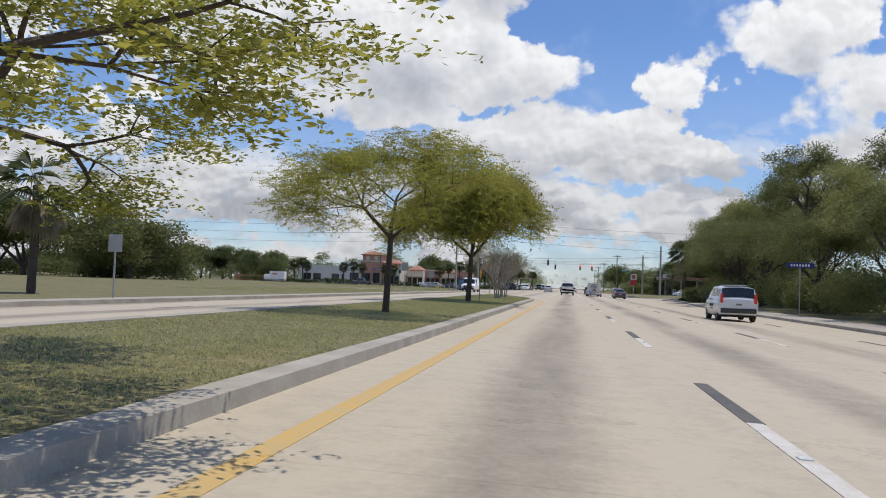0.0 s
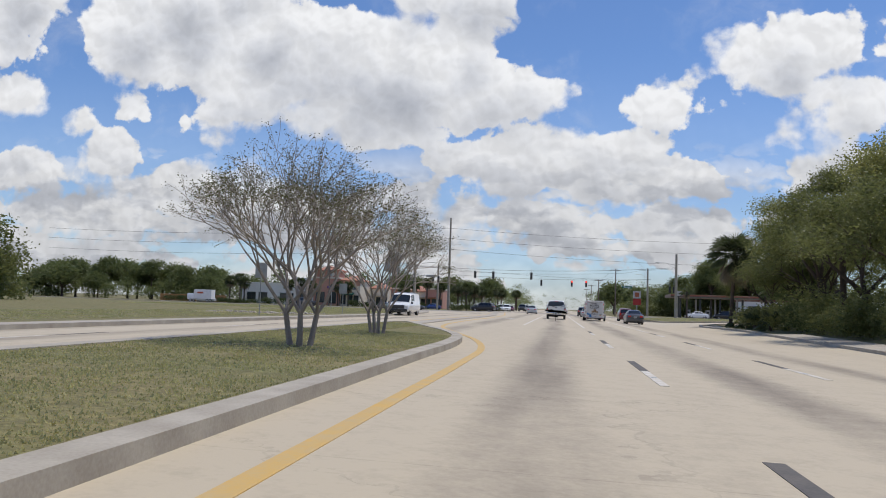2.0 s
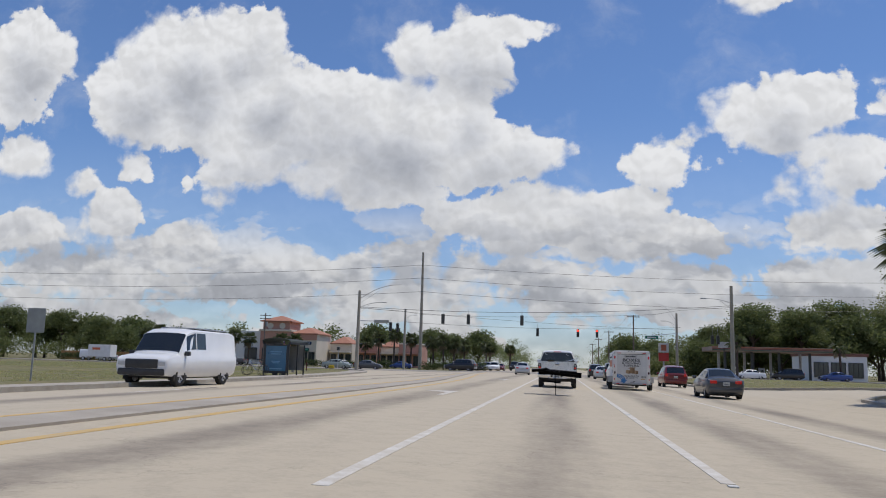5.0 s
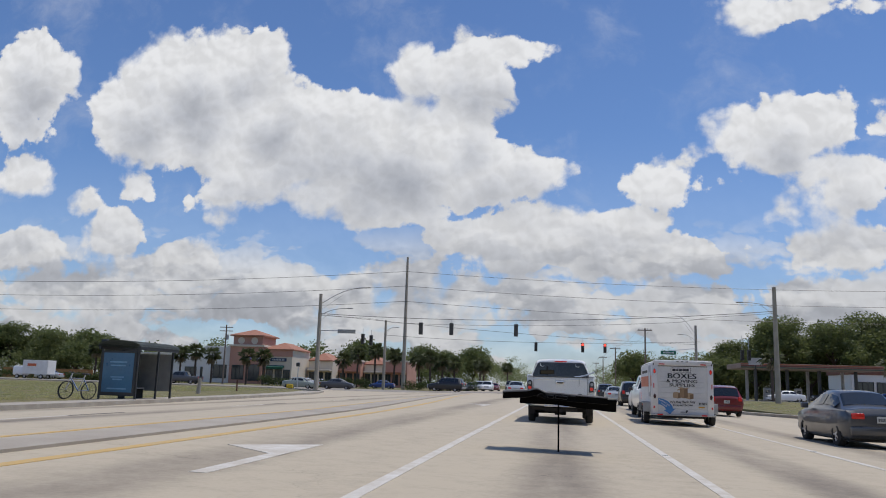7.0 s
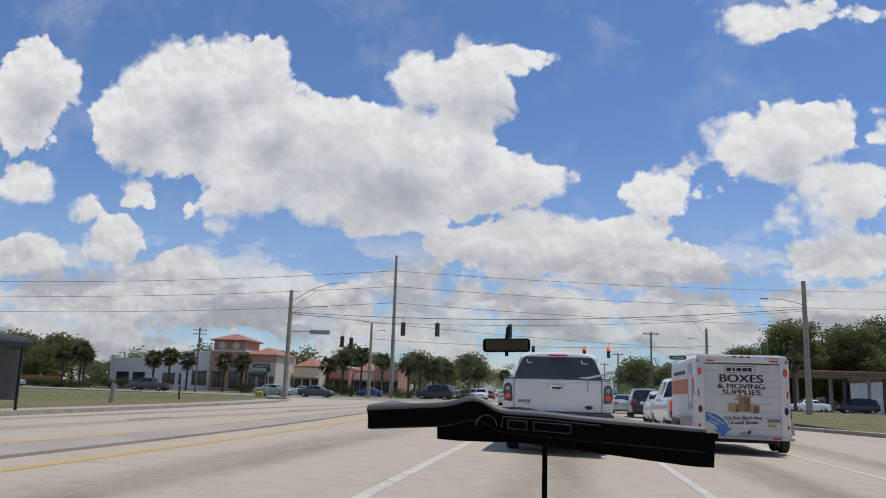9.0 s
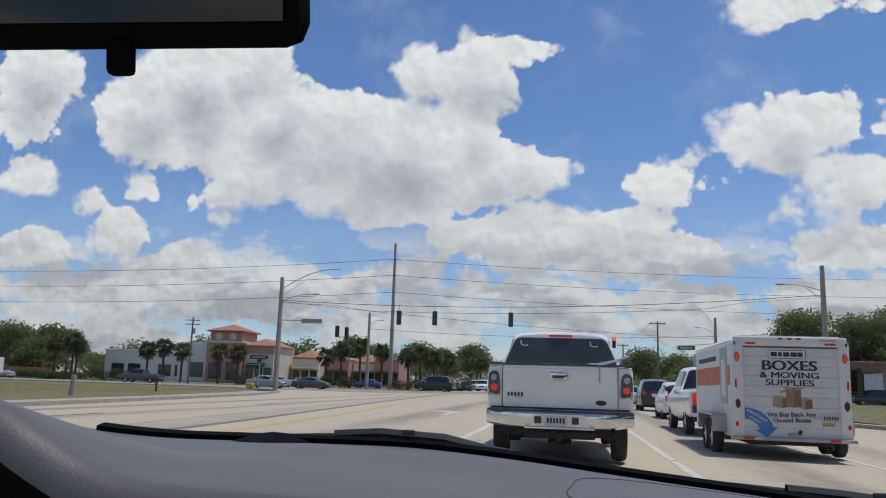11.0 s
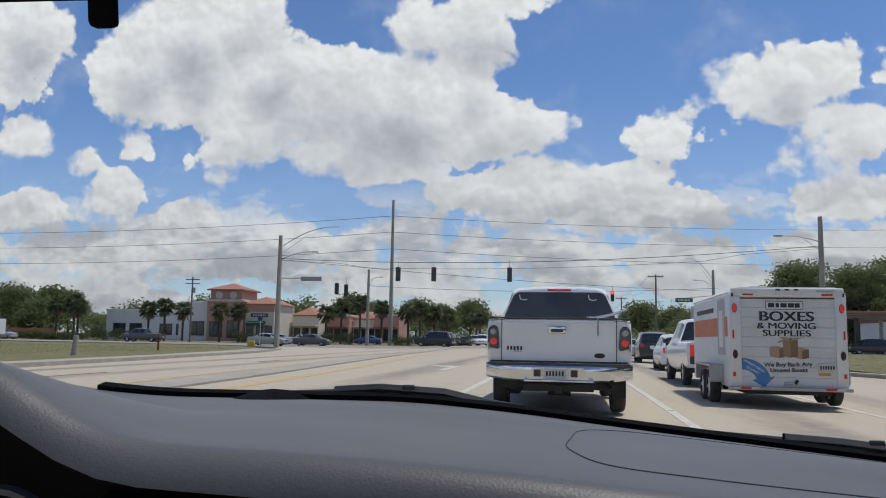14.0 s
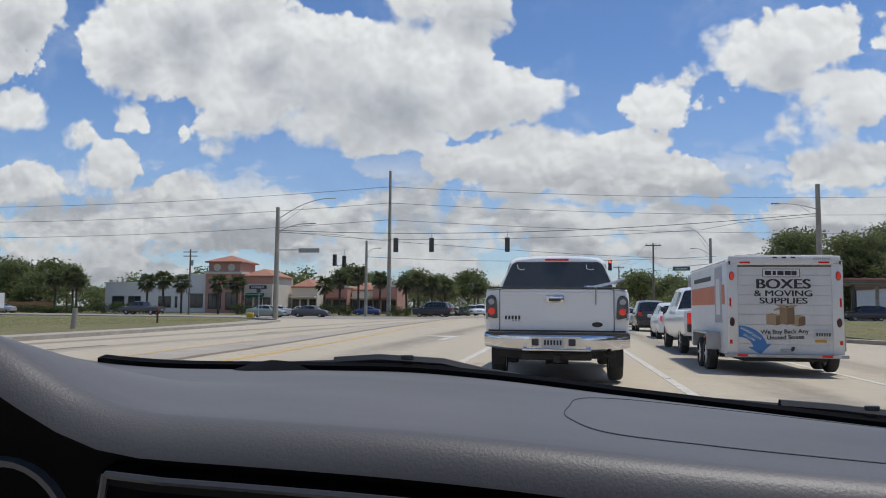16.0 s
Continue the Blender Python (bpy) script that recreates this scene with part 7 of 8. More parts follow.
def build_trailer():
    """Enclosed rental trailer: rounded roof, roll-up door with slats, tandem wheels under fenders."""
    e = empty("cargo_trailer", "white enclosed rental trailer with orange band and printed door", "trailer", on(4.14, 14.2, -1.0) @ Matrix.Diagonal((1, 1, 0.95, 1)))
    L, W, z0, z1 = 5.0, 2.06, 0.40, 2.38
    hw = W / 2
    bm = bmesh.new()
    prof = [(-hw, z0), (hw, z0), (hw, z1 - 0.18), (hw - 0.05, z1 - 0.07), (hw - 0.17, z1), (-hw + 0.17, z1), (-hw + 0.05, z1 - 0.07), (-hw, z1 - 0.18)]
    ra, rb, rc = [[bm.verts.new((x * s, y, z0 + (z - z0) * s2)) for x, z in prof] for y, s, s2 in ((0.0, 1, 1), (L - 0.35, 1, 1), (L, 0.86, 0.93))]
    for a, b in ((ra, rb), (rb, rc)):
        for i in range(8):
            bm.faces.new((a[i], b[i], b[(i + 1) % 8], a[(i + 1) % 8]))
    bm.faces.new(ra)
    bm.faces.new(rc[::-1])
    bmesh.ops.recalc_face_normals(bm, faces=bm.faces[:])
    part("body", bm, M_TRAILER, e, "white enamelled box body", True)
    # rear frame and door slats
    for k in (-1, 1):
        part("rear_post", boxbm((k * (hw - 0.10), -0.025, 1.31), (0.20, 0.07, 1.84), 0.02), M_TRAILER, e, "", True)
    part("rear_header", boxbm((0, -0.025, 2.265), (W - 0.06, 0.07, 0.19), 0.07), M_TRAILER, e, "", True)
    door = part("roll_door", boxbm((0, -0.002, 1.29), (1.67, 0.02, 1.74), 0.0), M_DOOR, e, "white slatted roll-up door")
    for i in range(9):
        part("slat", boxbm((0, -0.016, 0.52 + 0.194 * i), (1.67, 0.022, 0.186), 0.006), M_DOOR, door)
    part("door_shadow_gap", boxbm((0, -0.03, 2.155), (1.67, 0.02, 0.022), 0.0), M_TRIM, e)
    for k in (-1, 1):
        for z in (1.96, 1.05):
            part("lamp_base", oval(k * (hw - 0.085), z, 0.095, 0.19, -0.05, -0.078), M_TRIM, e, "", True)
        part("tail_lamp", oval(k * (hw - 0.085), 1.96, 0.075, 0.165, -0.07, -0.090), M_BRAKE, e, "red oval tail lamp", True)
        part("tail_lamp", oval(k * (hw - 0.085), 1.05, 0.075, 0.165, -0.07, -0.090), pbr("dark_red_lens", (0.07, 0.012, 0.01), 0.4), e, "unlit dark red lamp", True)
        part("reflector", boxbm((k * (hw - 0.055), -0.062, 1.44), (0.03, 0.015, 0.17), 0.0), M_TAIL, e)
        part("reflector", boxbm((k * 0.70, -0.062, 2.225), (0.19, 0.015, 0.035), 0.0), M_TAIL, e)
        part("reflector", boxbm((k * (hw - 0.06), -0.062, 0.66), (0.05, 0.015, 0.08), 0.0), M_TAIL, e)
        part("lamp_base", boxbm((k * (hw - 0.05), -0.062, 2.22), (0.03, 0.015, 0.07), 0.0), M_TRIM, e)
    for x in (-0.16, 0, 0.16):
        part("clearance_lamp", boxbm((x, -0.064, 2.325), (0.08, 0.03, 0.032), 0.01), M_TRIM, e)
    bars(e, (0.66, -0.062, 2.30), 0.3, 0.035, n=8, ink=M_GALV, name="unit_mark")
    part("rear_sill", boxbm((0, -0.06, 0.395), (W + 0.10, 0.14, 0.07), 0.012), M_GALV, e, "steel rear sill")
    for x in (-0.78, 0.70):
        part("sill_reflector", boxbm((x, -0.135, 0.40), (0.18, 0.012, 0.045), 0.0), M_TAIL, e)
        part("sill_reflector", boxbm((x + 0.17, -0.135, 0.40), (0.14, 0.012, 0.045), 0.0), M_PLATE, e)
    part("latch", boxbm((0.02, -0.05, 0.50), (0.22, 0.05, 0.05), 0.01), M_GALV, door)
    part("latch_handle", boxbm((0.12, -0.06, 0.53), (0.05, 0.05, 0.09), 0.01, Matrix.Rotation(0.5, 3, "Y")), M_UNDER, door)
    # printing on the door
    T = Matrix.Translation
    for text, size, z, stroke, wide in (("BOXES", 0.268, 1.795, 0.011, 1.20), ("& MOVING", 0.168, 1.612, 0.005, 1.28), ("SUPPLIES", 0.168, 1.468, 0.005, 1.31)):
        for j in (-1, 0, 1):
            words("door_print", text, size, M_INK, door, T((-0.02 + stroke * j, -0.034 - 0.0008 * j, z)) @ UPRIGHT, "", "CENTER", 0.0, wide)
    words("door_print", "We Buy Back Any", 0.115, M_INK, door, T((-0.01, -0.034, 0.865)) @ pose(0, 0, 0, 90, -2, 0), "", "CENTER", 0.002, 1.0)
    words("door_print", "Unused Boxes", 0.115, M_INK, door, T((0.0, -0.034, 0.755)) @ pose(0, 0, 0, 90, -2, 0), "", "CENTER", 0.002, 0.98)
    # brand plate as plain shape
    part("brand_panel", boxbm((-0.05, -0.029, 2.02), (0.66, 0.006, 0.15), 0.0), M_TRAILER, door)
    for x, w in ((-0.30, 0.11), (-0.19, 0.06), (-0.08, 0.11), (0.05, 0.11), (0.16, 0.09)):
        part("brand_mark", boxbm((x + 0.02, -0.034, 2.02), (w, 0.004, 0.085)), M_INK, door)
    for dz in (-0.078, 0.078):
        part("brand_mark", boxbm((-0.05, -0.034, 2.02 + dz), (0.66, 0.004, 0.010)), M_INK, door)
    for x in (-0.38, 0.28):
        part("brand_mark", boxbm((x, -0.034, 2.02), (0.010, 0.004, 0.146)), M_INK, door)
    # pictured boxes: each a printed front, side and lid; the middle one stands open
    for x, z, w, d, h, mt in ((-0.20, 0.985, 0.17, 0.10, 0.18, M_BROWN2), (0.00, 1.00, 0.13, 0.13, 0.32, M_BROWN), (0.20, 0.97, 0.13, 0.12, 0.17, M_BROWN2)):
        for nm, q, m2, lift in (("pictured_box", ((-w, 0.03), (0, 0), (0, h), (-w, h + 0.03)), mt, 0), ("pictured_box_side", ((0, 0), (d, 0.03), (d, h + 0.03), (0, h)), M_BROWN3, 1), ("pictured_box_lid", ((-w, h + 0.03), (0, h), (d, h + 0.03), (d - w, h + 0.06)), M_BROWN2 if h < 0.3 else M_BROWN3, 2)):
            bm = bmesh.new()
            bm.faces.new([bm.verts.new((x + u + 0.04, -0.0300 - 0.0007 * lift - (0.0025 if h > 0.3 else 0), z + v)) for u, v in q])
            part(nm, bm, m2, door)
    for q in (((-0.09, 1.35), (0.04, 1.32), (0.00, 1.39), (-0.17, 1.40)), ((0.04, 1.32), (0.17, 1.35), (0.25, 1.39), (0.10, 1.385)), ((-0.09, 1.35), (-0.09, 1.30), (-0.20, 1.27), (-0.18, 1.31))):
        bm = bmesh.new()
        bm.faces.new([bm.verts.new((u, -0.0350, v)) for u, v in q])
        part("pictured_flap", bm, M_BROWN2, door)
    # blue arc
    bm = bmesh.new()
    R0, R1, cx, cz = 0.21, 0.41, -0.83, 0.52
    n = 12
    for i in range(n):
        a0, a1 = math.radians(12 + 84 * i / n), math.radians(12 + 84 * (i + 1) / n)
        pts = [(cx + r * math.cos(a) * 1.25, -0.0305, cz + r * math.sin(a) * 1.12) for r, a in ((R0, a0), (R1, a0), (R1, a1), (R0, a1))]
        bm.faces.new([bm.verts.new(p) for p in pts])
    a = math.radians(12)
    tip = [(cx + r * math.cos(a) * 1.25, -0.0305, cz + r * math.sin(a) * 1.12) for r in (R0 - 0.07, R1 + 0.07)] + [(cx + (R0 + R1) / 2 * 1.25 * 1.01, -0.0305, cz - 0.10)]
    bm.faces.new([bm.verts.new(p) for p in tip])
    part("blue_arc", bm, M_BLUE, door, "blue arrow decal")
    wl = pbr("white_lettering", (0.75, 0.75, 0.75), 0.6)
    words("arc_print", "LOWEST DECKS", 0.058, wl, door, T((-0.61, -0.0335, 0.825)) @ pose(0, 0, 0, 90, 32, 0), "", "CENTER", 0.001)
    words("arc_print", "EZ-LOAD", 0.056, wl, door, T((-0.64, -0.0335, 0.745)) @ pose(0, 0, 0, 90, 30, 0), "", "CENTER", 0.001)
    plate(e, (0.66, -0.055, 0.82))
    part("plate_decal", boxbm((0.62, -0.034, 0.69), (0.2, 0.01, 0.05), 0.0), pbr("amber_sticker", (0.6, 0.35, 0.05)), door)
    # side band and panel
    for k in (-1, 1):
        part("side_band", boxbm((k * (hw + 0.002), 2.35, 1.60), (0.012, 4.3, 0.40), 0.0), M_ORANGE, e, "orange side band")
        part("side_band_top", boxbm((k * (hw + 0.002), 2.9, 1.98), (0.012, 2.3, 0.10), 0.0), M_INK, e, "dark brand bar")
        p = part("side_picture", boxbm((k * (hw + 0.005), 0.85, 1.60), (0.012, 0.75, 1.15), 0.0), M_PICTURE, e, "grey side picture panel")
        part("picture_shape", boxbm((k * (hw + 0.012), 0.85, 1.56), (0.006, 0.4, 0.75), 0.0), M_TRAILER, p)
        bm = bmesh.new()
        pipe(bm, [(k * (hw + 0.02), 0.02, 2.26), (k * (hw + 0.02), L - 0.4, 2.26)], 0.014, 5)
        part("roof_rail", bm, M_GALV, e)
        f = part("fender", boxbm((k * (hw + 0.13), 1.65, 0.80), (0.27, 1.85, 0.05), 0.02), M_GALV, e, "grey steel wheel fender")
        part("fender_end", boxbm((k * (hw + 0.13), 0.735, 0.64), (0.27, 0.04, 0.36), 0.01), M_GALV, f)
        part("fender_end", boxbm((k * (hw + 0.13), 2.565, 0.64), (0.27, 0.04, 0.36), 0.01), M_GALV, f)
        part("side_reflector", boxbm((k * (hw + 0.27), 0.85, 0.72), (0.012, 0.09, 0.05), 0.0), M_TAIL, f)
        wheel(e, k * (hw + 0.11), 1.25, 0.34, 0.2)
        wheel(e, k * (hw + 0.11), 2.05, 0.34, 0.2)
    part("chassis", boxbm((0, 2.3, 0.34), (1.5, 4.6, 0.12), 0.01), M_UNDER, e)
    part("axle", tubebm((-0.95, 1.25, 0.33), (0.95, 1.25, 0.33), 0.04, 0.04, 8), M_UNDER, e)
    bm = bmesh.new()
    pipe(bm, [(-0.6, L, 0.42), (0, L + 1.3, 0.46)], 0.05, 6)
    pipe(bm, [(0.6, L, 0.42), (0, L + 1.3, 0.46)], 0.05, 6)
    part("drawbar", bm, M_UNDER, e, "black A-frame drawbar")
    return e


build_main_pickup()
build_trailer()
car("pickup_truck", "white crew-cab pickup truck towing the rental trailer", "pickup truck", on(4.25, 20.6, -1), "pickup", P_WHITE, 1.02, 1.0, 1.03, "", True, M_TRIM)
car("hatchback", "small white car with red tail lamps in the queue", "car", on(4.9, 33.0, -1), "suv", P_WHITE, 0.88, 0.95, 0.9, "", True)
car("estate_car", "black sport utility vehicle in the queue", "car", on(5.2, 45.5, -1), "suv", P_BLACK, 1.05, 1.0, 1.05)
car("sedan", "dark grey four-door saloon in the outer lane", "car", on(7.85, 6.75, 0), "sedan", P_GREY, 1.0, 0.99, 1.0, "", False)
car("estate_car", "dark red sport utility vehicle in the outer lane", "car", on(9.0, 31.5, 0), "suv", P_RED, 1.0, 1.0, 0.98)
car("sedan", "silver saloon waiting in the turn lane", "car", on(-4.3, 62, 2), "sedan", P_SILVER, 1.0, 1.0, 1.0)
k = car("boxy_hatchback", "white boxy hatchback with dark lettering on its side", "car", on(8.1, -76.2, 0), "boxy", P_PALE, 1.0, 1.0, 1.0, "", False, M_TRIM)
for i, w in enumerate((0.05, 0.12, 0.11, 0.14, 0.12, 0.12)):
    part("side_mark", boxbm((-0.93, 2.25 - 0.16 * i, 0.74), (0.014, w, 0.13)), M_INK, k, "dark lettering on the door")
for i in range(6):
    part("side_mark", boxbm((-0.93, 2.2 - 0.13 * i, 0.58), (0.014, 0.07, 0.045)), M_INK, k)
part("roof_rack", boxbm((0.0, 1.3, 1.72), (1.0, 1.5, 0.05), 0.02), M_GALV, k)
v = car("panel_van", "white panel van with dark grille driving towards us", "van", pose(-13.4, -2.9, lie(-13.4), 0, 0, 179), "van", P_WHITE, 0.96, 0.97, 0.94, "", False, M_TRIM)
part("radiator_grille", boxbm((0, 5.34, 0.76), (1.15, 0.06, 0.30), 0.03), M_TRIM, v, "black radiator grille", True)
part("roof_ladder_rack", boxbm((0, 1.8, 2.02), (1.3, 2.6, 0.05), 0.02), M_GALV, v)
car("estate_car", "large black sport utility vehicle turning through the junction", "car", pose(-13.5, 97, lie(-13.5), 0, 0, 80), "suv", P_BLACK, 1.12, 1.08, 1.1, "", False, M_GALV)
for x, y, yaw, shp, mt, lab in ((-36.0, 86.5, 268, "sedan", P_BEIGE, "pale green saloon on the cross street"), (-32.5, 92.0, 272, "sedan", P_GREY, "dark saloon on the cross street"), (-36.5, 103, 92, "sedan", P_SILVER, "silver saloon on the far side of the cross street"), (-54.5, 101, 90, "pickup", P_GREY, "dark pickup truck on the cross street"),
                                (-17.6, 122, 181, "sedan", P_SILVER, "silver saloon facing the junction"), (-15.0, 123, 180, "sedan", P_GREY, "grey saloon facing the junction"), (-12.4, 124, 180, "suv", P_WHITE, "white car facing the junction"), (-29.5, 126, 90, "sedan", P_BLUE, "blue saloon parked by the shops"), (-45.0, 138, 90, "sedan", P_WHITE, "white saloon parked by the shops"),
                                (30.5, 93, 92, "sedan", P_WHITE, "white saloon parked at the petrol station"), (36.5, 95, 90, "suv", P_BLACK, "dark sport utility vehicle parked at the petrol station"), (44.0, 97, 90, "sedan", P_BLUE, "blue saloon parked at the petrol station"), (-83.0, 109, 90, "sedan", P_SILVER, "silver saloon on the side road"), (4.8, 58, 0, "sedan", P_SILVER, "silver saloon further up the queue"), (-8.5, 150, 180, "suv", P_GREY, "grey car waiting beyond the junction"), (-19.8, 123, 180, "suv", P_WHITE, "white car first in the facing queue"), (-17.4, 131, 180, "sedan", P_WHITE, "white saloon further back in the facing queue"), (-14.6, 132, 180, "suv", P_SILVER, "silver car further back in the facing queue"), (-12.0, 134, 180, "sedan", P_RED, "dark red saloon further back in the facing queue"), (-1.0, 82, 2, "suv", P_GREY, "dark car crossing the junction ahead"), (1.5, 112, 0, "sedan", P_SILVER, "silver saloon driving away beyond the junction"), (4.6, 70.5, 0, "suv", P_BLACK, "black car at the head of the queue"), (-9.0, 135, 180, "pickup", P_BLACK, "black pickup truck waiting beyond the junction")):
    car({"sedan": "sedan", "suv": "estate_car", "pickup": "pickup_truck"}[shp], lab, "car" if shp != "pickup" else "pickup truck", on(x, y, yaw), shp, mt, group="distant traffic")
# rental box truck on the side road
e = empty("box_truck", "white rental box truck with orange panels on the side road", "truck", on(-81.0, 103, 90))
part("box", boxbm((0, 2.0, 1.85), (2.1, 4.4, 2.2), 0.05), M_TRAILER, e)
part("side_panel", boxbm((-1.06, 2.6, 2.2), (0.02, 1.5, 0.4), 0.0), M_ORANGE, e, "orange side panel")
part("side_panel", boxbm((1.06, 2.6, 2.2), (0.02, 1.5, 0.4), 0.0), M_ORANGE, e, "orange side panel")
part("cab", boxbm((0, 5.1, 1.25), (1.9, 1.8, 1.5), 0.25), P_WHITE, e, "", True)
part("windscreen", boxbm((0, 5.55, 1.65), (1.6, 0.7, 0.5), 0.15), M_GLASS, e)
for x in (-0.9, 0.9):
    for y in (0.9, 5.1):
        wheel(e, x, y, 0.36, 0.22)

# ---- the car that the view is from, at its halt in the lane ----
M_DASH = pbr("grey_soft_dash_vinyl", (0.116, 0.113, 0.111), 0.48, 0, (0.076, 0.075, 0.074), 3.2, 0.7, 420, 0.03, 0.4)
# black plastic, taken near black to carry the shade of the unbuilt cabin roof
M_DASH_DARK = pbr("black_plastic_with_cabin_shade", (0.003, 0.003, 0.0035), 0.9, 0, (0.005, 0.005, 0.005), 4, 0.6, 200, 0.01, 0.06)
M_SEAM = pbr("dark_grey_seam", (0.045, 0.046, 0.05), 0.7)
M_BEZEL = pbr("satin_grey_bezel", (0.07, 0.072, 0.076), 0.35, 0.2, (0.05, 0.052, 0.055), 3, 0.6, 100, 0.0)
M_SCREEN = bpy.data.materials.new("windscreen_glass")
M_SCREEN.use_nodes = True
nt = M_SCREEN.node_tree
nt.nodes.clear()
clear, gloss, both, end = (nt.nodes.new(k) for k in ("ShaderNodeBsdfTransparent", "ShaderNodeBsdfGlossy", "ShaderNodeMixShader", "ShaderNodeOutputMaterial"))
clear.inputs[0].default_value, gloss.inputs["Roughness"].default_value, both.inputs[0].default_value = (0.985, 0.995, 0.99, 1), 0.03, 0.012
nt.links.new(clear.outputs[0], both.inputs[1])
nt.links.new(gloss.outputs[0], both.inputs[2])
nt.links.new(both.outputs[0], end.inputs[0])
EYE = Vector((0.01, -1.42, 1.094))


def profile(points, x, soft=0.035):
    """A smoothed line through (x, height) points."""
    xs, zs = zip(*points)
    return sum(float(np.interp(x + soft * k, xs, zs)) for k in (-1.5, -1, -0.5, 0, 0.5, 1, 1.5)) / 7


LIP = [(-1.1, 0.085), (-0.6, 0.050), (-0.47, 0.004), (-0.42, 0.018), (-0.385, 0.048), (-0.35, 0.074), (-0.30, 0.078), (-0.24, 0.079), (-0.08, 0.085), (0.08, 0.098), (0.7, 0.133)]
PAD = [(-1.1, 0.085), (-0.6, 0.080), (-0.35, 0.077), (-0.24, 0.079), (-0.08, 0.085), (0.08, 0.098), (0.7, 0.133)]
FOOT = [(-1.1, 0.060), (-0.95, 0.075), (-0.82, 0.098), (-0.67, 0.107), (-0.47, 0.105), (-0.24, 0.104), (-0.07, 0.117), (0.095, 0.135), (0.27, 0.152), (0.49, 0.174), (0.8, 0.204)]

LID = [(0.62, 1.12), (0.422, 1.128), (0.25, 1.14), (0.10, 1.12), (0.035, 1.02), (0.008, 0.84), (0.008, 0.71), (0.035, 0.645), (0.11, 0.63), (0.23, 0.62), (0.62, 0.60)]


def near_drop(x):
    """Drop of the rear lip of the dash below the eye; it rises towards the instrument hood."""
    return profile(LIP, x)


def far_drop(x):
    """Drop of the dash's far edge at the windscreen; it rises to a hood at the driver's side."""
    return profile(FOOT, x)


def dash_top(x, d):
    """Height above the ground of the dash's upper surface at x sideways and d ahead of the eye."""
    t = (d - 0.55) / 0.75
    pad = profile(PAD, x)
    h = pad * (1 - t) + far_drop(x) * t + (near_drop(x) - pad) * max(0.0, 1 - (d - 0.55) / 0.26)   # the hood fades out forward
    h -= 0.006 * math.sin(math.pi * min(max(t, 0), 1))
    return EYE.z - h


def build_own_car():
    e = empty("car_interior", "grey vinyl car dashboard with wipers and mirror at a windscreen", "dashboard", pose(EYE.x, EYE.y, 0))
    X0, X1 = -1.05, 0.72
    n, k = 56, 26
    bm = bmesh.new()
    g = []
    for i in range(n + 1):
        x = X0 + (X1 - X0) * i / n
        row = []
        for j in range(-6, k + 1):
            if j >= 0:
                d = 0.55 + 0.75 * j / k
                z = dash_top(x, d)
            else:
                a = -j / 6 * math.pi / 2
                d = 0.55 - 0.028 * math.sin(a)
                z = dash_top(x, 0.55) - 0.028 * (1 - math.cos(a))
            row.append(bm.verts.new((x, d, z)))
        g.append(row)
    for a, b in zip(g, g[1:]):
        for j in range(len(a) - 1):
            bm.faces.new((a[j], b[j], b[j + 1], a[j + 1]))
    bmesh.ops.recalc_face_normals(bm, faces=bm.faces[:])
    part("dash_top", bm, M_DASH, e, "sunlit grey vinyl dash pad", True)
    # dark face below the lip: cabin shade put into its near-black colour
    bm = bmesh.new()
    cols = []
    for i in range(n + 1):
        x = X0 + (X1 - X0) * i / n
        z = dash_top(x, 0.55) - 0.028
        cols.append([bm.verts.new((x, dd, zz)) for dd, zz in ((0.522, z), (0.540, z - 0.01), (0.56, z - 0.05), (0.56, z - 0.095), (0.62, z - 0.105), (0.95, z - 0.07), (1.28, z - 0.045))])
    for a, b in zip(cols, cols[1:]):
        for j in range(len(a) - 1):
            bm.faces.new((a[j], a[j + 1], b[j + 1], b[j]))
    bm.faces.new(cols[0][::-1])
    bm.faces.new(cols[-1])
    part("dash_face", bm, M_DASH_DARK, e, "dash face coloured near black for cabin shade", True)
    # passenger airbag lid: a slightly raised panel with a rounded outline
    bm = bmesh.new()
    out = LID
    pts = [(x, d, dash_top(x, d) + 0.0003) for x, d in spline(out, 8)]
    pipe(bm, pts, 0.0007, 5)
    part("airbag_seam", bm, M_SEAM, e, "fine seam of the airbag lid")
    # vent panel below the lip, with two dark vents
    bm = bmesh.new()
    rows_ = []
    for i in range(15):
        x = -0.318 + 0.52 * i / 14
        z = EYE.z - near_drop(x) - 0.036
        rows_.append([bm.verts.new(p) for p in ((x, 0.545, z), (x, 0.522, z - 0.004), (x, 0.515, z - 0.012), (x, 0.518, z - 0.09), (x, 0.545, z - 0.095))])
    for p, q in zip(rows_, rows_[1:]):
        for j in range(4):
            bm.faces.new((p[j], q[j], q[j + 1], p[j + 1]))
    bmesh.ops.recalc_face_normals(bm, faces=bm.faces[:])
    p = part("vent_panel", bm, M_DASH_DARK, e, "dark vent panel with a satin rim", True)
    bm = bmesh.new()
    pipe(bm, [(-0.318, 0.513, EYE.z - near_drop(-0.318) - 0.10)] + [(x, 0.513, EYE.z - near_drop(x) - 0.040) for x in [-0.31 + 0.5 * i / 12 for i in range(13)]], 0.0028, 6)
    part("panel_rim", bm, M_BEZEL, p, "satin grey rim")
    for x, w in ((-0.235, 0.105), (-0.055, 0.20)):
        z = EYE.z - near_drop(x) - 0.078
        rot = Matrix.Rotation(0.05, 3, "Y")
        v = part("vent", boxbm((x, 0.512, z), (w, 0.016, 0.05), 0.007, rot), M_BEZEL, p, "dark air vent", True)
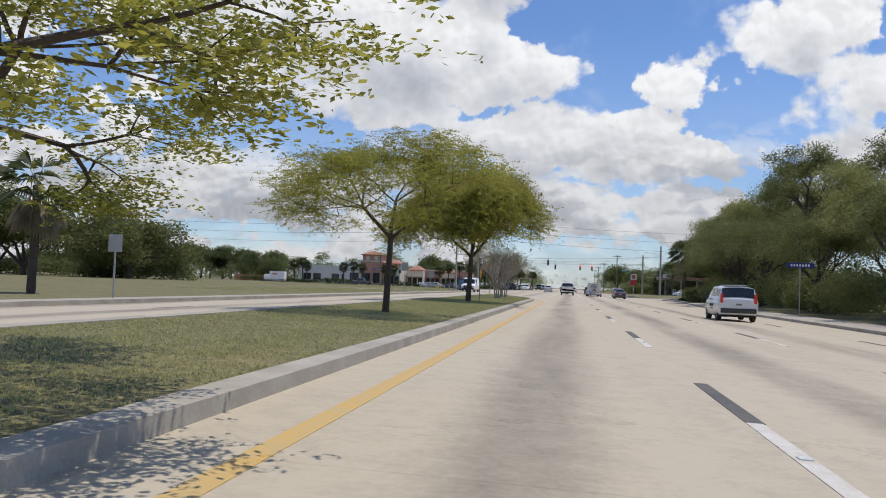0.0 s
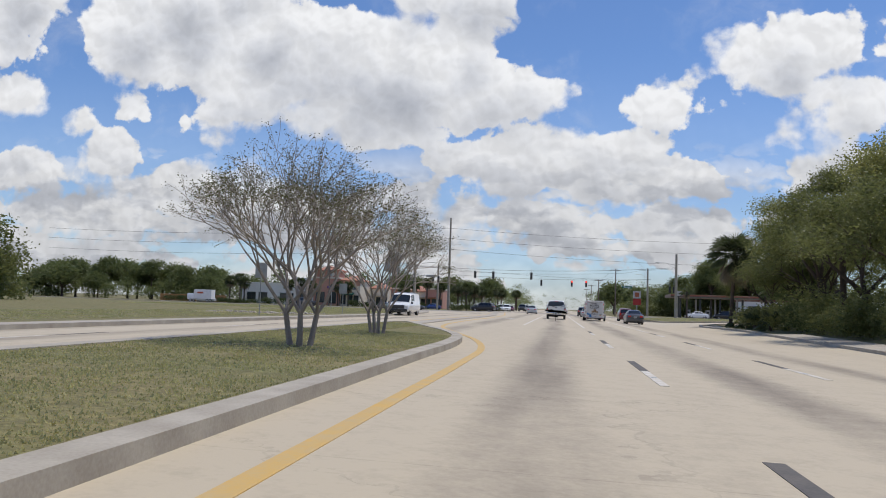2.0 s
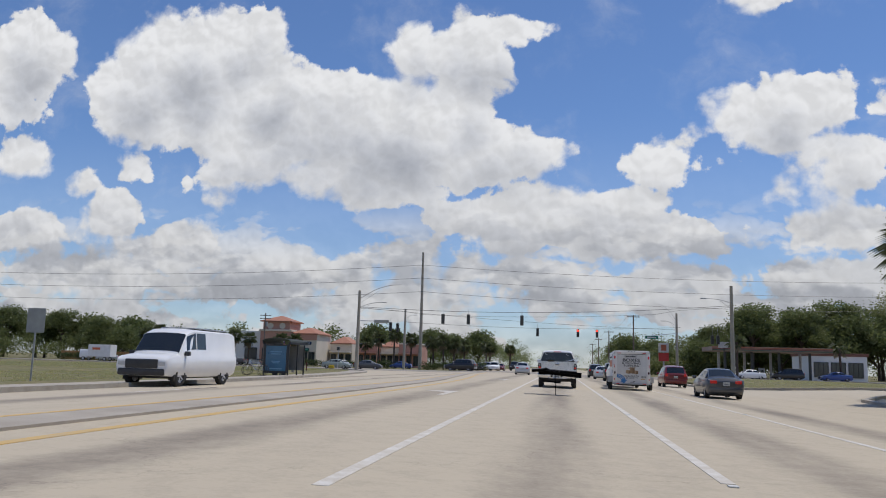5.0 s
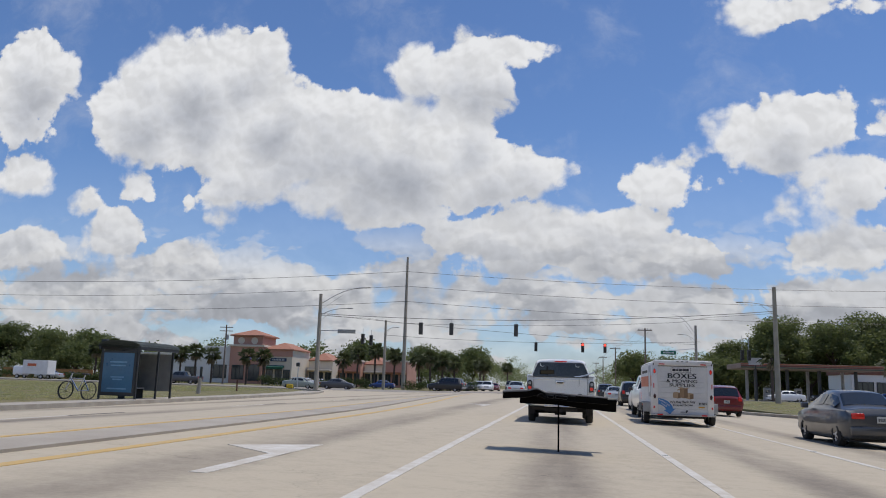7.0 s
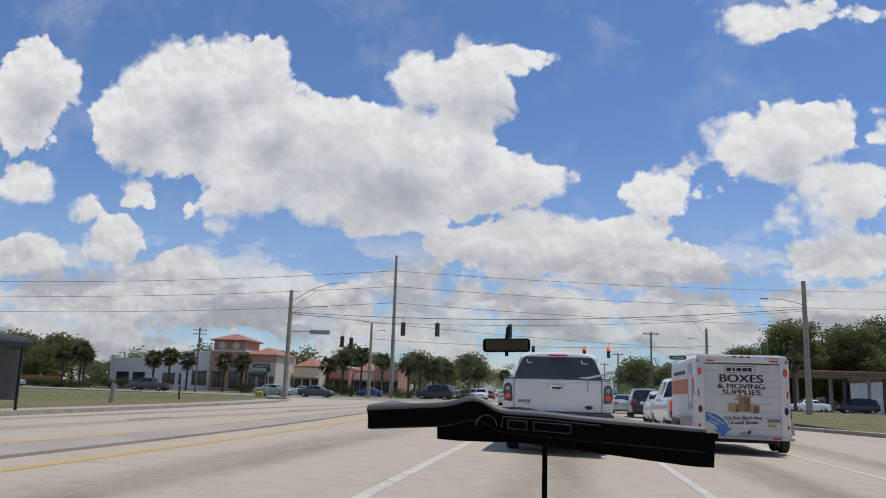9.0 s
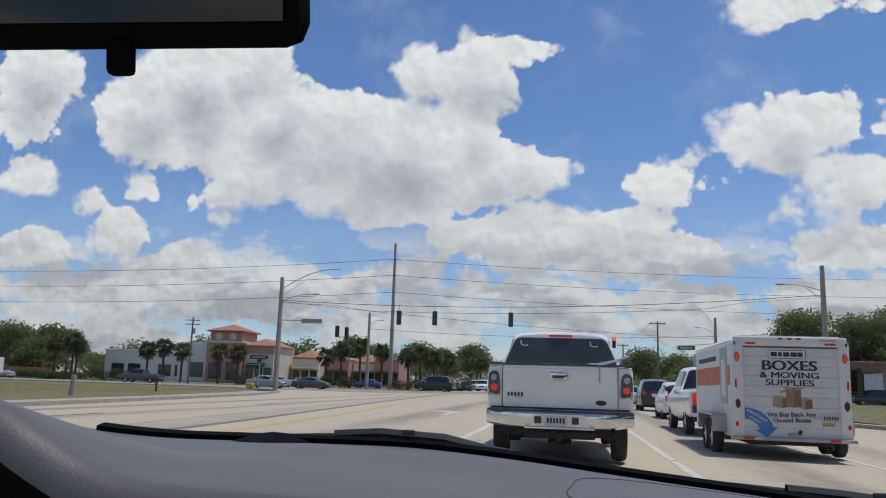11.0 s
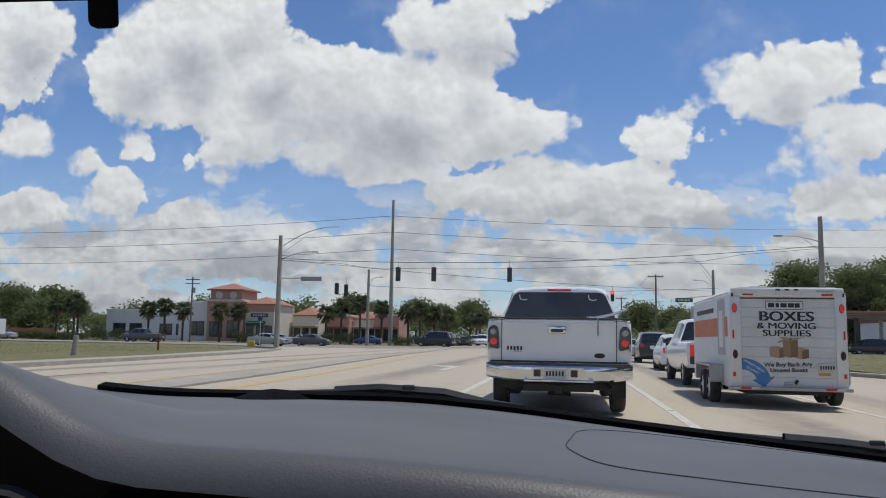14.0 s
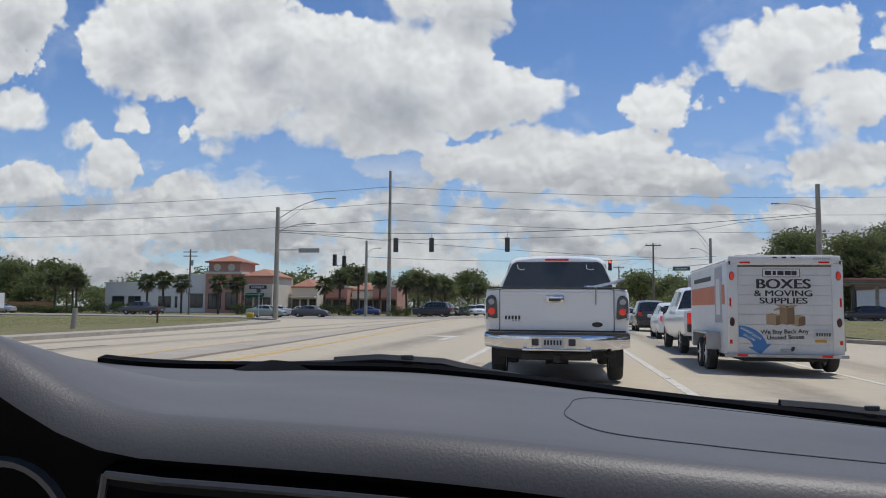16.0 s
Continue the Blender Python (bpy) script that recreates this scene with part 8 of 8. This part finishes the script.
        part("vent_mouth", boxbm((x, 0.506, z), (w - 0.012, 0.016, 0.040), 0.006, rot), M_DASH_DARK, v, "", True)
    bm = bmesh.new()
    arc = [math.pi * i / 16 for i in range(17)]
    rings = [[bm.verts.new((-0.40 + r * math.cos(a), d, 0.925 + r * math.sin(a))) for a in arc] for r, d in ((0.052, 0.53), (0.054, 0.524), (0.058, 0.524), (0.060, 0.53))]
    for p, q in zip(rings, rings[1:]):
        for i in range(16):
            bm.faces.new((p[i], p[i + 1], q[i + 1], q[i]))
    part("gauge_ring", bm, M_BEZEL, e, "thin grey gauge ring")
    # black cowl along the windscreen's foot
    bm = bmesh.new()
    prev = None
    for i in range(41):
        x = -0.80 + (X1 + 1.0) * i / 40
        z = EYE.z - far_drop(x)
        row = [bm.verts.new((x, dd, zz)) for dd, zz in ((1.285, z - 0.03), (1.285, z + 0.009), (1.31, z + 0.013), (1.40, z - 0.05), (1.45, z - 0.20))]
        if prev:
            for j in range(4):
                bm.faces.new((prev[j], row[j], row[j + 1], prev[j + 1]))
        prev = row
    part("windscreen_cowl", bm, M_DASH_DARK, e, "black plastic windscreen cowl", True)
    for x0, x1, piv in ((-0.50, -0.045, -0.285), (0.22, 0.78, 0.44)):
        z = lambda x: EYE.z - far_drop(x) + 0.004
        xs = [x0 + (x1 - x0) * i / 12 for i in range(13)]
        bm = cable([(a, 1.33, z(a) + 0.008 * math.sin(math.pi * (a - x0) / (x1 - x0))) for a in xs], 0.007, 6)
        w = part("wiper", bm, M_TRIM, e, "black windscreen wiper")
        bm = cable([(piv - 0.10, 1.325, z(piv - 0.10) + 0.009), (piv - 0.02, 1.32, z(piv) + 0.015), (piv + 0.09, 1.32, z(piv + 0.09) + 0.013), (piv + 0.16, 1.335, z(piv + 0.16) + 0.002)], 0.0095, 6)
        part("wiper_arm", bm, M_TRIM, w, "", True)
        part("wiper_blade_clip", boxbm((piv + 0.03, 1.308, z(piv) + 0.019), (0.022, 0.006, 0.008), 0.002), M_BEZEL, w)
    part("washer_nozzle", boxbm((-0.02, 1.36, EYE.z - far_drop(-0.02) - 0.012), (0.02, 0.02, 0.016), 0.004), M_TRIM, e)
    # mirror with its foot
    c = Vector((-0.295, 0.45, EYE.z + 0.252))
    rot = Euler((radians(8), radians(-2), radians(8))).to_matrix()
    mm = part("rear_view_mirror", boxbm(c, (0.25, 0.035, 0.072), 0.016, rot), M_DASH_DARK, e, "black rear-view mirror", True)
    # reflection of a dark cabin is put into the glass's base colour
    part("mirror_glass", boxbm(c + rot @ Vector((0, -0.0185, 0.003)), (0.222, 0.002, 0.055), 0.0, rot), pbr("cabin_dark_mirror", (0.05, 0.05, 0.045), 0.05, 1.0, (0.045, 0.045, 0.04), 2, 0.3, 10, 0.0), mm, "mirror glass")
    part("dimmer_tab", boxbm(c + rot @ Vector((0.0, -0.006, -0.044)), (0.018, 0.012, 0.024), 0.004, rot), M_DASH_DARK, mm, "", True)
    part("mirror_stem", tubebm(c + Vector((0, 0.02, 0.02)), c + Vector((0.0, 0.12, 0.10)), 0.012, 0.012, 8), M_DASH_DARK, mm)
    # the clear windscreen that holds the mirror's foot, and a slim stay under the dash
    bm = bmesh.new()
    sheets = []
    for off in (0.0, 0.004):
        rows_ = []
        for i in range(17):
            u = -1 + i / 8
            low = Vector((-0.12 + 1.12 * u, 1.30 - 0.05 * u * u, EYE.z - far_drop(-0.12 + 1.0 * u) + 0.004))
            high = Vector((-0.10 + 0.98 * u, 0.55 - 0.05 * u * u, EYE.z + 0.40))
            rows_.append([bm.verts.new(low.lerp(high, j / 6) + Vector((0, off, 0))) for j in range(7)])
        sheets.append(rows_)
    for rows_ in sheets:
        for p, q in zip(rows_, rows_[1:]):
            for j in range(6):
                bm.faces.new((p[j], q[j], q[j + 1], p[j + 1]))
    glass = part("windscreen", bm, M_SCREEN, e, "clear laminated windscreen", True)
    glass.visible_shadow = False
    part("dash_stay", boxbm((-0.1, 0.95, 0.46), (0.03, 0.05, 0.95), 0.008), M_DASH_DARK, e, "slim dark stay under the dash")
    return e


build_own_car()
